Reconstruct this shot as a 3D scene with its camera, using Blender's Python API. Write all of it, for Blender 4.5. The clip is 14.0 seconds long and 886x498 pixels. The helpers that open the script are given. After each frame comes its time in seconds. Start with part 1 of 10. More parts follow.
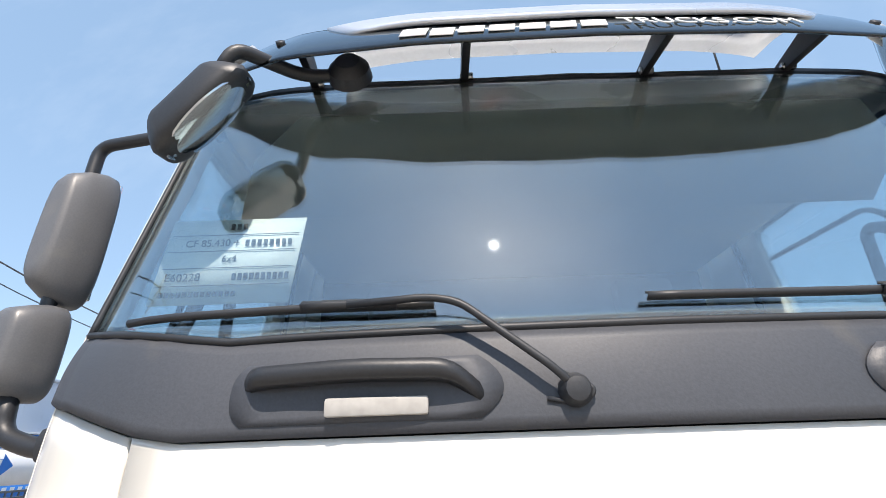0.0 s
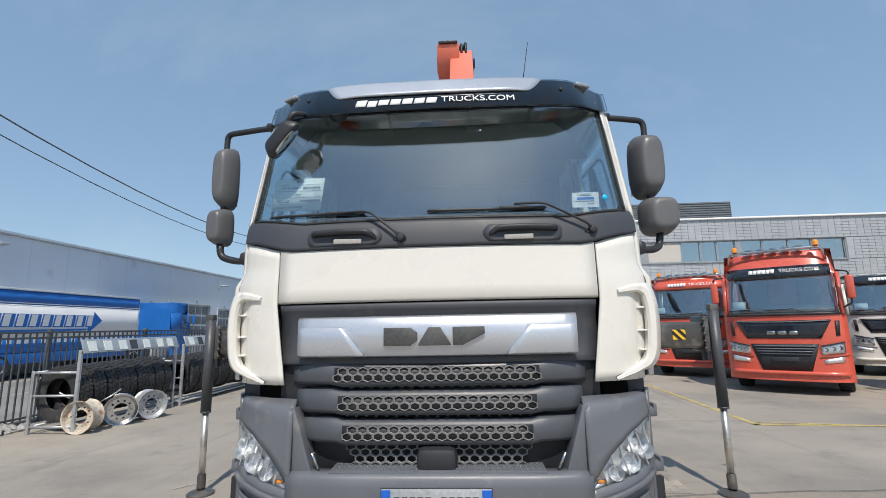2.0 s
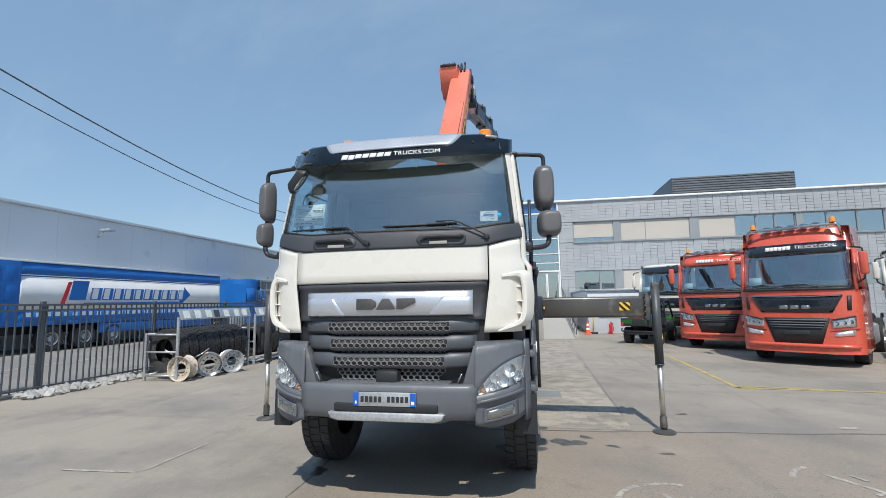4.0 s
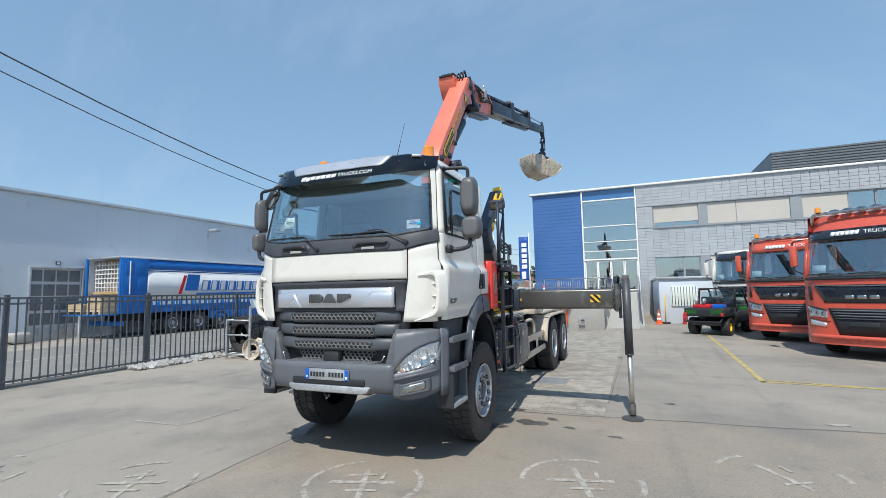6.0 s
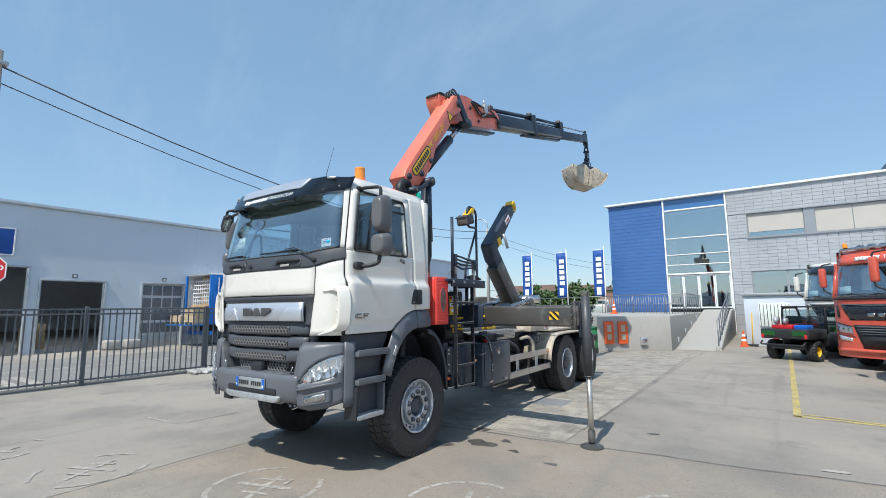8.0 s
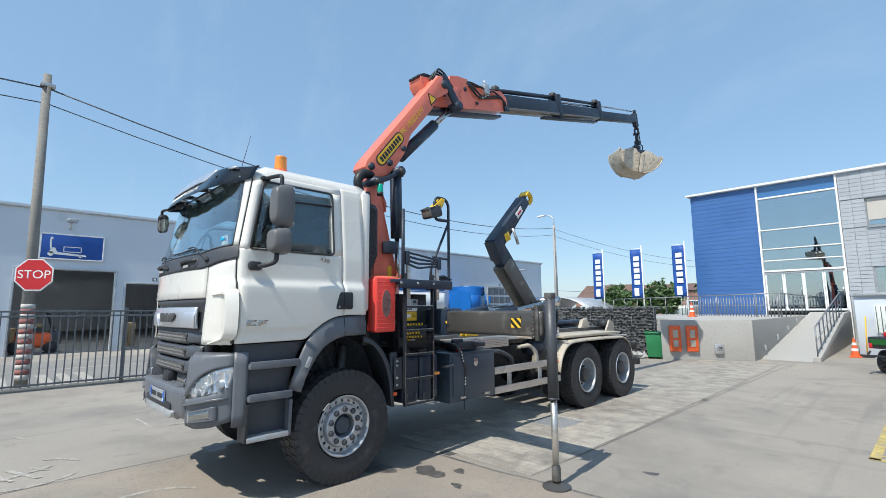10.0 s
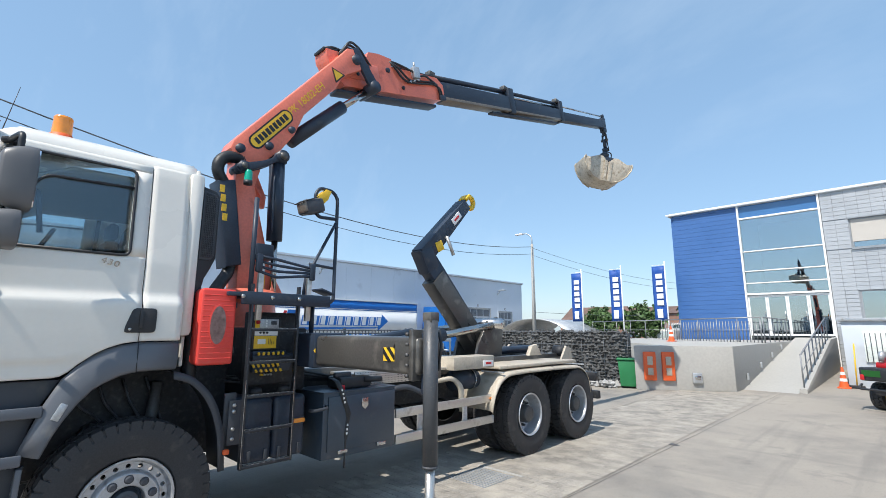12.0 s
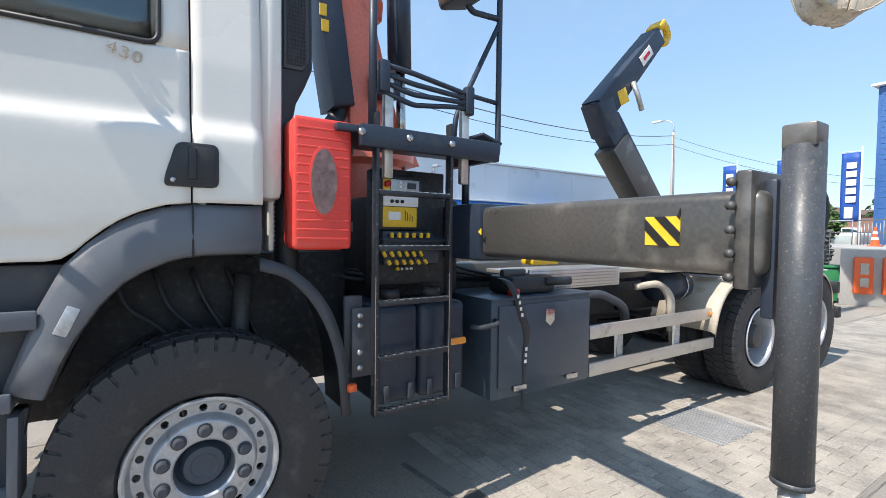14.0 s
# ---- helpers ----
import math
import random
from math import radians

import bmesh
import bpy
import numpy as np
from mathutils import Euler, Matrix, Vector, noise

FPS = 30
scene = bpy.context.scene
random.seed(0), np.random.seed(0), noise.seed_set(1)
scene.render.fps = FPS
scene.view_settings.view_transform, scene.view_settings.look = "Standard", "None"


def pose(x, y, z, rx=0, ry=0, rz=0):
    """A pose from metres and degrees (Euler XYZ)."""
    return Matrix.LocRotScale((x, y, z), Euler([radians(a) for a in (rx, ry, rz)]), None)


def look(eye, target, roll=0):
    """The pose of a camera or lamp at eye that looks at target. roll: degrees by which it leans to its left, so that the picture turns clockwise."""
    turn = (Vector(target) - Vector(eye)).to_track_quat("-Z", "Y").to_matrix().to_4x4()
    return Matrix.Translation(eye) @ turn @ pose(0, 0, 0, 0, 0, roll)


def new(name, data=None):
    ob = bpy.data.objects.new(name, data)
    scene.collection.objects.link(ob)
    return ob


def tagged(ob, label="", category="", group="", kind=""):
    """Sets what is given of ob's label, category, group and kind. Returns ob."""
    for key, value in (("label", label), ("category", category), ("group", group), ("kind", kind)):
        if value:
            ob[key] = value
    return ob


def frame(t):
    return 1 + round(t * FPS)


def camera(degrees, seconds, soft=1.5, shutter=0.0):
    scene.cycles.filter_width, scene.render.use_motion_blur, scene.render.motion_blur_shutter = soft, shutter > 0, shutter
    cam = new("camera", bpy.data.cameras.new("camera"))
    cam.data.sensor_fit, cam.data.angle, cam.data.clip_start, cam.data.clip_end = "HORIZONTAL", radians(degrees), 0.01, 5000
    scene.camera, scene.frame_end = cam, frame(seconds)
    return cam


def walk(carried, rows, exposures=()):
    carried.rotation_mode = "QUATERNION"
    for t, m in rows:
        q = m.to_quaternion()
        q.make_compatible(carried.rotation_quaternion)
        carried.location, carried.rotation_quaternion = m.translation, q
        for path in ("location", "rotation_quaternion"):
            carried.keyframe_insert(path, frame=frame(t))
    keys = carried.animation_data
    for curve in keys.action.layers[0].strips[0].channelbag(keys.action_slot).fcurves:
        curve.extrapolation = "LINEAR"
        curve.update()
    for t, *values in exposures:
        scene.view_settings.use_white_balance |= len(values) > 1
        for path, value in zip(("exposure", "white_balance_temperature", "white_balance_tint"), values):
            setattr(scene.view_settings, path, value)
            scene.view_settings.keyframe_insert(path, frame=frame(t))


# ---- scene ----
cam = camera(87.8, 14.0, soft=0.4)
PATH = [
    (0, (-0.351, -0.643, 2.124), (-0.354, 1.181, 2.945), -1.9),
    (0.5, (-0.212, -1.018, 1.952), (-0.225, 0.866, 2.623), -1.6),
    (1, (-0.053, -1.338, 1.8), (-0.058, 0.585, 2.351), -1.3),
    (1.5, (0.096, -1.801, 1.784), (0.075, 0.151, 2.22), -1.1),
    (2, (0.186, -2.312, 1.74), (0.073, -0.343, 2.071), -1.1),
    (2.5, (0.362, -2.705, 1.686), (0.172, -0.732, 1.949), -1.0),
    (3, (0.62, -3.06, 1.7), (0.382, -1.088, 1.931), -1.0),
    (3.2, (0.716, -3.186, 1.699), (0.455, -1.217, 1.93), -1.0),
    (5.3, (2.27, -4.037, 1.75), (1.644, -2.147, 1.937), -1.0),
    (5.5, (2.46, -4.027, 1.759), (1.787, -2.153, 1.934), -1.1),
    (6, (2.907, -3.911, 1.743), (2.144, -2.072, 1.926), -1.1),
    (6.5, (3.397, -3.753, 1.742), (2.556, -1.951, 1.952), -0.9),
    (7, (3.826, -3.567, 1.74), (2.897, -1.809, 1.958), -0.9),
    (7.5, (4.227, -3.329, 1.747), (3.196, -1.63, 1.971), -0.8),
    (7.7, (4.409, -3.225, 1.718), (3.338, -1.553, 1.956), -0.7),
    (9.8, (5.427, -1.523, 1.738), (4.039, -0.107, 1.996), -0.4),
    (10, (5.44, -1.319, 1.759), (4.028, 0.074, 2.018), -0.4),
    (10.5, (5.534, -0.844, 1.754), (4.082, 0.505, 2.027), -0.1),
    (11, (5.487, -0.39, 1.737), (4.034, 0.949, 2.044), -0.1),
    (11.5, (5.392, 0.041, 1.768), (3.965, 1.399, 2.116), -0.0),
    (12, (5.229, 0.462, 1.793), (3.858, 1.877, 2.139), 0.2),
    (12.5, (4.945, 0.783, 1.728), (3.589, 2.23, 1.992), 0.1),
    (13, (4.508, 1.017, 1.655), (3.084, 2.414, 1.804), 0.4),
    (13.5, (3.94, 1.197, 1.612), (2.406, 2.48, 1.653), 0.6),
    (14, (3.355, 1.227, 1.587), (1.677, 2.313, 1.52), 0.7),
]
walk(cam, [(t, look(eye, target, roll)) for t, eye, target, roll in PATH],
     exposures=[(0.0, 0.90, 6900, 14), (0.5, 0.64, 6900, 13), (1.0, 0.32, 6800, 12), (1.5, 0.22, 6700, 11), (3.0, 0.20, 6600, 10), (5.5, 0.26, 6300, 7), (7.5, 0.36, 6300, 7), (10.0, 0.46, 6300, 7), (11.0, 0.54, 6350, 8), (12.0, 0.60, 6400, 9), (13.0, 0.69, 6450, 10), (14.0, 0.87, 6550, 11)])

# ---- light: clear summer sky, high sun in front of the truck ----
SUN_TO = Vector((0.10, -1.0, 1.40)).normalized()
world = bpy.data.worlds.new("sky")
scene.world = world
world.use_nodes = True
wn = world.node_tree.nodes
sky = wn.new("ShaderNodeTexSky")
sky.sky_type, sky.sun_disc = "NISHITA", False
sky.sun_elevation = math.asin(SUN_TO.z)
sky.sun_rotation = math.atan2(SUN_TO.x, SUN_TO.y)
sky.air_density, sky.dust_density, sky.ozone_density = 1.1, 0.6, 1.6
wl = world.node_tree.links
# summer haze evens the sky out; thin high cloud drifts across it
haze = wn.new("ShaderNodeMix")
haze.data_type = "RGBA"
haze.inputs["Factor"].default_value = 0.60
haze.inputs["B"].default_value = (1.55, 2.55, 3.75, 1)
wl.new(sky.outputs[0], haze.inputs["A"])
stretch, wisp, thin, veil = wn.new("ShaderNodeMapping"), wn.new("ShaderNodeTexNoise"), wn.new("ShaderNodeMapRange"), wn.new("ShaderNodeMix")
wl.new(wn.new("ShaderNodeTexCoord").outputs["Generated"], stretch.inputs["Vector"])
stretch.inputs["Rotation"].default_value = (0.3, 0.5, 0.7)
stretch.inputs["Scale"].default_value = (1.2, 6.0, 3.0)
wl.new(stretch.outputs[0], wisp.inputs["Vector"])
wisp.inputs["Scale"].default_value, wisp.inputs["Detail"].default_value, wisp.inputs["Roughness"].default_value = 1.6, 6.0, 0.6
wl.new(wisp.outputs["Fac"], thin.inputs["Value"])
thin.inputs["From Min"].default_value, thin.inputs["From Max"].default_value, thin.inputs["To Max"].default_value = 0.50, 0.85, 0.15
veil.data_type = "RGBA"
veil.inputs["B"].default_value = (4.4, 5.0, 5.6, 1)
wl.new(thin.outputs["Result"], veil.inputs["Factor"])
wl.new(haze.outputs["Result"], veil.inputs["A"])
wl.new(veil.outputs["Result"], wn["Background"].inputs[0])
wn["Background"].inputs[1].default_value = 0.14
sun = new("sun", bpy.data.lights.new("sun", "SUN"))
sun.data.energy, sun.data.angle, sun.data.color = 3.6, radians(0.55), (1.0, 0.93, 0.84)
sun.matrix_world = look(SUN_TO * 60, (0, 0, 0))


# ---- materials ----
def mat(name, colour, rough=0.5, metal=0.0, vary=0.12, grain=40.0, stain=1.5, bump=0.0, coat=0.0, dirt=None, dirt_amount=0.0, space="Object", island=0.0):
    """A surface with variation at two scales: fine grain and broad stains, and dirt in patches."""
    m = bpy.data.materials.new(name)
    m.use_nodes = True
    nt = m.node_tree
    n, l = nt.nodes, nt.links
    b = n["Principled BSDF"]
    b.inputs["Metallic"].default_value = metal
    b.inputs["Coat Weight"].default_value = coat
    b.inputs["Coat Roughness"].default_value = 0.05
    if space == "World":
        vec = n.new("ShaderNodeNewGeometry").outputs["Position"]
    else:
        vec = n.new("ShaderNodeTexCoord").outputs["Object"]

    def noisy(scale, detail):
        t = n.new("ShaderNodeTexNoise")
        t.inputs["Scale"].default_value, t.inputs["Detail"].default_value = scale, detail
        l.new(vec, t.inputs["Vector"])
        return t.outputs["Fac"]

    def ramp(fac, lo, hi, a, c):
        r = n.new("ShaderNodeMapRange")
        for k, v in (("From Min", lo), ("From Max", hi), ("To Min", a), ("To Max", c)):
            r.inputs[k].default_value = v
        l.new(fac, r.inputs["Value"])
        return r.outputs["Result"]

    fine, broad = noisy(grain, 4.0), noisy(stain, 5.0)
    mul = n.new("ShaderNodeMath")
    mul.operation = "MULTIPLY"
    l.new(ramp(fine, 0.3, 0.7, 1 - vary, 1 + vary), mul.inputs[0])
    l.new(ramp(broad, 0.3, 0.7, 1 - vary, 1 + vary), mul.inputs[1])
    fac = mul.outputs[0]
    if island:
        rnd = n.new("ShaderNodeObjectInfo").outputs["Random"] if island > 0 else n.new("ShaderNodeNewGeometry").outputs["Random Per Island"]
        k = n.new("ShaderNodeMath")
        k.operation = "MULTIPLY"
        l.new(ramp(rnd, 0, 1, 1 - abs(island), 1 + abs(island)), k.inputs[0])
        l.new(fac, k.inputs[1])
        fac = k.outputs[0]
    tint = n.new("ShaderNodeVectorMath")
    tint.operation = "SCALE"
    tint.inputs[0].default_value = colour
    l.new(fac, tint.inputs["Scale"])
    out = tint.outputs[0]
    if dirt:
        mix = n.new("ShaderNodeMix")
        mix.data_type = "RGBA"
        mix.inputs["B"].default_value = (*dirt, 1)
        l.new(ramp(noisy(stain * 2.7, 6.0), 0.66 - 0.28 * dirt_amount, 0.80 - 0.16 * dirt_amount, 0, 0.85), mix.inputs["Factor"])
        l.new(out, mix.inputs["A"])
        out = mix.outputs["Result"]
    l.new(out, b.inputs["Base Color"])
    l.new(ramp(broad, 0.3, 0.7, max(0.02, rough - 0.08), min(1, rough + 0.08)), b.inputs["Roughness"])
    if bump:
        bp = n.new("ShaderNodeBump")
        bp.inputs["Strength"].default_value, bp.inputs["Distance"].default_value = 0.6, bump
        l.new(fine, bp.inputs["Height"])
        l.new(bp.outputs[0], b.inputs["Normal"])
    return m


def glass(name, tint, r0=0.05):
    """Thin clear glass: tinted and see-through, with gloss that grows at a slant."""
    m = bpy.data.materials.new(name)
    m.use_nodes = True
    n, l = m.node_tree.nodes, m.node_tree.links
    n.clear()
    o, mix = n.new("ShaderNodeOutputMaterial"), n.new("ShaderNodeMixShader")
    tr, gl, lw = n.new("ShaderNodeBsdfTransparent"), n.new("ShaderNodeBsdfGlossy"), n.new("ShaderNodeLayerWeight")
    tr.inputs[0].default_value = (*tint, 1)
    gl.inputs["Roughness"].default_value = 0.01
    gl.inputs["Color"].default_value = (0.90, 0.97, 1.0, 1)
    lw.inputs["Blend"].default_value = 0.5
    pw, ma = n.new("ShaderNodeMath"), n.new("ShaderNodeMath")
    pw.operation, ma.operation = "POWER", "MULTIPLY_ADD"
    pw.inputs[1].default_value = 4.0
    l.new(lw.outputs["Facing"], pw.inputs[0])
    l.new(pw.outputs[0], ma.inputs[0])
    ma.inputs[1].default_value, ma.inputs[2].default_value = 1 - r0, r0
    l.new(ma.outputs[0], mix.inputs[0])
    l.new(tr.outputs[0], mix.inputs[1])
    l.new(gl.outputs[0], mix.inputs[2])
    l.new(mix.outputs[0], o.inputs[0])
    return m


WHITE = mat("white_truck_paint", (0.73, 0.71, 0.655), 0.28, 0, 0.012, 30, 1.2, 0, 0.5, (0.62, 0.60, 0.54), 0.05)
GREY = mat("dark_grey_plastic", (0.120, 0.130, 0.148), 0.40, 0, 0.08, 260, 2.0, 0.0004, 0, (0.22, 0.215, 0.205), 0.2)
BLACK = mat("black_plastic", (0.022, 0.024, 0.028), 0.5, 0, 0.15, 200, 2.5, 0.0004, 0, (0.07, 0.066, 0.06), 0.2)
COWL = mat("matt_anthracite_plastic", (0.052, 0.057, 0.068), 0.55, 0, 0.1, 220, 2.0, 0.0004, 0, (0.10, 0.095, 0.085), 0.2)
MIRRORCASE = mat("grey_mirror_plastic", (0.118, 0.120, 0.126), 0.45, 0, 0.08, 240, 3.0, 0.0004, 0, (0.15, 0.145, 0.135), 0.15)
SILVER = mat("silver_paint", (0.56, 0.59, 0.64), 0.3, 0.55, 0.04, 90, 1.5, 0, 0.3)
LAMPSILVER = mat("bright_lamp_reflector", (0.88, 0.89, 0.90), 0.34, 0.85, 0.08, 60, 8)
CHROME = mat("chrome", (0.45, 0.44, 0.42), 0.16, 1.0, 0.1, 60, 4)
STEEL = mat("bright_steel", (0.58, 0.58, 0.58), 0.27, 1.0, 0.12, 60, 3, 0, 0, (0.25, 0.22, 0.19), 0.2)
WHEELSTEEL = mat("grey_painted_wheel_steel", (0.46, 0.48, 0.51), 0.36, 0.55, 0.08, 60, 5, 0, 0.2, (0.24, 0.22, 0.20), 0.22)
ALU = mat("brushed_aluminium", (0.62, 0.60, 0.56), 0.38, 0.8, 0.1, 120, 2, 0, 0, (0.30, 0.27, 0.22), 0.3)
RAILSTEEL = mat("dull_rail_steel", (0.26, 0.27, 0.285), 0.5, 0.5, 0.1, 60, 3)
GALV = mat("galvanised_steel", (0.50, 0.52, 0.54), 0.45, 0.6, 0.15, 60, 3, 0, 0, (0.32, 0.30, 0.27), 0.3)
RUBBER = mat("tyre_rubber", (0.034, 0.034, 0.036), 0.68, 0, 0.15, 90, 3, 0.0006, 0, (0.085, 0.079, 0.072), 0.30)
UNDER = mat("dusty_black_chassis", (0.017, 0.019, 0.023), 0.6, 0, 0.35, 40, 9, 0.002, 0, (0.062, 0.060, 0.057), 0.4)
CRANE_RED = mat("orange_red_crane_paint", (0.76, 0.19, 0.12), 0.38, 0, 0.07, 40, 2, 0, 0.15, (0.36, 0.07, 0.045), 0.12)
CRANE_DARK = mat("dark_blue_grey_paint", (0.020, 0.031, 0.052), 0.45, 0, 0.15, 60, 2, 0.0004, 0.05, (0.07, 0.067, 0.064), 0.15)
BEAM = mat("worn_black_steel", (0.098, 0.095, 0.090), 0.34, 0.4, 0.14, 60, 1.8, 0.0002, 0, (0.26, 0.245, 0.22), 0.4)
JACKSTEEL = mat("rust_speckled_steel", (0.060, 0.067, 0.077), 0.45, 0.1, 0.12, 160, 45, 0.0006, 0, (0.24, 0.19, 0.14), 0.26)
# tan tone for the boom's painted underside reflection and the work light's lens
TANBRONZE = mat("tan_bronze_tone", (0.20, 0.17, 0.14), 0.4, 0.3, 0.2, 60, 2, 0, 0, (0.08, 0.075, 0.07), 0.3)
BOX_BLUE = mat("blue_grey_box_paint", (0.042, 0.061, 0.085), 0.4, 0, 0.06, 60, 1.5, 0, 0.2, (0.11, 0.11, 0.11), 0.15)
BOXRED = mat("red_moulded_plastic", (0.72, 0.06, 0.045), 0.42, 0, 0.05, 90, 3, 0.0003, 0, (0.55, 0.13, 0.10), 0.2)
YELLOW = mat("yellow_paint", (0.80, 0.50, 0.03), 0.45, 0, 0.08, 60, 5)
HAZ_BLACK = mat("black_film", (0.015, 0.015, 0.016), 0.4)
BEIGE = mat("cream_dusty_fender", (0.45, 0.40, 0.325), 0.55, 0, 0.1, 60, 3, 0.0004, 0, (0.28, 0.24, 0.18), 0.4)
GRABMAT = mat("worn_bare_grab_steel", (0.50, 0.44, 0.35), 0.5, 0.25, 0.18, 30, 3, 0.001, 0, (0.20, 0.15, 0.10), 0.5)
AMBER = mat("amber_lens", (0.85, 0.28, 0.02), 0.15, 0, 0.05, 40, 6, 0, 0.8)
LENS = glass("clear_lens", (0.95, 0.96, 0.97), 0.03)
SCREEN = glass("windscreen_glass", (0.84, 0.91, 0.92), 0.21)
SIDEGLASS = glass("side_window_glass", (0.80, 0.87, 0.89), 0.09)
PANE = glass("office_glass", (0.55, 0.65, 0.69), 0.42)
GATEFRAME = mat("pale_gate_frame", (0.55, 0.57, 0.60), 0.45, 0.2, 0.05, 40, 1)
GATEPANE = mat("grey_gate_pane", (0.15, 0.165, 0.185), 0.32, 0, 0.08, 20, 1.2)
MIRROR = mat("mirror_glass", (0.85, 0.86, 0.88), 0.03, 1.0, 0.0)
INTERIOR = mat("dark_cab_trim", (0.030, 0.032, 0.036), 0.7, 0, 0.15, 120, 4)
HEADLINER = mat("grey_beige_headliner", (0.36, 0.33, 0.28), 0.85, 0, 0.08, 150, 4)
WHITEFILM = mat("white_film", (0.80, 0.80, 0.79), 0.4, 0, 0.03, 60, 6)
PAPER = mat("laminated_paper", (0.74, 0.80, 0.77), 0.3, 0, 0.05, 20, 9)
INK = mat("dark_ink", (0.03, 0.035, 0.04), 0.5)
PLATEBLUE = mat("plate_blue", (0.01, 0.12, 0.55), 0.35)
SKYBLUE = mat("bright_blue_dot", (0.0, 0.45, 0.80), 0.4)
FLAGBLUE = mat("flag_blue", (0.012, 0.075, 0.33), 0.6, 0, 0.08, 60, 3)
CLADBLUE = mat("blue_cladding", (0.05, 0.135, 0.35), 0.4, 0, 0.06, 60, 0.6, 0, 0.1, space="World")
CLADGREY = mat("grey_panel_cladding", (0.60, 0.65, 0.71), 0.45, 0.1, 0.04, 60, 0.35, 0, 0, (0.45, 0.48, 0.52), 0.06, "World")
TILEGREY = mat("light_grey_cassette", (0.385, 0.405, 0.43), 0.42, 0.1, 0.04, 50, 0.5, 0, 0, (0.36, 0.38, 0.40), 0.1, "World", 0.05)
TILEREST = mat("light_grey_cassettes", (0.385, 0.405, 0.43), 0.42, 0.1, 0.04, 50, 0.5, 0, 0, (0.36, 0.38, 0.40), 0.1, "World", -0.05)
BLUEPANE = mat("blue_tinted_glass_panel", (0.05, 0.15, 0.34), 0.08, 0, 0.03, 20, 0.6, 0, 0.8)
JOINTGREY = mat("joint_grey", (0.24, 0.255, 0.27), 0.7)
BLIND = mat("beige_roller_blind", (0.48, 0.45, 0.41), 0.8, 0, 0.04, 90, 1.0)
CONCRETE = mat("cast_concrete", (0.385, 0.375, 0.35), 0.75, 0, 0.05, 14, 0.5, 0.001, 0, (0.38, 0.37, 0.34), 0.15, "World")
WETSTAIN = mat("oil_stain", (0.10, 0.094, 0.086), 0.5, 0, 0.3, 12, 3)
JOINT = mat("dark_joint_filler", (0.13, 0.123, 0.112), 0.85, 0, 0.25, 20, 2, 0, 0, (0.23, 0.21, 0.18), 0.6, "World")
LINEYELLOW = mat("worn_yellow_line", (0.50, 0.39, 0.12), 0.75, 0, 0.2, 25, 3, 0, 0, (0.27, 0.245, 0.20), 0.75, "World")
LINEWHITE = mat("worn_white_line", (0.43, 0.40, 0.36), 0.8, 0, 0.2, 25, 6, 0, 0, (0.26, 0.24, 0.21), 0.95, "World")
PAVER = mat("grey_paving_brick", (0.285, 0.262, 0.228), 0.85, 0, 0.24, 70, 1.1, 0.001, 0, (0.42, 0.38, 0.32), 0.8, "World", 0.16)
INSERT = mat("pale_grey_insert", (0.36, 0.35, 0.33), 0.7, 0, 0.1, 60, 3)
GABION = mat("dark_gabion_stone", (0.075, 0.077, 0.078), 0.85, 0, 0.3, 20, 2, 0.004, 0, (0.15, 0.15, 0.145), 0.3, "World", -0.5)
GRAVEL = mat("pale_rubble", (0.36, 0.355, 0.345), 0.9, 0, 0.2, 20, 3, 0.003, space="World", island=-0.25)
FENCE = mat("dark_grey_fence", (0.115, 0.127, 0.142), 0.45, 0.2, 0.1, 60, 3)
TRAILBLUE = mat("blue_tarpaulin", (0.012, 0.14, 0.48), 0.42, 0, 0.07, 30, 1.2, 0.002)
TRAILWHITE = mat("white_tarpaulin", (0.70, 0.72, 0.74), 0.5, 0, 0.05, 30, 1.2, 0.002)
TRUCKRED = mat("red_truck_paint", (0.62, 0.105, 0.066), 0.28, 0, 0.05, 40, 1.5, 0, 0.6)
UTVGREEN = mat("green_utility_paint", (0.014, 0.10, 0.018), 0.35, 0, 0.08, 40, 3)
BINGREEN = mat("green_bin_plastic", (0.02, 0.17, 0.06), 0.45, 0, 0.08, 60, 3)
ORANGE = mat("orange_red_plastic", (0.75, 0.12, 0.03), 0.45, 0, 0.08, 60, 3)
WOODPOLE = mat("weathered_pole", (0.235, 0.225, 0.205), 0.85, 0, 0.2, 30, 1.0, 0.003)
BANDRED = mat("faded_red_band", (0.30, 0.12, 0.11), 0.8, 0, 0.15, 40, 4, 0, 0, (0.33, 0.29, 0.26), 0.4)
BANDWHITE = mat("faded_white_band", (0.52, 0.50, 0.47), 0.8, 0, 0.12, 40, 4, 0, 0, (0.33, 0.30, 0.27), 0.35)
STOPRED = mat("stop_sign_red", (0.55, 0.02, 0.025), 0.4, 0, 0.05, 40, 4)
LEAF = mat("green_foliage", (0.055, 0.105, 0.028), 0.6, 0, 0.3, 3, 0.4, 0, 0, space="World", island=-0.45)
BARK = mat("bark", (0.10, 0.08, 0.06), 0.9, 0, 0.3, 30, 3, 0.01)
ROOFTILE = mat("brown_roof_tiles", (0.16, 0.10, 0.08), 0.8, 0, 0.2, 20, 1)
BRICKFAR = mat("far_brick", (0.28, 0.16, 0.12), 0.85, 0, 0.2, 20, 1)
LADDERBLACK = mat("chipped_black_steel", (0.020, 0.023, 0.029), 0.35, 0.1, 0.12, 120, 26, 0.0003, 0, (0.24, 0.24, 0.25), 0.14)
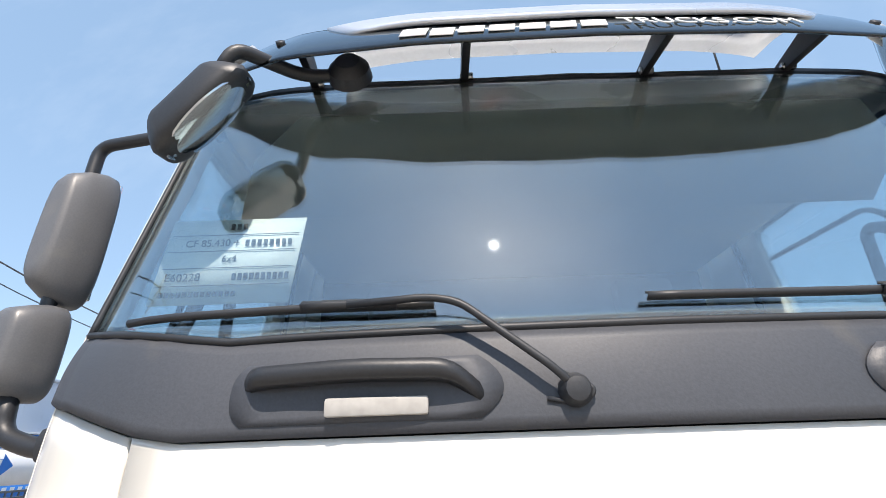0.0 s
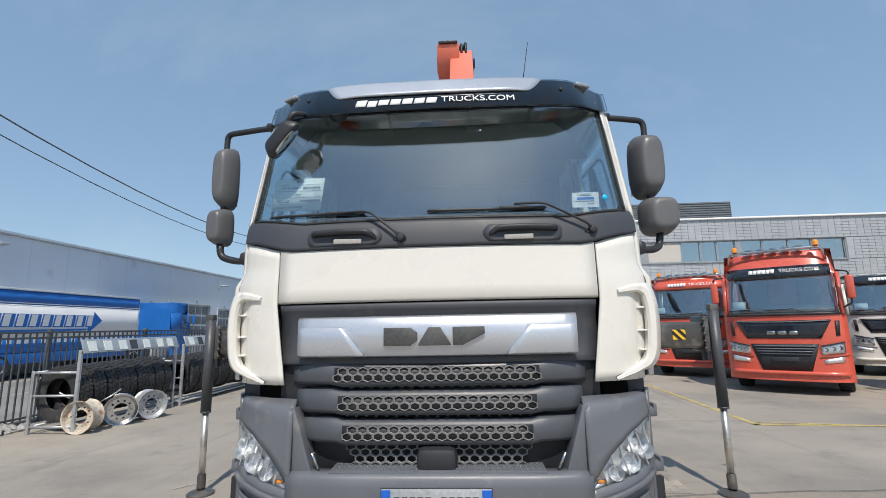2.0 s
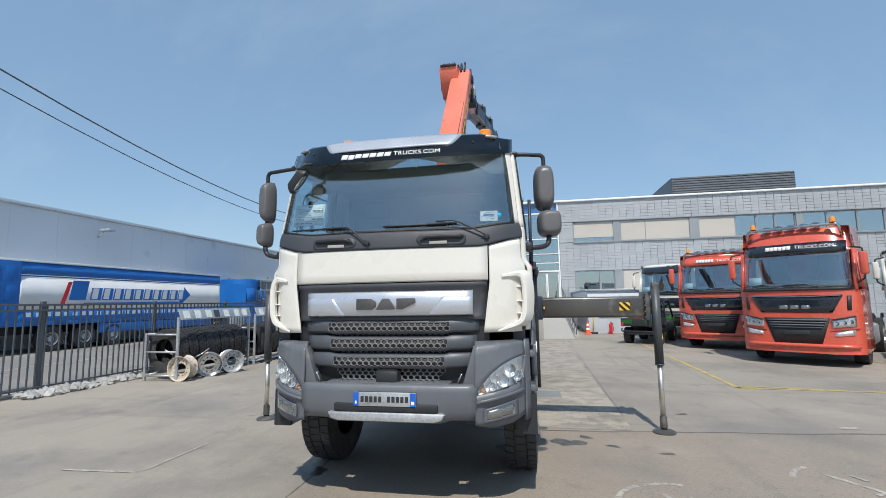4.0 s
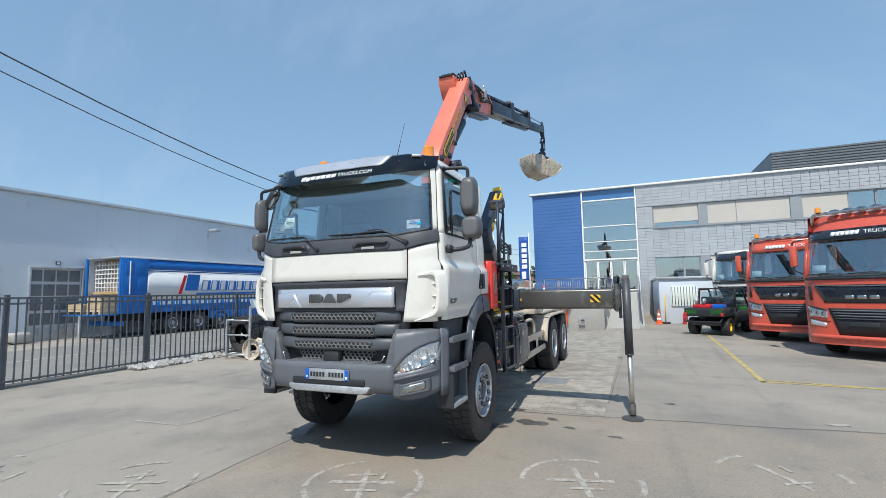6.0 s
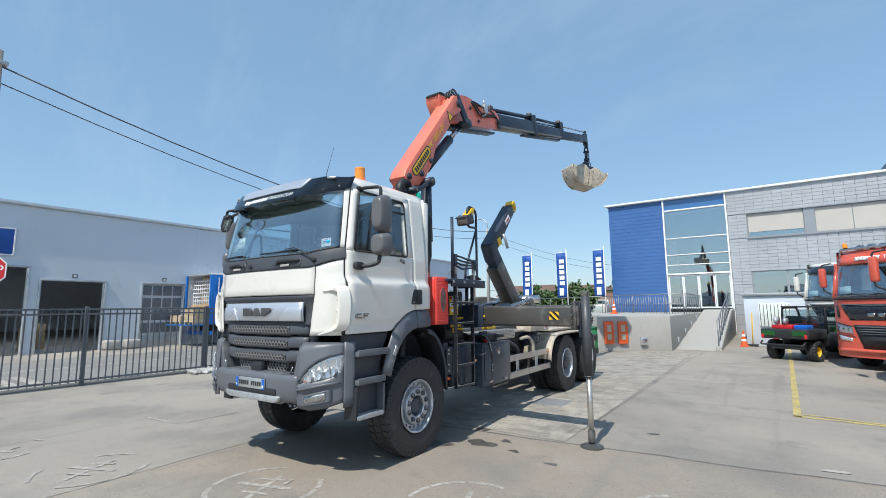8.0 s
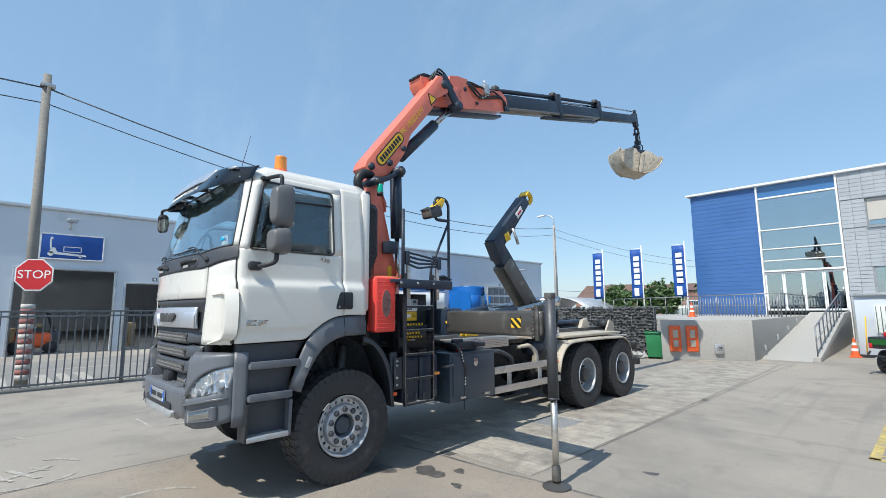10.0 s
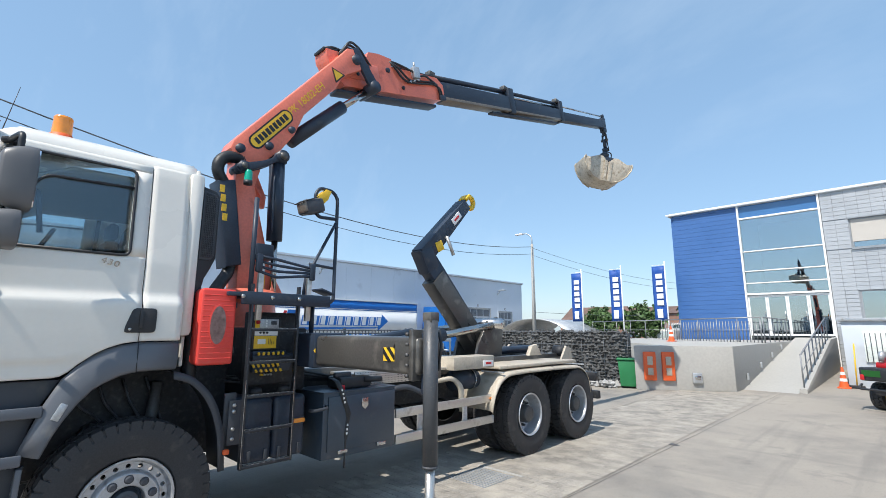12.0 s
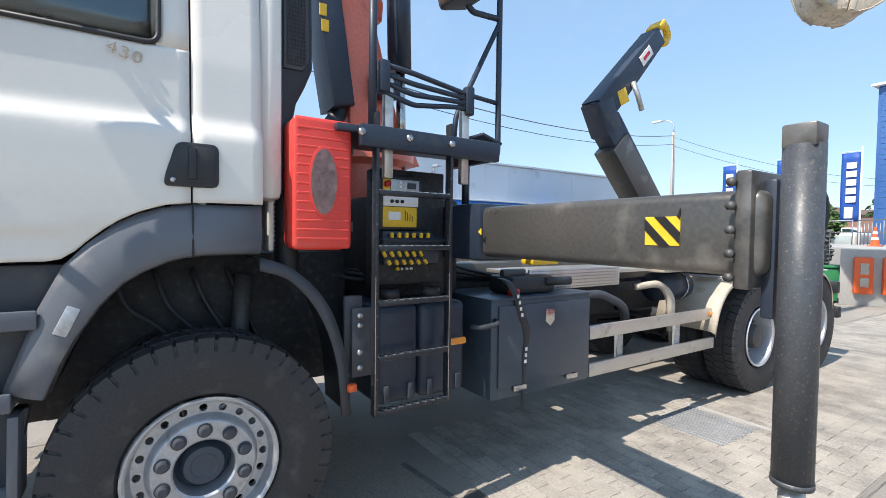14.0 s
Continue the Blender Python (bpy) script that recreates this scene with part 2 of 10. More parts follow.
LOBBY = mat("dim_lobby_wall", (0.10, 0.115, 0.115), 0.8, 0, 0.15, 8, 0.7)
DARKVOID = mat("dim_hall_interior", (0.22, 0.22, 0.225), 0.9, 0, 0.2, 5, 0.7)
CRATEWOOD = mat("pale_crate_wood", (0.50, 0.39, 0.25), 0.8, 0, 0.15, 14, 2, island=0.12)
CARDBOARD = mat("cardboard_and_pallets", (0.40, 0.29, 0.17), 0.8, 0, 0.2, 12, 2, island=0.2)
GREEN_LENS = mat("green_lens", (0.0, 0.35, 0.22), 0.2, 0, 0.05, 40, 5, 0, 0.6)
RUSTY = mat("rusty_cream_rim", (0.55, 0.50, 0.42), 0.6, 0.1, 0.12, 30, 4, 0, 0, (0.30, 0.13, 0.05), 0.55)
CASTGREY = mat("cast_hub_grey", (0.10, 0.10, 0.10), 0.55, 0.5, 0.15, 60, 4)


def yard_concrete(name, under, over, speckle):
    """Worn concrete: speckle, broad tone changes, dark stains, pale dust and tyre streaks."""
    m = bpy.data.materials.new(name)
    m.use_nodes = True
    n, l = m.node_tree.nodes, m.node_tree.links
    b = n["Principled BSDF"]
    pos = n.new("ShaderNodeNewGeometry").outputs["Position"]

    def layer(scale, detail, lo, hi, stretch=(1, 1, 1), rough=0.55):
        mp = n.new("ShaderNodeMapping")
        mp.inputs["Scale"].default_value = stretch
        l.new(pos, mp.inputs["Vector"])
        t = n.new("ShaderNodeTexNoise")
        t.inputs["Scale"].default_value, t.inputs["Detail"].default_value, t.inputs["Roughness"].default_value = scale, detail, rough
        l.new(mp.outputs[0], t.inputs["Vector"])
        r = n.new("ShaderNodeMapRange")
        r.inputs["From Min"].default_value, r.inputs["From Max"].default_value = lo, hi
        l.new(t.outputs["Fac"], r.inputs["Value"])
        return r.outputs["Result"]

    def blend(under, colour, fac, strength):
        k = n.new("ShaderNodeMath")
        k.operation = "MULTIPLY"
        k.inputs[1].default_value = strength
        l.new(fac, k.inputs[0])
        mx = n.new("ShaderNodeMix")
        mx.data_type = "RGBA"
        l.new(k.outputs[0], mx.inputs["Factor"])
        if isinstance(under, tuple):
            mx.inputs["A"].default_value = (*under, 1)
        else:
            l.new(under, mx.inputs["A"])
        mx.inputs["B"].default_value = (*colour, 1)
        return mx.outputs["Result"]

    c = blend(under, over, layer(0.09, 3, 0.42, 0.62), 1.0)
    c = blend(c, (0.190, 0.178, 0.162), layer(0.5, 7, 0.47, 0.68, (1, 1, 1), 0.62), 0.85)
    c = blend(c, (0.390, 0.352, 0.295), layer(0.42, 8, 0.56, 0.76, (1, 0.8, 1), 0.68), 0.8)
    c = blend(c, (0.150, 0.143, 0.133), layer(1.5, 8, 0.57, 0.74, (1, 1, 1), 0.68), 0.75)
    c = blend(c, (0.17, 0.16, 0.147), layer(1.2, 6, 0.58, 0.74, (2.2, 0.12, 1)), 0.55)
    c = blend(c, (0.185, 0.172, 0.155), layer(1.0, 6, 0.60, 0.74, (0.10, 2.4, 1)), 0.45)
    c = blend(c, (0.40, 0.372, 0.325), layer(5.5, 9, 0.60, 0.72, (1, 1, 1), 0.75), 0.55)
    c = blend(c, (0.125, 0.118, 0.108), layer(7.0, 9, 0.63, 0.74, (1, 1, 1), 0.75), 0.6)
    c = blend(c, (0.38, 0.355, 0.315), layer(75, 3, 0.54, 0.72), 0.55 * speckle)
    c = blend(c, (0.13, 0.12, 0.11), layer(55, 3, 0.57, 0.72), 0.6 * speckle)
    c = blend(c, (0.15, 0.138, 0.122), layer(17, 6, 0.58, 0.70, (1, 1, 1), 0.7), 0.45 * speckle)
    l.new(c, b.inputs["Base Color"])
    b.inputs["Roughness"].default_value = 0.82
    bp = n.new("ShaderNodeBump")
    bp.inputs["Strength"].default_value, bp.inputs["Distance"].default_value = 0.5, 0.003
    l.new(layer(40, 5, 0.3, 0.7), bp.inputs["Height"])
    l.new(bp.outputs[0], b.inputs["Normal"])
    return m


GROUND = yard_concrete("worn_yard_concrete", (0.285, 0.258, 0.222), (0.355, 0.318, 0.268), 0.8)
OLDSLAB = yard_concrete("speckled_older_slab", (0.285, 0.244, 0.198), (0.350, 0.300, 0.240), 1.45)


# ---- mesh helpers ----
def part(name, bm, material, parent=None, label="", smooth=0.55):
    """Links a bmesh as one mesh object under a thing or a part."""
    for f in bm.faces:
        f.smooth = True
    for e in bm.edges:
        if len(e.link_faces) == 2 and e.calc_face_angle(0) > smooth:
            e.smooth = False
    me = bpy.data.meshes.new(name)
    bm.to_mesh(me)
    bm.free()
    me.materials.append(material)
    ob = new(name, me)
    if parent is not None:
        ob.parent = parent
    if label:
        ob["label"] = label
    return ob


def share(name, source, parent, m):
    """Another piece on the mesh of source."""
    ob = new(name, source.data)
    ob.parent = parent
    ob.matrix_basis = m
    return ob


def thing(name, label, category, m=None, group="", kind=""):
    ob = new(name)
    ob.empty_display_size = 0.2
    if m is not None:
        ob.matrix_basis = m
    return tagged(ob, label, category, group, kind)


def B():
    return bmesh.new()


def box(bm, c, s, bev=0.0, rot=None, seg=2):
    """A box with centre c and full size s, bevelled."""
    hx, hy, hz = s[0] / 2, s[1] / 2, s[2] / 2
    vs = [bm.verts.new((x, y, z)) for x in (-hx, hx) for y in (-hy, hy) for z in (-hz, hz)]
    fs = [bm.faces.new([vs[i] for i in q]) for q in ((0, 1, 3, 2), (4, 6, 7, 5), (0, 4, 5, 1), (2, 3, 7, 6), (0, 2, 6, 4), (1, 5, 7, 3))]
    allv = list(vs)
    if bev > 0:
        es = list({e for f in fs for e in f.edges})
        r = bmesh.ops.bevel(bm, geom=es, offset=min(bev, 0.45 * min(s)), segments=seg, profile=0.5, affect="EDGES")
        allv = list({v for f in r["faces"] for v in f.verts} | {v for v in vs if v.is_valid})
    m = Matrix.Translation(c)
    if rot is not None:
        m = m @ rot
    bmesh.ops.transform(bm, matrix=m, verts=allv)
    return bm


def frame_of(d):
    d = Vector(d).normalized()
    a = Vector((0, 0, 1)) if abs(d.z) < 0.95 else Vector((0, 1, 0))
    u = d.cross(a).normalized()
    return u, d.cross(u).normalized()


def rod(bm, p, q, r, r2=None, seg=12, caps=True):
    """A round bar from p to q."""
    p, q = Vector(p), Vector(q)
    r2 = r if r2 is None else r2
    u, v = frame_of(q - p)
    rings = []
    for c, rr in ((p, r), (q, r2)):
        rings.append([bm.verts.new(c + rr * (math.cos(a) * u + math.sin(a) * v)) for a in (2 * math.pi * k / seg for k in range(seg))])
    for k in range(seg):
        bm.faces.new((rings[0][k], rings[0][(k + 1) % seg], rings[1][(k + 1) % seg], rings[1][k]))
    if caps:
        bm.faces.new(rings[0][::-1])
        bm.faces.new(rings[1])
    return bm


def round_path(pts, r, n=5):
    """A polyline with its corners rounded."""
    pts = [Vector(p) for p in pts]
    out = [pts[0]]
    for a, b, c in zip(pts, pts[1:], pts[2:]):
        k = min(r, 0.45 * (b - a).length, 0.45 * (c - b).length)
        s, e = b + (a - b).normalized() * k, b + (c - b).normalized() * k
        for i in range(n + 1):
            t = i / n
            out.append((1 - t) ** 2 * s + 2 * t * (1 - t) * b + t * t * e)
    return out + [pts[-1]]


def dense(pts, step):
    """The same polyline with points at even steps."""
    out = []
    for a, b in zip(pts, pts[1:]):
        n = max(1, round((b - a).length / step))
        out += [a.lerp(b, i / n) for i in range(n)]
    return out + [pts[-1]]


def tube(bm, pts, r, seg=10, round_r=0.0, ribs=0.0):
    """A tube along a polyline."""
    pts = round_path(pts, round_r) if round_r else [Vector(p) for p in pts]
    rings, u = [], None
    for i, p in enumerate(pts):
        d = (pts[min(i + 1, len(pts) - 1)] - pts[max(i - 1, 0)]).normalized()
        if u is None:
            u, _ = frame_of(d)
        u = (u - d * u.dot(d)).normalized()
        v = d.cross(u)
        rr = r * (1 + (ribs if i % 2 else 0))
        rings.append([bm.verts.new(p + rr * (math.cos(a) * u + math.sin(a) * v)) for a in (2 * math.pi * k / seg for k in range(seg))])
    for a, b in zip(rings, rings[1:]):
        for k in range(seg):
            bm.faces.new((a[k], a[(k + 1) % seg], b[(k + 1) % seg], b[k]))
    bm.faces.new(rings[0][::-1])
    bm.faces.new(rings[-1])
    return bm


def prism(bm, poly, axis, a, b, bev=0.0):
    """A polygon in the plane across axis, drawn out from a to b. poly: the other two coordinates in x, y, z order."""
    def at(p, w):
        return {"x": (w, p[0], p[1]), "y": (p[0], w, p[1]), "z": (p[0], p[1], w)}[axis]
    lo, hi = [bm.verts.new(at(p, a)) for p in poly], [bm.verts.new(at(p, b)) for p in poly]
    n = len(poly)
    fs = [bm.faces.new(lo), bm.faces.new(hi[::-1])]
    for k in range(n):
        fs.append(bm.faces.new((lo[k], hi[k], hi[(k + 1) % n], lo[(k + 1) % n])))
    bmesh.ops.recalc_face_normals(bm, faces=fs)
    if bev:
        es = [e for f in fs[:2] for e in f.edges]
        bmesh.ops.bevel(bm, geom=es, offset=bev, segments=2, profile=0.5, affect="EDGES")
    return bm


def lathe(bm, profile, centre, axis=(1, 0, 0), seg=40):
    """A profile of (along, radius) turned about an axis through centre."""
    d = Vector(axis).normalized()
    u, v = frame_of(d)
    c = Vector(centre)
    rings = []
    for w, r in profile:
        if r <= 1e-6:
            rings.append([bm.verts.new(c + d * w)])
        else:
            rings.append([bm.verts.new(c + d * w + r * (math.cos(a) * u + math.sin(a) * v)) for a in (2 * math.pi * k / seg for k in range(seg))])
    for a, b in zip(rings, rings[1:]):
        for k in range(seg):
            q = [a[k % len(a)], a[(k + 1) % len(a)], b[(k + 1) % len(b)], b[k % len(b)]]
            q = list(dict.fromkeys(q))
            if len(q) > 2:
                bm.faces.new(q)
    bmesh.ops.recalc_face_normals(bm, faces=bm.faces)
    return bm


def sheet(bm, grid, thick=0.0, flip=False, centre=(0.0, 1.2, 1.9)):
    """A surface over a grid of points, given a thickness against its normals."""
    g = np.array([[tuple(q) for q in row] for row in grid], dtype=float)
    if flip:
        g = g[:, ::-1]
    if thick and centre is not None:
        n = np.cross(np.gradient(g, axis=1), np.gradient(g, axis=0)).reshape(-1, 3)
        if ((g.reshape(-1, 3) - np.array(centre)) * n).sum() < 0:
            g = g[:, ::-1]
    rows, cols = g.shape[:2]
    top = [[bm.verts.new(q) for q in row] for row in g]
    for i in range(rows - 1):
        for k in range(cols - 1):
            bm.faces.new((top[i][k], top[i][k + 1], top[i + 1][k + 1], top[i + 1][k]))
    if thick:
        du = np.gradient(g, axis=1) if cols > 1 else 0
        dv = np.gradient(g, axis=0)
        n = np.cross(du, dv)
        n /= np.maximum(np.linalg.norm(n, axis=2, keepdims=True), 1e-9)
        h = g - n * thick
        low = [[bm.verts.new(q) for q in row] for row in h]
        for i in range(rows - 1):
            for k in range(cols - 1):
                bm.faces.new((low[i][k], low[i + 1][k], low[i + 1][k + 1], low[i][k + 1]))
        rim = [(0, k) for k in range(cols)] + [(i, cols - 1) for i in range(1, rows)] + [(rows - 1, k) for k in range(cols - 2, -1, -1)] + [(i, 0) for i in range(rows - 2, 0, -1)]
        for (i, k), (j, m) in zip(rim, rim[1:] + rim[:1]):
            bm.faces.new((top[i][k], low[i][k], low[j][m], top[j][m]))
    return bm


def text_mesh(body, size, m, material, parent, name="lettering", depth=0.002, align="CENTER", spread=1.0):
    cu = bpy.data.curves.new(name, "FONT")
    cu.body, cu.size, cu.extrude, cu.align_x, cu.align_y = body, size, depth, align, "CENTER"
    cu.space_character = spread
    tmp = bpy.data.objects.new(name, cu)
    scene.collection.objects.link(tmp)
    dg = bpy.context.evaluated_depsgraph_get()
    me = bpy.data.meshes.new_from_object(tmp.evaluated_get(dg))
    bpy.data.objects.remove(tmp)
    bpy.data.curves.remove(cu)
    me.materials.clear()
    me.materials.append(material)
    ob = new(name, me)
    ob.parent = parent
    ob.matrix_basis = m
    return ob


def structure(name, bm, material, label=""):
    return tagged(part(name, bm, material, None, label), "", "", "", "structure")


# ---- ground ----
ground = structure("ground", sheet(B(), [[(x, y, 0.0) for x in (-400, -60, -20, -9, -4, 0, 4, 9, 20, 60, 400)] for y in (-300, -60, -20, -6, 0, 6, 12, 20, 60, 500)]), GROUND, "worn light grey concrete yard")


def strip(pts, w, z, name, material, label):
    """A flat strip along a polyline on the ground."""
    bm = B()
    for p, q in zip(pts, pts[1:]):
        d = Vector((q[0] - p[0], q[1] - p[1], 0)).normalized()
        s = Vector((-d.y, d.x, 0)) * w / 2
        v = [bm.verts.new(Vector((a[0], a[1], z)) + k * s) for a, k in ((p, 1), (p, -1), (q, -1), (q, 1))]
        bm.faces.new(v)
    bmesh.ops.recalc_face_normals(bm, faces=bm.faces)
    for f in bm.faces:
        if f.normal.z < 0:
            f.normal_flip()
    return structure(name, bm, material, label)


def wobble(p, q, n, amp):
    rnd = random.Random(int(1000 * (abs(p[0]) + abs(q[1]) * 7)))
    out = []
    for i in range(n + 1):
        t = i / n
        out.append((p[0] + (q[0] - p[0]) * t + rnd.uniform(-amp, amp), p[1] + (q[1] - p[1]) * t + rnd.uniform(-amp, amp)))
    return out


# ---- grey warehouse along the road ----
WX = -20.0
warehouse = thing("warehouse", "long light grey sheet-clad warehouse with roller gates", "building")
GATES = [(-0.6, 2.75, 3.53, "open"), (3.2, 5.46, 3.02, "open"), (7.05, 8.95, 3.02, "shut"), (24.6, 27.0, 3.3, "shut"), (29.1, 32.4, 3.6, "shut"), (33.6, 35.6, 3.4, "shut")]
y0 = -60.0
for a, b_, h, _ in GATES:
    part("wall", box(B(), (WX - 0.1, (y0 + a) / 2, 3.05), (0.2, a - y0, 6.1)), CLADGREY, warehouse)
    part("wall", box(B(), (WX - 0.1, (a + b_) / 2, (h + 6.1) / 2), (0.2, b_ - a, 6.1 - h)), CLADGREY, warehouse)
    y0 = b_
part("wall", box(B(), (WX - 0.1, (y0 + 37.3) / 2, 3.05), (0.2, 37.3 - y0, 6.1)), CLADGREY, warehouse)
part("wall", box(B(), (WX - 15, 37.2, 3.05), (29.6, 0.2, 6.1)), CLADGREY, warehouse)
part("wall", box(B(), (WX - 30, -11.4, 3.05), (0.2, 97.2, 6.1)), CLADGREY, warehouse)
part("roof", box(B(), (WX - 15, -11.4, 6.15), (30.3, 97.6, 0.1)), CLADGREY, warehouse)
part("roof_edge", box(B(), (WX + 0.03, -11.4, 6.13), (0.14, 97.5, 0.16), 0.02), GALV, warehouse, "pale metal roof edge")
part("floor_slab", box(B(), (WX - 15, -11.4, 0.01), (29.4, 97.0, 0.02)), DARKVOID, warehouse)
for k in range(46):
    y = -54.5 + k * 2.0
    if not any(a - 0.05 < y < b_ + 0.05 for a, b_, _, _ in GATES):
        part("panel_joint", box(B(), (WX + 0.004, y, 3.05), (0.008, 0.03, 6.1)), CLADGREY, warehouse)
for a, b_, h, st in GATES:
    part("gate_frame", box(box(box(B(), (WX + 0.03, a - 0.04, h / 2), (0.1, 0.08, h), 0.01), (WX + 0.03, b_ + 0.04, h / 2), (0.1, 0.08, h), 0.01), (WX + 0.03, (a + b_) / 2, h + 0.04), (0.1, b_ - a + 0.16, 0.08), 0.01), GALV, warehouse)
    if st == "shut":
        gate = part("gate", box(B(), (WX - 0.12, (a + b_) / 2, h / 2), (0.06, b_ - a, h)), GATEFRAME, warehouse, "grey sectional roller gate")
        n = 5
        for i in range(n):
            for j in range(4):
                pw, ph = (b_ - a) / 4, h / n
                part("pane", box(B(), (WX - 0.085, a + (j + 0.5) * pw, (i + 0.5) * ph), (0.02, pw * 0.88, ph * 0.8), 0.01), GATEPANE if i >= 1 else GALV, gate)
for a, b_, h, st in GATES[1:]:
    plate_ = part("gate_number", box(B(), (WX + 0.02, (a + b_) / 2, h + 0.24), (0.02, 0.20, 0.17), 0.005, None, 1), GREY, warehouse, "small dark gate plate")
    part("plate_bar", box(B(), (WX + 0.032, (a + b_) / 2, h + 0.24), (0.004, 0.09, 0.09)), WHITEFILM, plate_)
for y in (5.74, 6.58):
    blk = box(B(), (0, 0, 0.21), (0.55, 0.64, 0.42), 0.10, None, 3)
    tagged(part("concrete_block", blk, CONCRETE, None, "pale rounded concrete block at the warehouse wall"), "", "concrete block", "concrete blocks").location = (WX + 0.45, y, 0.02)
GLOW = bpy.data.materials.new("lit_strip_lamp")
GLOW.use_nodes = True
GLOW.node_tree.nodes["Principled BSDF"].inputs["Emission Color"].default_value = (0.95, 0.98, 1.0, 1)
GLOW.node_tree.nodes["Principled BSDF"].inputs["Emission Strength"].default_value = 85.0
for k in range(8):
    lt = thing("strip_lamp", "lit white strip lamp under the hall roof", "lamp", pose(WX - 2.5 - 2.2 * (k % 4), -0.4 + 5.0 * (k // 4) + 0.3 * (k % 4), 4.9), "hall strip lamps")
    part("housing", box(B(), (0, 0, 0.05), (0.14, 1.5, 0.06), 0.01), GALV, lt)
    part("tube", rod(B(), (0, -0.7, 0), (0, 0.7, 0), 0.022, None, 8), GLOW, lt, "lit white tube")
    for y in (-0.6, 0.6):
        part("hanger", rod(B(), (0, y, 0.08), (0, y, 1.21), 0.006, None, 5), GALV, lt)
sign = thing("wall_sign", "blue wall sign with a white pallet-truck emblem", "sign", pose(WX, 0, 0))
part("board", box(B(), (0.06, 1.15, 4.52), (0.08, 2.15, 1.1), 0.01), FLAGBLUE, sign)
part("border", box(box(box(box(B(), (0.085, 1.15, 5.05), (0.06, 2.2, 0.05), 0.008, None, 1), (0.085, 1.15, 3.99), (0.06, 2.2, 0.05), 0.008, None, 1), (0.085, 0.075, 4.52), (0.06, 0.05, 1.1), 0.008, None, 1), (0.085, 2.225, 4.52), (0.06, 0.05, 1.1), 0.008, None, 1), WHITEFILM, sign, "white sign border")
bm = box(box(B(), (0.11, 0.40, 4.62), (0.02, 0.055, 0.42), 0, Matrix.Rotation(0.06, 4, "X")), (0.11, 0.42, 4.86), (0.02, 0.09, 0.10))
prism(bm, [(0.36, 4.24), (0.44, 4.46), (0.55, 4.46), (0.64, 4.28), (1.62, 4.20), (1.62, 4.13), (0.60, 4.18)], "x", 0.10, 0.12)
for y, z, r in ((0.42, 4.20, 0.10), (1.42, 4.13, 0.055)):
    rod(bm, (0.1, y, z), (0.12, y, z), r)
for c, q in (((0.11, 1.14, 4.31), (0.02, 0.62, 0.03)), ((0.11, 1.14, 4.52), (0.02, 0.62, 0.03)), ((0.11, 0.845, 4.415), (0.02, 0.03, 0.24)), ((0.11, 1.435, 4.415), (0.02, 0.03, 0.24))):
    box(bm, c, q)
part("emblem", bm, WHITEFILM, sign, "white pallet-truck emblem")
for y, z in ((15.5, 5.45), (33.5, 5.2), (1.0, 5.55)):
    wl = thing("wall_lamp", "pale grey floodlight on a short bracket under the eaves", "lamp", pose(WX, y, z), "warehouse floodlights")
    part("bracket", tube(B(), [(0, 0, -0.25), (0.15, 0, -0.2), (0.3, 0, 0.0)], 0.04, 8), GALV, wl)
    part("head", box(B(), (0.55, 0, 0.06), (0.6, 0.4, 0.12), 0.04), GALV, wl)
for (a, b_) in ((-0.6, 2.75), (3.2, 5.46)):
    rnd = random.Random(int(a * 10))
    for k in range(2):
        st = thing("pallet_stack", "stacked boxes on a pallet inside the hall", "pallet load", pose(WX - 2.5 - rnd.uniform(0, 3), a + 0.4 + k * (b_ - a - 0.6) / 4, 0.03), "pallet loads in the hall")
        part("pallet", box(B(), (0, 0, 0.07), (0.8, 0.5, 0.14)), CARDBOARD, st)
        part("carton", box(B(), (0, 0, 0.15 + 0.4), (0.75, 0.46, 0.8 + 0.4 * (k % 2)), 0.02), CARDBOARD, st)

# ---- office building ----
FY = 29.5
office = thing("office_building", "two-storey office with grey cassette facade, blue corner and glazed entrance", "building")
part("wall", box(B(), (-2.0, FY + 0.35, 4.3), (3.3, 0.3, 8.6)), CLADBLUE, office, "blue slatted corner cladding")
part("wall", box(B(), (-3.65, FY + 8, 4.3), (0.3, 15.6, 8.6)), CLADBLUE, office, "blue slatted corner cladding")
blue_slat = part("slat", box(B(), (0, 0, 0), (3.34, 0.05, 0.242), 0.006, None, 1), CLADBLUE, office)
blue_slat.location = (-2.0, FY + 0.18, 0.13)
for k in range(1, 35):
    share("slat", blue_slat, office, pose(-2.0, FY + 0.18, 0.13 + k * 0.248))
# grey facade with two bands of windows
RX = 34.0
for z0, z1 in ((0, 2.35), (3.7, 5.7), (7.12, 8.6)):
    part("wall", box(B(), ((3.25 + RX) / 2, FY + 0.3, (z0 + z1) / 2), (RX - 3.25, 0.4, z1 - z0)), JOINTGREY, office)
for x0, x1, z0, z1 in ((3.25, 4.25, 5.7, 7.12), (25.3, RX, 5.7, 7.12), (3.25, 4.25, 2.35, 3.7), (30.0, RX, 2.35, 3.7)):
    part("wall", box(B(), ((x0 + x1) / 2, FY + 0.3, (z0 + z1) / 2), (x1 - x0, 0.4, z1 - z0)), JOINTGREY, office)
part("wall", box(B(), (RX, FY + 8, 4.3), (0.3, 16, 8.6)), CLADGREY, office)
part("wall", box(B(), (15, FY + 16, 4.3), (38, 0.3, 8.6)), CLADGREY, office)
part("roof", box(B(), (15.2, FY + 8.1, 8.62), (38.2, 16.2, 0.1)), GALV, office)
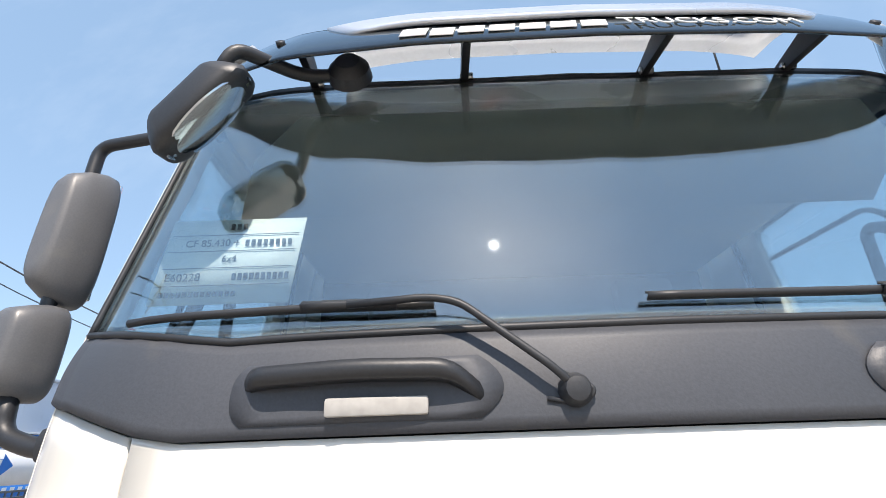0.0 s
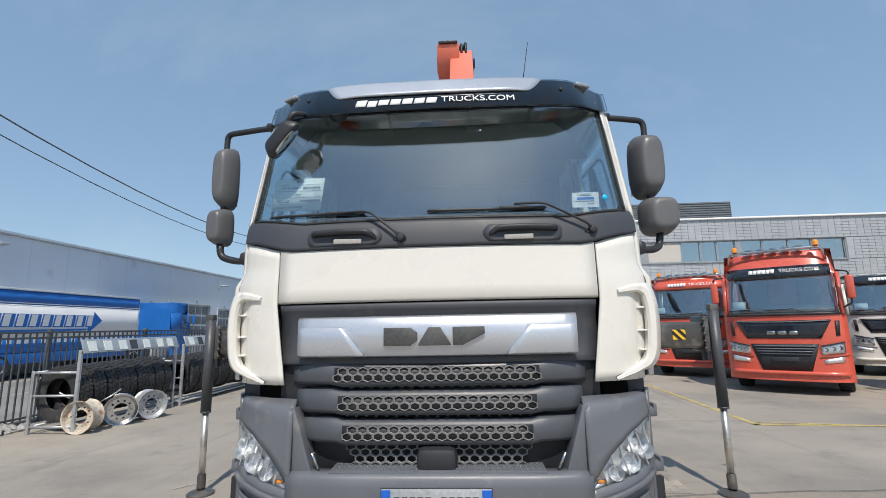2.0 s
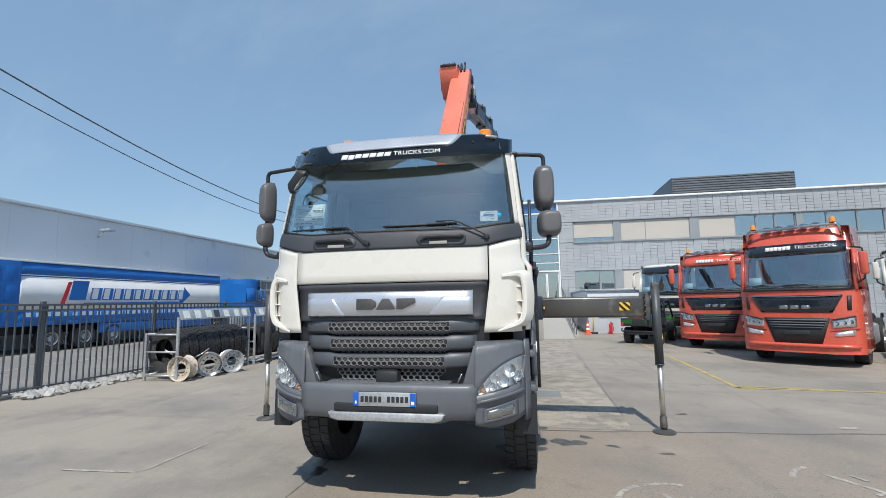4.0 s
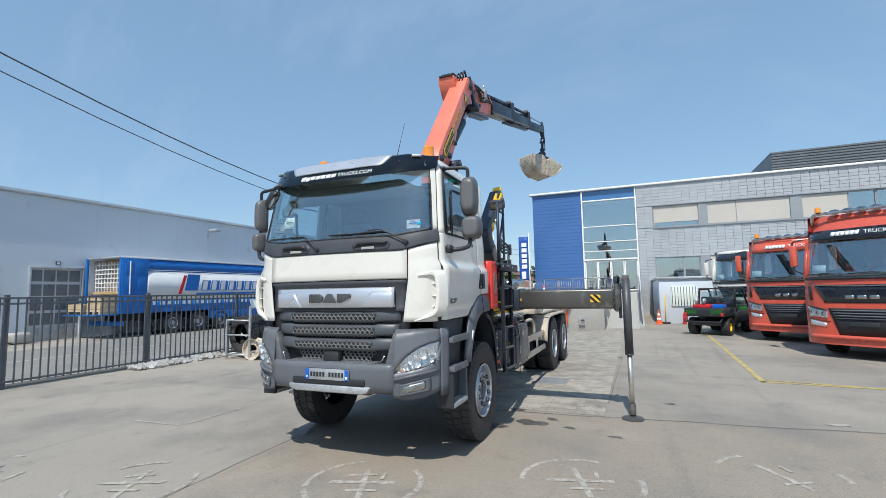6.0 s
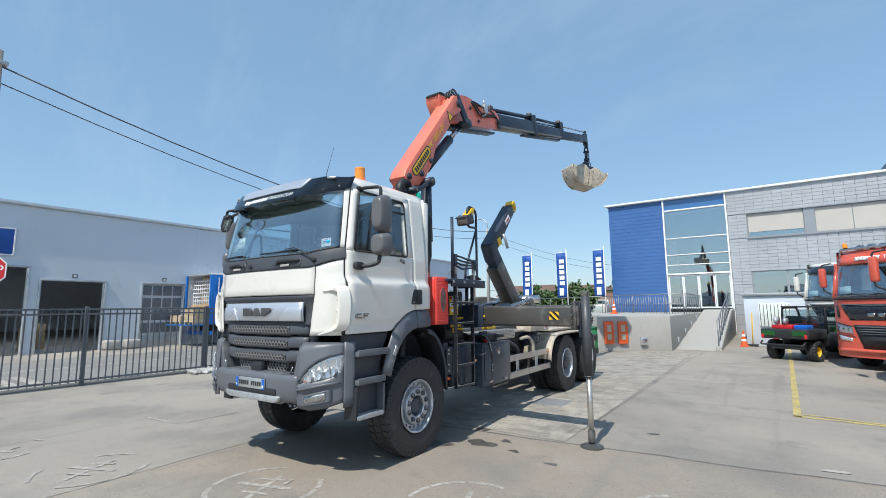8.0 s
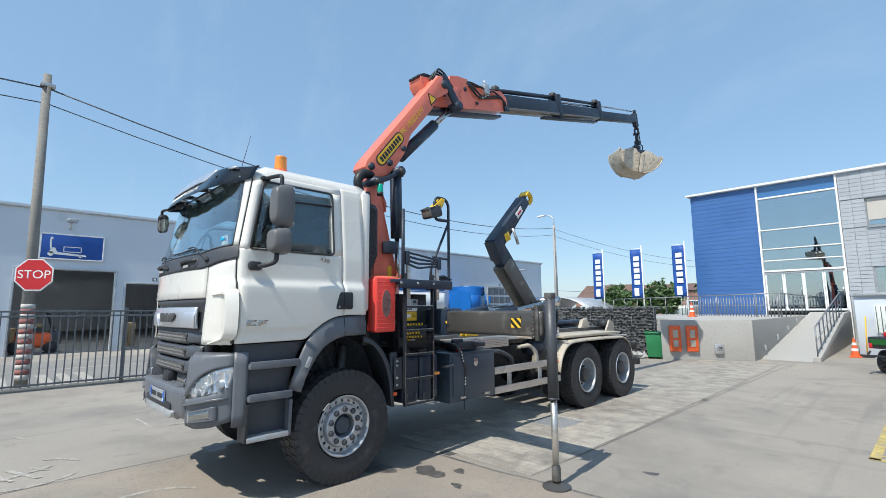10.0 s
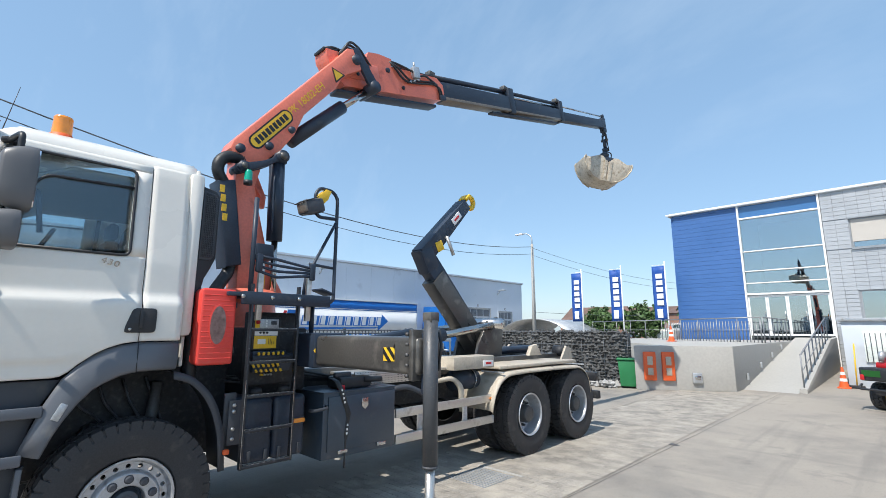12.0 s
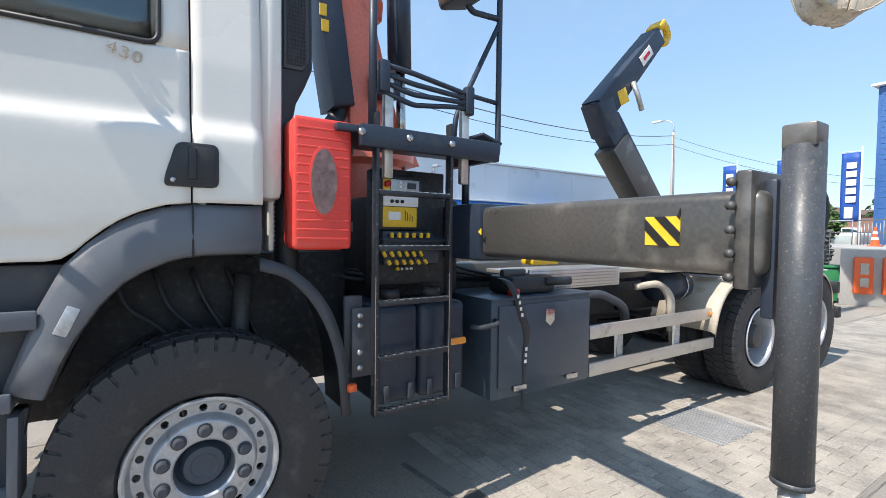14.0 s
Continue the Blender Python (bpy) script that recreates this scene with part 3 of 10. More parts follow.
part("roof_edge", box(B(), (15.2, FY + 0.02, 8.66), (38.4, 0.2, 0.12), 0.02), WHITEFILM, office, "white metal roof edge")
pent = part("plant_room", box(B(), (16.0, 36.0, 9.7), (8.3, 6.0, 2.0)), CLADGREY, office, "dark louvred rooftop plant room")
pent.data.materials[0] = mat("dark_louvre", (0.13, 0.145, 0.16), 0.5, 0.2, 0.1, 40, 1)
lv = part("louvre", box(B(), (0, 0, 0), (8.3, 0.08, 0.12), 0.02, None, 1), pent.data.materials[0], pent)
lv.location = (16.0, 32.97, 8.85)
for k in range(1, 11):
    share("louvre", lv, pent, pose(16.0, 32.97, 8.85 + k * 0.18))
# windows
FRAMEGREY = mat("window_frame_grey", (0.30, 0.32, 0.34), 0.4, 0.3, 0.05)
for z0, z1, xs, blinds in ((5.7, 7.12, [4.25, 6.9, 7.4, 9.0, 11.8, 12.4, 14.6, 15.9, 17.0, 18.2, 18.6, 20.0, 21.7, 23.2, 25.3], 14.4),
                           (2.35, 3.7, [4.25, 5.9, 6.85, 7.4, 9.0, 10.6, 12.2, 13.8, 15.4, 17.0, 18.6, 20.2, 21.8, 23.4, 25.0, 26.6, 28.2, 30.0], 0)):
    for x0, x1 in zip(xs, xs[1:]):
        if x1 - x0 < 0.7:
            part("wall", box(B(), ((x0 + x1) / 2, FY + 0.22, (z0 + z1) / 2), (x1 - x0, 0.3, z1 - z0)), FRAMEGREY, office)
            continue
        cx, cz, w, h = (x0 + x1) / 2, (z0 + z1) / 2, x1 - x0, z1 - z0
        bm = B()
        for c, s in (((cx, FY + 0.2, z0 + 0.03), (w, 0.12, 0.06)), ((cx, FY + 0.2, z1 - 0.03), (w, 0.12, 0.06)), ((x0 + 0.03, FY + 0.2, cz), (0.06, 0.12, h - 0.12)), ((x1 - 0.03, FY + 0.2, cz), (0.06, 0.12, h - 0.12))):
            box(bm, c, s, 0.008, None, 1)
        win = part("window", bm, FRAMEGREY, office)
        part("pane", box(B(), (cx, FY + 0.21, cz), (w - 0.12, 0.02, h - 0.12)), PANE, win)
        part("reveal", box(B(), (cx, FY + 0.9, cz), (w, 0.02, h)), DARKVOID, win)
        if x0 < blinds or (z0 < 3 and 6.8 < x0 < 9.5):
            drop = 1.0 if x0 > 6.5 else 0.8
            part("roller_blind", box(B(), (cx, FY + 0.15, z1 - 0.05 - drop * (h - 0.1) / 2), (w - 0.04, 0.03, drop * (h - 0.1)), 0.005, None, 1), BLIND, win, "lowered beige blind")
part("window_lintel", box(B(), (14.8, FY + 0.05, 7.16), (21.2, 0.12, 0.06)), FRAMEGREY, office)
part("window_sill", box(B(), (14.8, FY + 0.05, 5.66), (21.2, 0.14, 0.06)), FRAMEGREY, office)
# entrance glazing
for c, s in (((-0.31, FY + 0.2, 4.3), (0.09, 0.3, 8.6)), ((3.19, FY + 0.2, 4.3), (0.09, 0.3, 8.6)), ((1.44, FY + 0.2, 7.86), (3.4, 0.22, 0.09)), ((1.44, FY + 0.2, 6.02), (3.4, 0.22, 0.06)),
             ((1.44, FY + 0.2, 4.95), (3.4, 0.22, 0.06)), ((1.44, FY + 0.2, 4.3), (3.4, 0.22, 0.06)), ((1.44, FY + 0.2, 3.72), (3.4, 0.24, 0.10))):
    part("mullion", box(B(), c, s, 0.01, None, 1), WHITEFILM, office)
for z0, z1 in ((6.05, 7.8), (5.0, 5.98), (4.35, 4.9), (3.78, 4.26)):
    part("pane", box(B(), (1.44, FY + 0.22, (z0 + z1) / 2), (3.42, 0.03, z1 - z0)), PANE, office)
part("panel", box(B(), (1.44, FY + 0.22, 8.24), (3.42, 0.05, 0.68)), BLUEPANE, office, "blue glass panel over the entrance")
xs = [-0.265, 0.58, 1.44, 2.30, 3.145]
for x0, x1 in zip(xs, xs[1:]):
    bm = B()
    for c, s in (((x0 + 0.04, FY + 0.22, 2.6), (0.07, 0.08, 2.1)), ((x1 - 0.04, FY + 0.22, 2.6), (0.07, 0.08, 2.1)), (((x0 + x1) / 2, FY + 0.22, 3.6), (x1 - x0 - 0.15, 0.08, 0.1)), (((x0 + x1) / 2, FY + 0.22, 1.6), (x1 - x0 - 0.15, 0.08, 0.1))):
        box(bm, c, s, 0.006, None, 1)
    dr = part("door", bm, WHITEFILM, office, "white-framed glass entrance door")
    part("pane", box(B(), ((x0 + x1) / 2, FY + 0.22, 2.6), (x1 - x0 - 0.15, 0.02, 1.92)), PANE, dr)
    part("door_handle", rod(B(), (x1 - 0.13, FY + 0.14, 2.3), (x1 - 0.13, FY + 0.14, 2.8), 0.015, None, 8), STEEL, dr)
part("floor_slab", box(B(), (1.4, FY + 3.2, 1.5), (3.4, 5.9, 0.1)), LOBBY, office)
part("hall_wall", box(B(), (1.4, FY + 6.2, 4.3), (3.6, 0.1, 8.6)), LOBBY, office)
# low wing in front of the facade
wing = part("wing", box(B(), (9.9, 25.1, 1.06), (11.9, 8.7, 2.12), 0.01), CLADGREY, office, "low pale grey front wing")
part("coping", box(B(), (9.9, 25.1, 2.17), (12.1, 8.9, 0.1), 0.01), GALV, wing)
bw = part("barred_window", box(B(), (5.0, 20.73, 1.3), (1.1, 0.08, 0.95), 0.01), PAPER, wing, "window with pale curtain behind bars")
for k in range(9):
    part("bar", rod(B(), (4.5 + k * 0.125, 20.66, 0.85), (4.5 + k * 0.125, 20.66, 1.75), 0.012, None, 6), FENCE, bw)

# ---- raised terrace with ramp ----
terrace = thing("terrace", "raised concrete entrance terrace with steel railings", "terrace")
part("retaining_wall", prism(B(), [(-0.72, 15.2), (1.63, 16.75), (1.63, FY - 0.02), (-9.0, FY - 0.02), (-9.0, 24.0), (-0.9, 17.5)], "z", 0, 1.33, 0.012), CONCRETE, terrace, "smooth cast concrete wall")
ramp = thing("ramp", "sloping concrete ramp with side wall and steel handrail", "ramp")
part("slope", prism(B(), [(17.6, 0.0), (FY - 0.3, 1.48), (FY - 0.3, 0.0)], "x", 1.63, 3.0), CONCRETE, ramp)
part("side_wall", prism(B(), [(17.8, 0.0), (17.8, 0.12), (26.5, 1.45), (FY - 0.1, 1.5), (FY - 0.1, 0.0)], "x", 3.0, 3.2, 0.01), CONCRETE, ramp)


def railing(owner, p, q, h, n):
    p, q = Vector(p), Vector(q)
    part("handrail", rod(B(), p + Vector((0, 0, h)), q + Vector((0, 0, h)), 0.025, None, 8), RAILSTEEL, owner)
    part("rail", rod(B(), p + Vector((0, 0, h * 0.5)), q + Vector((0, 0, h * 0.5)), 0.014, None, 6), RAILSTEEL, owner)
    for k in range(n + 1):
        a = p.lerp(q, k / n)
        part("post", rod(B(), a, a + Vector((0, 0, h)), 0.02, None, 8), RAILSTEEL, owner)


railing(ramp, (3.1, 18.0, 0.14), (3.1, 26.4, 1.43), 0.95, 8)
railing(terrace, (1.5, 22.5, 1.33), (1.5, 28.8, 1.33), 1.0, 6)
railing(terrace, (-3.2, 25.5, 1.33), (1.4, 22.6, 1.33), 1.0, 5)
railing(terrace, (-8.8, 28.9, 1.33), (-3.4, 25.6, 1.33), 1.0, 5)
for k in range(34):
    part("baluster", rod(B(), (1.5 - k * 0.14, 22.6 + k * 0.0882, 1.33), (1.5 - k * 0.14, 22.6 + k * 0.0882, 2.2), 0.018, None, 6), RAILSTEEL, terrace)
fd = Vector((2.35, 1.55, 0)).normalized()
for k in (0.42, 0.95):
    p = Vector((-0.72, 15.2, 0)) + fd * k
    m = Matrix.Translation(p) @ Matrix.Rotation(math.atan2(fd.y, fd.x), 4, "Z")
    ex = thing("hose_cabinet", "orange-red plastic cabinet with white emblem on the concrete wall", "cabinet", m, "wall cabinets")
    part("body", box(B(), (0, -0.06, 0.72), (0.36, 0.12, 0.86), 0.03), ORANGE, ex)
    part("emblem", box(box(B(), (0, -0.13, 0.88), (0.16, 0.02, 0.26), 0.03), (0, -0.13, 0.56), (0.16, 0.02, 0.22), 0.03), BEIGE, ex, "pale round emblem")
p = Vector((-0.72, 15.2, 0)) + fd * 1.75
m = Matrix.Translation(p) @ Matrix.Rotation(math.atan2(fd.y, fd.x), 4, "Z")
meter = thing("meter_box", "small grey meter box on the concrete wall", "meter box", m)
part("body", box(B(), (0, -0.05, 0.38), (0.26, 0.1, 0.3), 0.02), GALV, meter)
part("lid", box(B(), (0, -0.105, 0.4), (0.16, 0.02, 0.12), 0.01), STEEL, meter)
for k in range(4):
    tr = thing("wall_light", "small silver light on the terrace wall", "lamp", pose(1.635, 18.2 + k * 2.2, 0.35 + k * 0.26), "terrace wall lights")
    part("body", box(B(), (0.03, 0, 0), (0.06, 0.12, 0.2), 0.02), GALV, tr)
bn = thing("wheelie_bin", "green plastic wheelie bin beside the terrace", "bin", pose(-1.1, 15.55, 0, 0, 0, 20))
part("body", prism(B(), [(-0.22, 0.06), (0.22, 0.06), (0.28, 0.85), (-0.28, 0.85)], "y", -0.28, 0.28, 0.02), BINGREEN, bn)
part("lid", box(B(), (0, 0, 0.89), (0.62, 0.64, 0.07), 0.03), BINGREEN, bn)
for s in (-0.2, 0.2):
    part("wheel", rod(B(), (s - 0.03, 0.28, 0.09), (s + 0.03, 0.28, 0.09), 0.09, None, 14), RUBBER, bn)

# gabion wall and rubble
gab = structure("wall_gabion", box(box(B(), (-4.3, 15.95, 0.86), (6.0, 0.9, 1.68)), (-7.0, 21.0, 0.86), (0.9, 11.0, 1.68)), GABION, "dark stone-filled gabion wall")
rnd = random.Random(4)
verts, faces = [], []


def stone(c, r, rnd, verts, faces):
    k = len(verts)
    for d in ((1, 0, 0), (-1, 0, 0), (0, 1, 0), (0, -1, 0), (0, 0, 1), (0, 0, -1), (.6, .6, .6), (-.6, .6, -.6)):
        verts.append(tuple(c[i] + d[i] * r * rnd.uniform(0.7, 1.25) for i in range(3)))
    faces.extend((k + a, k + b, k + c2) for a, b, c2 in ((0, 6, 4), (0, 2, 6), (2, 4, 6), (4, 2, 1), (4, 1, 3), (4, 3, 0), (5, 0, 3), (5, 3, 1), (5, 1, 7), (5, 7, 2), (5, 2, 0), (7, 1, 2)))


def stones(name, label, material, places):
    verts, faces = [], []
    rn = random.Random(9)
    for c, r in places:
        stone(c, r, rn, verts, faces)
    me = bpy.data.meshes.new(name)
    me.from_pydata(verts, [], faces)
    me.materials.append(material)
    return tagged(new(name, me), label, "stones", "", "stuff")


stones("gabion_stones", "dark angular stones packed in wire baskets", GABION,
       [((-7.4 + 0.12 * i + rnd.uniform(-.04, .04), 15.48 + rnd.uniform(-.03, .03), 0.08 + 0.11 * j + rnd.uniform(-.03, .03)), rnd.uniform(0.055, 0.085)) for i in range(54) for j in range(16)]
       + [((-7.4 + 0.12 * i, 15.6 + rnd.uniform(0, 0.6), 1.72), rnd.uniform(0.05, 0.09)) for i in range(54)])
stones("rubble", "pale loose rubble at the foot of the wall", GRAVEL,
       [((-4.5 + rnd.uniform(0, 3.2), 14.9 + rnd.uniform(0, 0.55), rnd.uniform(0.0, 0.16)), rnd.uniform(0.05, 0.12)) for _ in range(190)])
stones("rubble", "pale loose rubble along the fence foot", GRAVEL,
       [((-8.35 + rnd.uniform(-.22, .3), 3.6 + rnd.uniform(0, 2.6), rnd.uniform(0.0, 0.07)), rnd.uniform(0.03, 0.10)) for _ in range(260)])
bm = B()
for k in range(9):
    rod(bm, (-7.4 + k * 0.8, 15.41, 0), (-7.4 + k * 0.8, 15.41, 1.74), 0.008, None, 4)
for k in range(5):
    rod(bm, (-7.4, 15.41, 0.02 + k * 0.43), (-1.2, 15.41, 0.02 + k * 0.43), 0.006, None, 4)
part("wire_mesh", bm, FENCE, gab)

# ---- fence, tyre rack, poles ----
FX = -8.55
fence = thing("fence", "dark grey steel bar fence along the yard", "fence")
bar = None
for k in range(134):
    y = -6.0 + k * 0.145
    if bar is None:
        bar = part("slat", box(B(), (0, 0, 0.92), (0.022, 0.025, 1.66)), FENCE, fence)
        bar.location = (FX, y, 0)
    else:
        share("slat", bar, fence, pose(FX, y, 0))
for z in (0.14, 1.66, 1.77):
    part("rail", box(B(), (FX, 3.7, z), (0.04, 19.6, 0.04), 0.004, None, 1), FENCE, fence)
for y in (-4.4, -1.6, 1.23, 4.1, 6.95, 9.8, 12.65):
    part("post", box(B(), (FX - 0.05, y, 0.92), (0.08, 0.08, 1.84), 0.006, None, 1), FENCE, fence)

pole = thing("utility_pole", "weathered grey utility pole with worn red and white bands", "pole", pose(-9.1, -0.6, 0))
part("shaft", rod(B(), (0, 0, 0), (0.0, -0.12, 7.6), 0.125, 0.085, 14), WOODPOLE, pole)
for k in range(15):
    part("band", rod(B(), (0, -0.0015 * k, 0.22 + 0.115 * k), (0, -0.0015 * k, 0.332 + 0.115 * k), 0.132, None, 14), BANDRED if k % 2 else BANDWHITE, pole)
part("insulator", box(B(), (0.05, -0.1, 7.3), (0.2, 0.3, 0.08), 0.01), GALV, pole)
stop = thing("stop_sign", "red octagonal stop sign with white lettering on a pole", "traffic sign", pose(-8.9, -0.58, 2.62, 90, 0, 62))
oct_ = [(0.40 * math.cos(math.pi / 8 + k * math.pi / 4), 0.40 * math.sin(math.pi / 8 + k * math.pi / 4)) for k in range(8)]
part("border", prism(B(), oct_, "z", 0, 0.01), WHITEFILM, stop)
part("plate", prism(B(), [(0.93 * a, 0.93 * b) for a, b in oct_], "z", 0.0, 0.014), STOPRED, stop)
text_mesh("STOP", 0.27, pose(0, 0, 0.016), WHITEFILM, stop)
part("clamp", box(B(), (0, 0, -0.06), (0.1, 0.5, 0.1), 0.01), GALV, stop)
wires = thing("overhead_wires", "thin black overhead wires between the poles", "cable")


def wire(a, b, sag, r=0.012):
    a, b = Vector(a), Vector(b)
    pts = [a.lerp(b, t / 14) - Vector((0, 0, sag * 4 * (t / 14) * (1 - t / 14))) for t in range(15)]
    part("wire", tube(B(), pts, r, 5), FENCE, wires)


wire((-9.1, -0.7, 7.25), (-12.2, 27.4, 7.5), 1.15, 0.02)
wire((-9.1, -0.7, 6.86), (-12.2, 27.4, 7.0), 1.15, 0.014)
wire((-9.1, -0.7, 7.25), (-7.0, -30, 7.6), 0.7, 0.02)
wire((-9.1, -0.7, 6.86), (-7.0, -30, 7.1), 0.7, 0.014)
wire((-12.2, 27.4, 7.4), (-6.5, 52, 6.3), 0.8)
wire((-12.2, 27.4, 6.9), (-6.0, 50, 5.6), 0.8)
wire((-12.2, 27.4, 3.0), (-6.0, 50, 3.6), 0.3)
lamp = thing("street_lamp", "concrete street lamp with a curved arm", "street lamp", pose(-12.25, 27.4, 0))
part("mast", rod(B(), (0, 0, 0), (0, 0, 7.7), 0.15, 0.09, 12), CONCRETE, lamp)
part("arm", tube(B(), [(0, 0, 7.5), (0, 0, 8.2), (-0.4, 0, 8.5), (-0.8, 0, 8.52)], 0.04, 8, 0.25), GALV, lamp)
part("head", box(B(), (-1.05, 0, 8.52), (0.6, 0.25, 0.12), 0.05), WHITEFILM, lamp)
for x in (-9.4, -6.8, -4.25):
    fl = thing("flag_banner", "blue and white vertical banner on a white pole", "flag", pose(x, 28.0, 0), "banners on poles")
    part("pole", rod(B(), (0.42, 0, 0), (0.42, 0, 5.7), 0.045, 0.03, 10), WHITEFILM, fl)
    part("arm", rod(B(), (-0.3, 0, 5.5), (0.42, 0, 5.5), 0.02, None, 6), WHITEFILM, fl)
    grid = [[(-0.3 + 0.68 * i / 6, 0.025 * math.sin(i * 1.1 + j * 0.5 + x), 2.35 + 3.1 * j / 10) for i in range(7)] for j in range(11)]
    part("cloth", sheet(B(), grid, 0.006), FLAGBLUE, fl, "blue banner with white marks")
    bm = B()
    for j in range(5):
        box(bm, (0.08, -0.045, 3.35 + 0.38 * j), (0.36, 0.012, 0.28), 0.004, None, 1)
    box(bm, (0.02, -0.045, 2.75), (0.3, 0.012, 0.5), 0.05)
    part("mark", bm, WHITEFILM, fl, "white shapes along the banner")


# ---- wheels, used by all vehicles ----
def tyre_mesh(bm, cx, r, w, lugs=44, side=1, tread=0.011):
    """A tyre about the x axis, centre plane at cx: one skin with tread blocks, grooves and shoulder notches."""
    rim = r * 0.545
    half = [(.40, rim, 0), (.445, rim + .012, 0), (.47, rim + .045, 0), (.498, r * .76, 0), (.50, r * .80, 0), (.488, r * .885, 0), (.478, r - .040, 1), (.462, r - .006, 2), (.205, r, 2), (.195, r - tread, 0), (.165, r - tread, 0), (.155, r, 3)]
    cols = [(-f, q, k) for f, q, k in half] + [(f, q, k) for f, q, k in half[::-1]]
    rings = []
    for j in range(4 * lugs):
        cut = j % 4 in (1, 2)
        ring = []
        for f, q, kind in cols:
            turn_ = 0.5 if kind == 3 else 0.30 * f / 0.46
            a = 2 * math.pi * (j // 4 + (0.0, 0.03, 0.17, 0.20)[j % 4] + turn_) / lugs
            x, rad = f * w, q
            if cut and kind == 2:
                rad -= tread
            elif cut and kind == 3:
                rad -= tread * 0.7
            elif cut and kind == 1:
                x, rad = x * 0.955, rad - 0.012
            ring.append(bm.verts.new((cx + x, rad * math.cos(a), rad * math.sin(a))))
        rings.append(ring)
    for p, q in zip(rings, rings[1:] + rings[:1]):
        for k in range(len(cols) - 1):
            bm.faces.new((p[k], p[k + 1], q[k + 1], q[k]))
    bmesh.ops.recalc_face_normals(bm, faces=bm.faces)
    return bm


TYRE_MESHES = {}


def tyre_part(name, cx, r, w, lugs, parent, label=""):
    """A tyre as a part; alike ones share a mesh."""
    key = (cx, r, w, lugs)
    if key in TYRE_MESHES:
        ob = share(name, TYRE_MESHES[key], parent, Matrix())
        ob["label"] = label
        return ob
    TYRE_MESHES[key] = part(name, tyre_mesh(B(), cx, r, w, lugs), RUBBER, parent, label)
    return TYRE_MESHES[key]


def disc_with_holes(bm, x, r_in, r_hole, r_out, hole, n, thick):
    """A wheel disc at x with n round holes on a circle, as a ring of cells."""
    for k in range(n):
        a0, a1 = 2 * math.pi * (k - .5) / n, 2 * math.pi * (k + .5) / n
        m = 4
        ring, cell = [], []
        ac = (a0 + a1) / 2
        border = [(r_in, a0 + (a1 - a0) * i / m) for i in range(m)] + [(r_in + (r_out - r_in) * i / m, a1) for i in range(m)] + [(r_out, a1 - (a1 - a0) * i / m) for i in range(m)] + [(r_out - (r_out - r_in) * i / m, a0) for i in range(m)]
        for rr, a in border:
            p = Vector((x, rr * math.cos(a), rr * math.sin(a)))
            c = Vector((x, r_hole * math.cos(ac), r_hole * math.sin(ac)))
            d = (p - c).normalized() * hole
            ring.append(bm.verts.new(p))
            cell.append((bm.verts.new(c + d), bm.verts.new(c + d + Vector((-thick, 0, 0)))))
        q = len(ring)
        for i in range(q):
            j = (i + 1) % q
            bm.faces.new((ring[i], ring[j], cell[j][0], cell[i][0]))
            bm.faces.new((cell[i][0], cell[j][0], cell[j][1], cell[i][1]))
    return bm


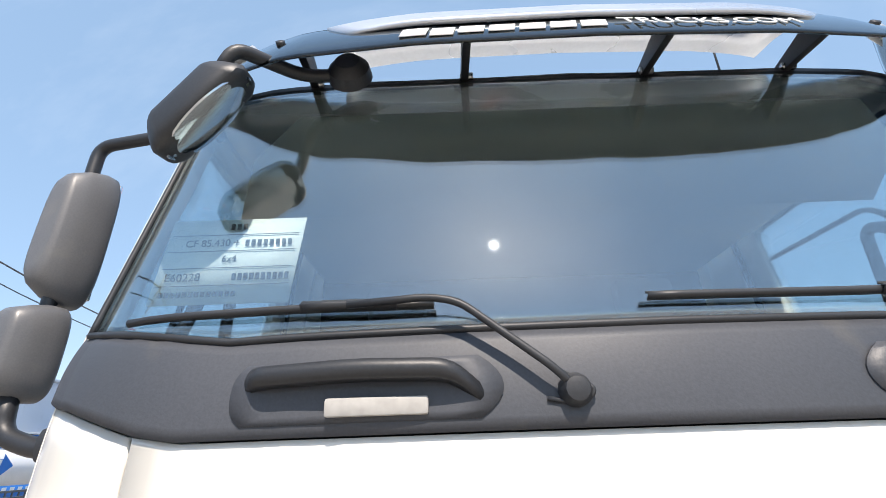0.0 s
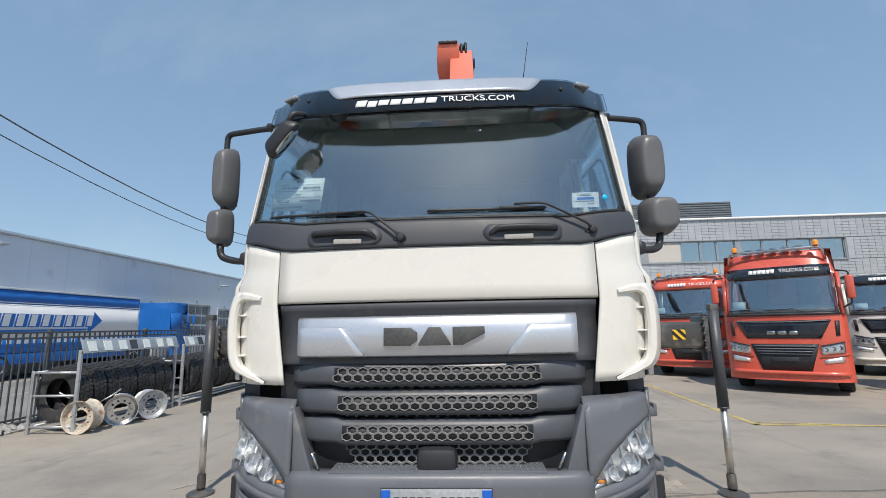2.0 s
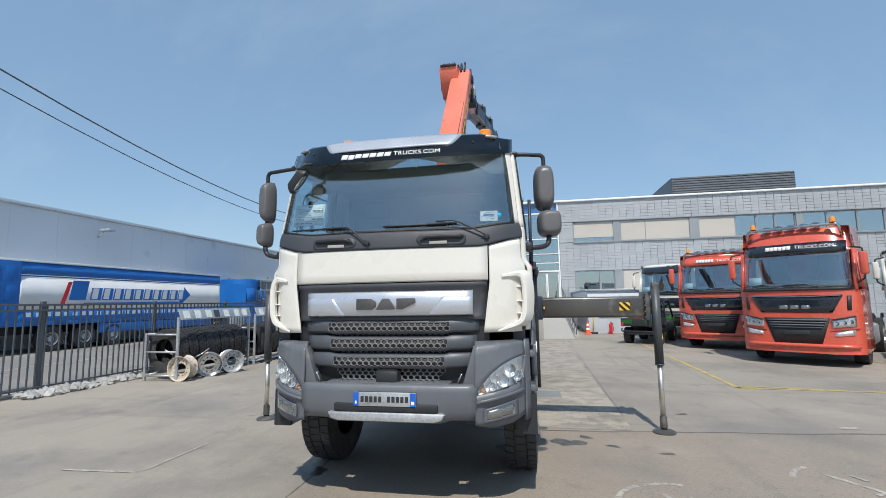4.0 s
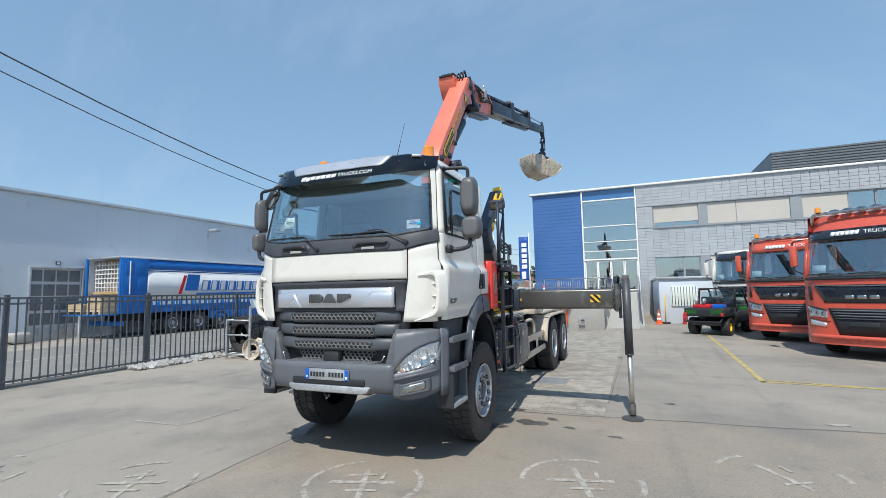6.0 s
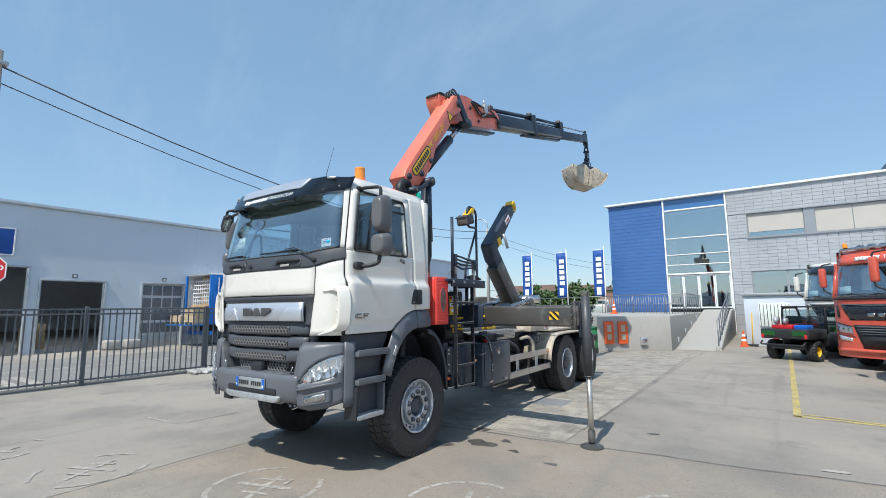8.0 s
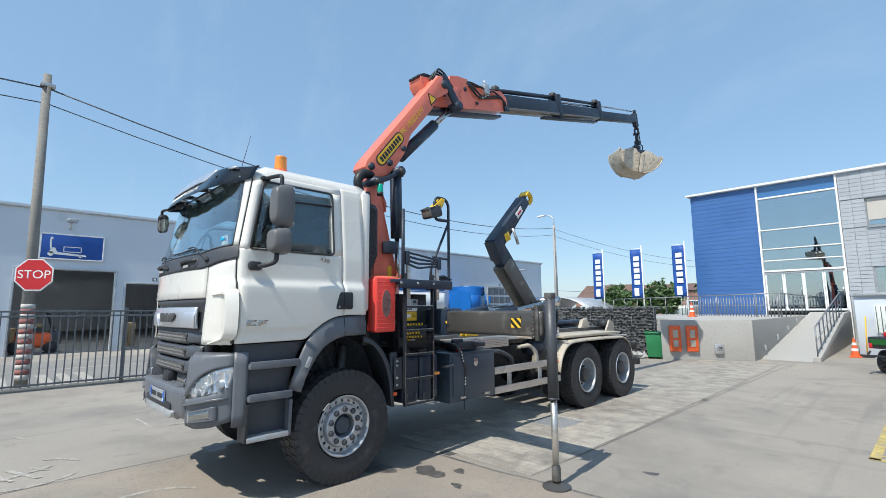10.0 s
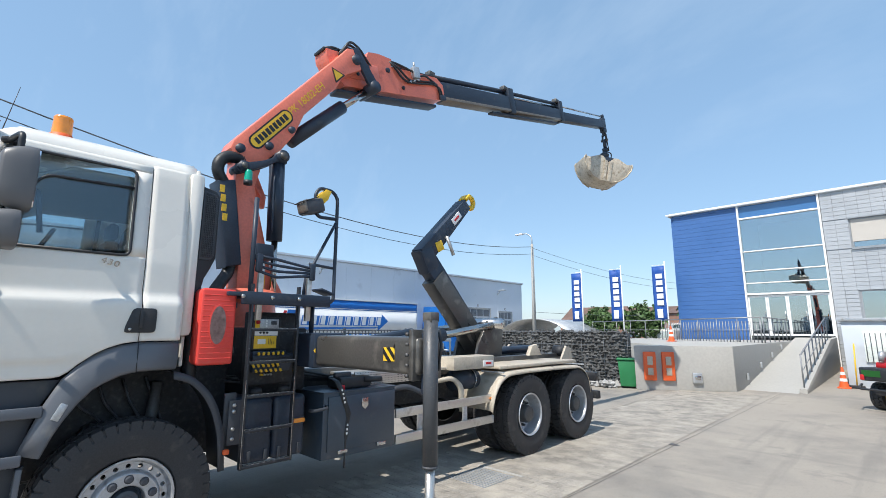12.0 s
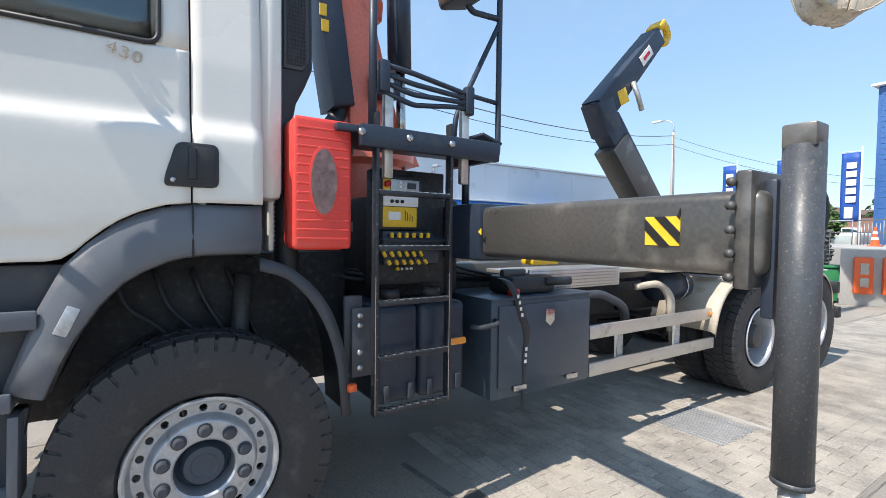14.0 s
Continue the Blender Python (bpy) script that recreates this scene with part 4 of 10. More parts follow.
def wheel(owner, x, y, z, r, w, side, steer=True, dual=False, rim_mat=None, hub_mat=None, lugs=44, group="wheel"):
    """A truck wheel; side +1 shows its face to +x. Front wheels show the disc outside, rear ones are dished."""
    rim_mat = rim_mat or WHEELSTEEL
    hub_mat = hub_mat or (BOX_BLUE if steer else CASTGREY)
    rr = r * 0.545
    bm = B()
    lip = w * 0.46
    if steer:
        prof = [(lip, rr - .002), (lip + .012, rr - .006), (lip + .012, rr - .014), (lip + .004, rr - .024), (lip - .03, rr - .032), (lip - .055, rr - .040)]
        lathe(bm, prof, (0, 0, 0), (1, 0, 0), 48)
        disc_with_holes(bm, lip - .055, .222, .247, rr - .039, .0165, 20, .03)
        lathe(bm, [(lip - .055, .223), (lip - .02, .212), (lip - .006, .207), (lip, .20), (lip, .128), (lip - .008, .120), (lip - .09, .114)], (0, 0, 0), (1, 0, 0), 48)
        bmesh.ops.remove_doubles(bm, verts=bm.verts, dist=0.0008)
        face, bolt, hubp = lip, .166, [(lip - .09, .116), (lip - .085, .10), (lip - .05, .092), (lip - .03, .08), (lip - .026, .055), (lip - .03, .05), (lip - .03, 0)]
    else:
        prof = [(lip, rr - .005), (lip + .012, rr - .012), (lip + .002, rr - .03), (lip - .06, rr - .045), (lip - .17, rr - .06), (lip - .185, .20), (lip - .16, .19), (lip - .16, .10)]
        lathe(bm, prof, (0, 0, 0), (1, 0, 0), 40)
        face, bolt, hubp = lip - .155, .165, [(lip - .16, .13), (lip - .06, .125), (lip - .02, .11), (lip - .01, .09), (lip - .005, 0)]
    wh = part("wheel", bm, rim_mat, owner, "bright steel truck wheel")
    wh.matrix_basis = pose(x, y, z, 0, 0, 0 if side > 0 else 180)
    tyre_part("tyre", 0, r, w, lugs, wh, "black ribbed truck tyre")
    part("hub", lathe(B(), hubp, (0, 0, 0), (1, 0, 0), 28), hub_mat, wh, "dark grey hub cap")
    nut = None
    for k in range(10):
        a = 2 * math.pi * (k + .5) / 10
        p = (face, bolt * math.cos(a), bolt * math.sin(a))
        if nut is None:
            nut = part("nut", lathe(B(), [(0.001, .031), (.004, .031), (.005, .025), (.022, .023), (.026, .017), (.026, 0)] if steer else [(0, .022), (.012, .022), (.014, .016), (.05, .015), (.054, .01), (.054, 0)], (0, 0, 0), (1, 0, 0), 14), COWL if steer else CASTGREY, wh)
            nut.location = p
        else:
            share("nut", nut, wh, pose(*p))
    if dual:
        tyre_part("inner_tyre", -w * 1.16, r, w, lugs, wh, "black inner twin tyre")
    return wh


# ---- hooklift truck: cab surface ----
TR = 0.568
OUT_D = [0.0, 0.008, 0.030, 0.072, 0.108, 0.145, 0.190, 0.225, 0.27, 3.0]
OUT_X = [0.0, 0.26, 0.52, 0.735, 0.825, 0.885, 0.945, 0.975, 1.0, 1.0]
WZ = ([1.40, 1.56, 1.59, 1.75, 1.93, 1.985, 2.045, 2.07, 2.30, 3.02, 3.10, 3.16, 3.20], [1.160, 1.166, 1.184, 1.191, 1.195, 1.193, 1.152, 1.148, 1.144, 1.070, 1.052, 1.02, 0.95])
YZ = ([1.40, 2.18, 2.37, 3.02, 3.12, 3.20], [0.060, 0.060, 0.078, 0.185, 0.235, 0.32])


def softened(xs, ys, width):
    """A dense table of a polyline with its kinks rounded."""
    t = np.linspace(xs[0], xs[-1], 900)
    v = np.interp(t, xs, ys)
    n = max(3, int(width / (t[1] - t[0])))
    k = np.hanning(n + 2)[1:-1]
    pad = np.concatenate([2 * v[0] - v[1:n + 1][::-1], v, 2 * v[-1] - v[-n - 1:-1][::-1]])
    return t, np.convolve(pad, k / k.sum(), "same")[n:-n]


WZ, YZ = softened(*WZ, 0.022), softened(*YZ, 0.12)
OUT_T = softened(OUT_X[:-1], OUT_D[:-1], 0.16)
OUT_T = (OUT_T[0], np.maximum.accumulate(OUT_T[1] - OUT_T[1][0]))


def cab_w(z):
    return float(np.interp(z, *WZ))


def cab_y0(z):
    return float(np.interp(z, *YZ))


def front(x, z, out=0.0):
    """The cab's front surface at x, z."""
    w = cab_w(z)
    u = min(abs(x) / w, 0.9999)
    return Vector((x, cab_y0(z) + float(np.interp(u, *OUT_T)) - out, z))


def side(y, z, s=1, out=0.0):
    """The cab's side surface at y, z; s is the side."""
    return Vector((s * (cab_w(z) * float(np.interp(y - cab_y0(z), OUT_T[1], OUT_T[0])) + out), y, z))


def span(a, b, n):
    return [a + (b - a) * i / n for i in range(n + 1)]


def wrap(x0, ymax, z, n, out=0.0, s=1):
    """Points from the front at x0 round the corner to the side at ymax."""
    pts = [front(s * x, z, out) for x in span(x0, 0.90 * cab_w(z), n)]
    y1 = pts[-1].y + out
    return pts + [side(y, z, s, out) for y in span(y1, ymax, n)[1:]]


SETBACK = softened([2.20, 2.30, 2.50, 2.70, 2.90, 3.05, 3.30], [0.0, 0.002, 0.022, 0.050, 0.066, 0.108, 0.18], 0.18)


def screen(x, z, out=0.0):
    """The windscreen's surface, which leans back further at its middle."""
    u = x / cab_w(z)
    p = front(x, z, out)
    p.y += float(np.interp(z, *SETBACK)) * max(0.0, 1 - u * u)
    return p


truck = thing("hooklift_truck", "white three-axle construction truck with dark grey bumper", "truck")
DOOR_Y = 0.285


def lean(z):
    """The door's front edge, which follows the pillar up."""
    return DOOR_Y + 0.14 * max(0.0, z - 2.28) / 0.78


def ease(x, a, b):
    return max(0.0, min(1.0, (abs(x) - a) / (b - a)))


def cowl_low(x):
    return 2.155 + 0.095 * ease(x, 0.80, 1.14)


def cowl_top(x):
    return 2.302 + 0.062 * ease(x, 0.72, 1.10)


# white front panel and corners
grid = [[front(x, z if z < 2.13 else cowl_low(x) - (2.155 - z), 0.012) for x in span(-0.845, 0.845, 20)] for z in (1.872, 1.885, 1.95, 2.03, 2.10, 2.14, 2.152)]
grid[0] = [p + Vector((0, 0.012, 0)) for p in grid[0]]
part("front_panel", sheet(B(), grid, 0.02), WHITE, truck, "smooth cream-white front panel")
for s in (1, -1):
    rows = []
    for k in range(15):
        row = []
        for i in range(17):
            x = wrap(0.856, DOOR_Y - 0.006, 2.2, 8, 0.006, s)[i].x
            z = 1.452 + (cowl_low(x) - 0.006 - 1.452) * k / 14
            q = wrap(0.856 if z > 1.86 else 0.80 + 0.056 * (z - 1.45) / 0.41, DOOR_Y - 0.006, z, 8, 0.006, s)[i]
            if z < 2.0 and abs(q.x) > 1.03:
                q.x -= s * min(0.022, 0.4 * (abs(q.x) - 1.03)) * min(1.0, (2.0 - z) / 0.10)
            row.append(q)
        rows.append(row)
    part("corner_panel", sheet(B(), rows, 0.012), WHITE, truck)
    # open air vane round the corner: a swept frame that tapers into the panel at both ends
    loop = round_path([Vector((x, 0, z)) for x, z in ((0.955, 1.905), (1.075, 1.925), (1.120, 1.905), (1.137, 1.84), (1.142, 1.74), (1.132, 1.60), (1.105, 1.535), (1.03, 1.500), (0.915, 1.462))], 0.035, 6)
    rows = []
    for i, p in enumerate(loop):
        d = (loop[min(i + 1, len(loop) - 1)] - loop[max(i - 1, 0)]).normalized()
        n = Vector((-d.z, 0, d.x))
        run = ease(p.x, 0.93, 1.12)
        wide, deep = 0.010 + 0.016 * run, 0.010 + 0.085 * run
        y = front(p.x * 0.985, p.z, 0.016).y - 0.012 * run
        y = min(y, 0.185 + 0.01 * run)
        flare = 0.045 * ease(p.x, 1.06, 1.12)
        sec = ((-wide, deep * 0.55), (-wide, 0.012), (-wide * 0.55, 0.0), (wide * 0.5, 0.0), (wide, 0.014), (wide + flare, deep), (wide + flare - 0.014, deep), (-wide, deep * 0.55))
        rows.append([Vector((s * (p.x + n.x * a), y + b, p.z + n.z * a)) for a, b in sec])
    bm = sheet(B(), rows)
    for end in (rows[0], rows[-1]):
        bm.faces.new([bm.verts.new(q) for q in end[:-1]])
    bmesh.ops.remove_doubles(bm, verts=bm.verts, dist=0.0004)
    bmesh.ops.recalc_face_normals(bm, faces=bm.faces)
    defl = part("air_deflector", bm, WHITE, truck, "white open air vane at the cab corner")
    for z in (1.60, 1.70, 1.82):
        part("vane_slat", box(B(), (s * 1.105, 0.245, z), (0.075, 0.05, 0.010), 0.003, None, 1), WHITE, defl)

# matt cowl under the windscreen
rows = []
for k in range(9):
    row = []
    for s in (-1, 1):
        pts = []
        for i in range(33):
            x = wrap(0.0, DOOR_Y + 0.012, 2.25, 16)[i].x
            zb = cowl_low(x)
            z = zb + (cowl_top(x) - zb) * k / 8
            pts.append(wrap(0.0, DOOR_Y + 0.004 + 0.012 * k / 8, z, 16, 0.020 - 0.014 * (k / 8) ** 3, s)[i])
        row = pts[::-1] if s < 0 else row[:-1] + pts
    rows.append(row)
part("cowl", sheet(B(), rows, 0.02), COWL, truck, "matt anthracite cowl below the windscreen")
for m, cx in ((1, -0.485), (-1, 0.475)):
    bar_pts = round_path([front(cx + m * x, 2.212 + z, o) for x, z, o in ((-0.18, 0.026, 0.012), (-0.155, 0.030, 0.045), (0.0, 0.034, 0.052), (0.14, 0.030, 0.045), (0.185, -0.006, 0.012))], 0.04)
    rows = [[q + Vector((0, dy, dz)) for q in bar_pts] for dy, dz in ((0.012, 0.014), (-0.006, 0.012), (-0.012, 0.0), (-0.008, -0.014), (0.008, -0.020))]
    hd = part("grab_handle", sheet(B(), rows, 0.010), BLACK, truck, "glossy black moulded grab handle")
    part("recess", sheet(B(), [[front(cx + m * x, z, 0.0225) for x in span(-0.20 + 0.022 * (abs(j - 4) / 4) ** 3, 0.215 - 0.035 * (abs(j - 4) / 4) ** 2, 8)] for j, z in enumerate(span(2.172, 2.262, 8))], 0.003), COWL, hd)
    part("insert", box(B(), front(cx + m * 0.03, 2.192, 0.032), (0.15, 0.010, 0.026), 0.004), INSERT, hd, "pale step insert")

# windscreen, pillars, roof
rows = []
for k in range(24):
    row = []
    for u in span(-0.935, 0.935, 30):
        z0 = cowl_top(u * 1.14) + 0.002
        z = z0 + (3.040 - 0.012 * ease(u, 0.6, 1.0) ** 2 - z0) * k / 23
        row.append(screen(u * cab_w(z), z, 0.004))
    rows.append(row)
ws = part("windscreen", sheet(B(), rows, 0.006), SCREEN, truck, "curved laminated windscreen reflecting the sky")
ws.visible_shadow = False
bm = B()
tube(bm, [p + Vector((0, -0.003, 0.004)) for p in rows[0]], 0.007, 6)
for row in (0, -1):
    tube(bm, [r[row] + Vector((0, -0.002, 0)) for r in rows], 0.007, 6)
sheet(bm, [[p + Vector((0, -0.004 + 0.16 * dz, dz)) for p in rows[-1]] for dz in (-0.022, 0.006)], 0.008)
part("windscreen_seal", bm, BLACK, truck)
seal = [[p + Vector((0, -0.002, 0.004)) for p in rows[-1]], [front(p.x, 3.062) + Vector((0, 0.100 * (1 - (p.x / cab_w(3.062)) ** 4), 0)) for p in rows[-1]]]
part("roof_seal", sheet(B(), seal, 0.006), BLACK, truck, "black seal between windscreen and roof")
for s in (1, -1):
    rows = []
    for z in span(2.355, 3.085, 12):
        w = cab_w(z)
        a = [front(s * u * w, z, 0.006) for u in span(0.937, 0.955, 2)]
        rows.append(a + [side(y, z, s, 0.006) for y in span(a[-1].y + 0.008, lean(z) - 0.006, 4)[1:]])
    part("pillar", sheet(B(), rows, 0.03, s < 0), WHITE, truck)
rows = []
for z in (3.065, 3.08, 3.10, 3.14, 3.17, 3.19, 3.205):
    w = cab_w(z)
    back = float(np.interp(z, [3.02, 3.10, 3.16, 3.205], [0.06, 0.14, 0.20, 0.26]))
    pts = [front(x, z) + Vector((0, back * (1 - (x / w) ** 4), 0)) for x in span(0, 0.93 * w, 12)]
    pts += [side(y, z) for y in span(pts[-1].y + 0.01, 1.74 - 0.25 * max(0, z - 3.1), 12)]
    full = [Vector((-p.x, p.y, p.z)) for p in pts[::-1]] + pts[1:]
    rows.append(full)
rows.append([Vector((p.x * 0.9, 0.9 + (p.y - 0.9) * 0.92, 3.215)) for p in rows[-1]])
rows.append([Vector((p.x * 0.5, 0.95 + (p.y - 0.95) * 0.5, 3.222)) for p in rows[-2]])
rows.append([Vector((p.x * 0.02, 0.95, 3.224)) for p in rows[-3]])
part("roof", sheet(B(), rows, 0.015), WHITE, truck)
part("rear_wall", box(B(), (0, 1.735, 2.32), (2.1, 0.03, 1.66), 0.03), WHITE, truck)

# doors and rear side panels
def low_edge(y):
    return float(np.interp(y, [0.2, 0.94, 0.985, 1.04, 1.12, 1.20, 1.29, 1.41, 1.8], [1.462, 1.468, 1.482, 1.540, 1.610, 1.656, 1.688, 1.703, 1.706]))


def leaning(f0, f1, z0, z1, s, out, thick, nz=12, ny=2):
    """A strip of the cab's side between two leaning edges."""
    return sheet(B(), [[side(y, z, s, out) for y in span(f0(z), f1(z), ny)] for z in span(z0, z1, nz)], thick)


def win_front(z):
    return 0.395 + 0.125 * (z - 2.335) / 0.68


def side_sheet(y0, y1, z0, z1, s, ny=10, nz=14, out=0.0, thick=0.03):
    rows = []
    for k in range(nz + 1):
        row = []
        for y in span(y0, y1, ny):
            a = z0(y) if callable(z0) else z0
            row.append(side(y, a + (z1 - a) * k / nz, s, out))
        rows.append(row)
    return sheet(B(), rows, thick, s < 0)


for s in (1, -1):
    door = part("door", side_sheet(DOOR_Y + 0.006, 1.386, low_edge, 2.33, s, 26, 48, 0.008), WHITE, truck, "white cab door with a small dent")
    part("window_frame", leaning(lambda z: lean(z) + 0.006, win_front, 2.33, 3.02, s, 0.008, 0.03), WHITE, door)
    part("window_frame", side_sheet(1.27, 1.386, 2.33, 3.02, s, 2, 8, 0.008), WHITE, door)
    part("window_frame", side_sheet(lean(3.05) + 0.006, 1.386, 3.02, 3.085, s, 8, 3, 0.008), WHITE, door)
    seal = round_path([side(y, z, s, 0.012) for y, z in ((win_front(2.335), 2.335), (1.278, 2.335), (1.28, 3.015), (win_front(3.015), 3.015), (win_front(2.335), 2.335))], 0.05)
    part("window_seal", tube(B(), seal, 0.011, 6), BLACK, door)
    part("window_rail", tube(B(), [side(0.60, 2.345, s, 0.006), side(0.70, 2.80, s, 0.006), side(0.76, 2.855, s, 0.006), side(1.275, 2.875, s, 0.006)], 0.010, 6, 0.06), BLACK, door)
    pane = part("window", leaning(lambda z: win_front(z) + 0.002, lambda z: 1.28, 2.337, 3.015, s, 0.0, 0.005, 6, 8), SIDEGLASS, door, "tinted door window")
    pane.visible_shadow = False
    hx = side(1.40, 1.85, s, 0.008).x
    part("door_handle", prism(B(), [(p.y, p.z) for p in round_path([(0, 1.41, 1.945), (0, 1.49, 1.945), (0, 1.49, 1.765), (0, 1.29, 1.765), (0, 1.295, 1.81), (0, 1.335, 1.945), (0, 1.40, 1.945)], 0.03, 4)], "x", hx - 0.01 * s, hx + 0.012 * s, 0.004), BLACK, door, "black recessed door handle")
    part("grip_recess", box(B(), (hx + 0.012 * s, 1.425, 1.855), (0.006, 0.10, 0.145), 0.0025), INTERIOR, door)
    part("grip", box(B(), (hx + 0.016 * s, 1.392, 1.86), (0.016, 0.030, 0.13), 0.007), BLACK, door)
    part("lock", rod(B(), (hx + 0.010 * s, 1.322, 1.79), (hx + 0.018 * s, 1.322, 1.79), 0.010), STEEL, door)
    part("rear_corner_panel", side_sheet(1.394, 1.668, low_edge, 3.10, s, 6, 60, 0.006), WHITE, truck)
    part("shut_line", side_sheet(1.37, 1.41, 1.70, 3.08, s, 1, 20, -0.025, 0.005), BLACK, truck)
    part("shut_line", leaning(lambda z: lean(z) - 0.016, lambda z: lean(z) + 0.02, 1.465, 3.06, s, -0.008, 0.004, 60, 1), BLACK, truck)
    part("roof_corner", box(B(), (s * 1.035, 1.722, 2.42), (0.15, 0.12, 1.38), 0.045), WHITE, truck)
text_mesh("430", 0.056, pose(1.1645, 1.165, 2.272, 90, 0, 90) @ Matrix(((1.35, 0.45, 0, 0), (0, 1, 0, 0), (0, 0, 1, 0), (0, 0, 0, 1))), CHROME, truck, "lettering", 0.003, "CENTER", 1.12)
for s in (1, -1):
    for poly in ([(0.375, 1.62), (0.46, 1.62), (0.456, 1.634), (0.40, 1.636), (0.40, 1.656), (0.455, 1.658), (0.46, 1.672), (0.385, 1.672), (0.37, 1.655), (0.365, 1.635)], [(0.475, 1.62), (0.50, 1.62), (0.503, 1.638), (0.55, 1.638), (0.553, 1.650), (0.505, 1.650), (0.507, 1.659), (0.565, 1.660), (0.57, 1.672), (0.485, 1.672)]):
        part("badge_shape", prism(B(), poly, "x", s * 1.190, s * 1.204, 0.002), CHROME, truck, "silver badge shape")


# grille
part("grille_back", box(B(), (0, 0.20, 1.45), (1.68, 0.06, 0.86), 0.02), BLACK, truck)
rows = [[front(x, z, o) for x in span(-0.835, 0.835, 20)] for z, o in ((1.868, -0.02), (1.862, 0.0), (1.83, -0.012), (1.80, -0.03), (1.59, -0.03), (1.56, -0.01))]
part("grille_surround", sheet(B(), rows, 0.02, True), COWL, truck)
rows = [[front(x, z, o) for x in span(-0.72, 0.72, 22)] for z, o in ((1.592, 0.005), (1.60, 0.02), (1.70, 0.024), (1.785, 0.02), (1.797, 0.004))]
panel = part("badge_panel", sheet(B(), rows, 0.02, True), SILVER, truck, "satin silver grille panel")
for s in (1, -1):
    rows = []
    for z, o in ((1.594, 0.026), (1.605, 0.036), (1.70, 0.038), (1.738, 0.030), (1.745, 0.024)):
        xi = 0.36 + 0.11 * (z - 1.594) / 0.15
        rows.append([front(s * x, z, o) for x in span(xi, 0.715, 8)])
    part("badge_wing", sheet(B(), rows, 0.014, s > 0), SILVER, panel)
for k, shape in enumerate(([(-0.085, -0.045), (0.05, -0.045), (0.085, -0.02), (0.085, 0.02), (0.05, 0.045), (-0.085, 0.045)], [(-0.085, -0.045), (0.085, -0.045), (0.03, 0.045), (-0.03, 0.045)], [(-0.08, -0.045), (-0.03, -0.045), (0.08, 0.01), (0.08, 0.045), (-0.08, 0.045)])):
    cx = -0.172 + 0.172 * k
    y = front(cx, 1.70, 0.03).y
    part("emblem", prism(B(), [(cx + a, 1.692 + b) for a, b in shape], "y", y - 0.012, y, 0.004), CASTGREY, panel, "dark metal emblem shape")


def hex_plate(bm, w, h, y, zc, cell):
    """A perforated plate: hexagonal holes in a metal sheet."""
    dx, dz = cell * math.sqrt(3), cell * 1.5 * 0.72
    nx, nz = int(w / dx), int(round(h / dz))
    for j in range(nz):
        for i in range(nx + (j % 2 == 0)):
            cx = (i - nx / 2) * dx + (0 if j % 2 == 0 else dx / 2)
            cz = zc + (j - (nz - 1) / 2) * dz
            o, q = [], []
            for k in range(6):
                a = math.pi / 6 + k * math.pi / 3
                ca, sa = math.cos(a), math.sin(a) * 0.72
                yy = y + 0.10 * max(0.0, abs(cx) - 0.25) ** 2
                o.append(bm.verts.new((cx + cell * ca, yy, cz + cell * sa)))
                q.append((bm.verts.new((cx + cell * .78 * ca, yy - .002, cz + cell * .78 * sa)), bm.verts.new((cx + cell * .78 * ca, yy + .012, cz + cell * .78 * sa))))
            for k in range(6):
                n = (k + 1) % 6
                bm.faces.new((o[k], o[n], q[n][0], q[k][0]))
                bm.faces.new((q[k][0], q[n][0], q[n][1], q[k][1]))
    return bm


MESHGREY = mat("grey_grille_mesh", (0.20, 0.20, 0.20), 0.45, 0.3, 0.1, 60, 4)
SLAT = mat("blue_grey_grille_plastic", (0.070, 0.078, 0.092), 0.45, 0, 0.1, 200, 3, 0.0004, 0, (0.10, 0.1, 0.095), 0.2)
for zc, hw, reach in ((1.505, 0.52, 0.76), (1.365, 0.50, 0.74), (1.222, 0.475, 0.72)):
    bm = B()
    rows = []
    for dz, o in ((0.062, -0.06), (0.060, -0.01), (0.040, 0.014), (-0.042, 0.024), (-0.060, 0.010), (-0.066, -0.06)):
        rows.append([Vector((x, 0.095 - o + 0.10 * max(0, abs(x) - 0.25) ** 2 + (0.05 * ((abs(x) - hw) / (reach - hw)) ** 2 if abs(x) > hw else 0), zc + dz + (0.012 if abs(x) > hw else 0))) for x in span(-reach, reach, 28)])
    sl = part("grille_slat", sheet(bm, rows, 0.015, True), SLAT, truck, "dark moulded grille bar")
    part("mesh_backing", sheet(B(), [[Vector((x, 0.070 + 0.10 * max(0, abs(x) - 0.25) ** 2, zc + dz)) for x in span(-hw, hw, 16)] for dz in (-0.036, 0.036)], 0.004, True), BLACK, sl)
    part("mesh", hex_plate(B(), 2 * hw, 0.072, 0.064, zc, 0.0305), MESHGREY, sl, "grey honeycomb grille mesh")
    part("mesh", hex_plate(B(), 2 * hw * 0.95, 0.03, 0.15, zc - 0.082, 0.0305), MESHGREY, sl)
part("lower_mesh", hex_plate(B(), 0.86, 0.10, 0.13, 1.085, 0.0305), MESHGREY, truck, "grey honeycomb lower mesh")
part("sensor_cover", box(B(), (0, 0.09, 1.09), (0.20, 0.10, 0.13), 0.035), BLACK, truck)
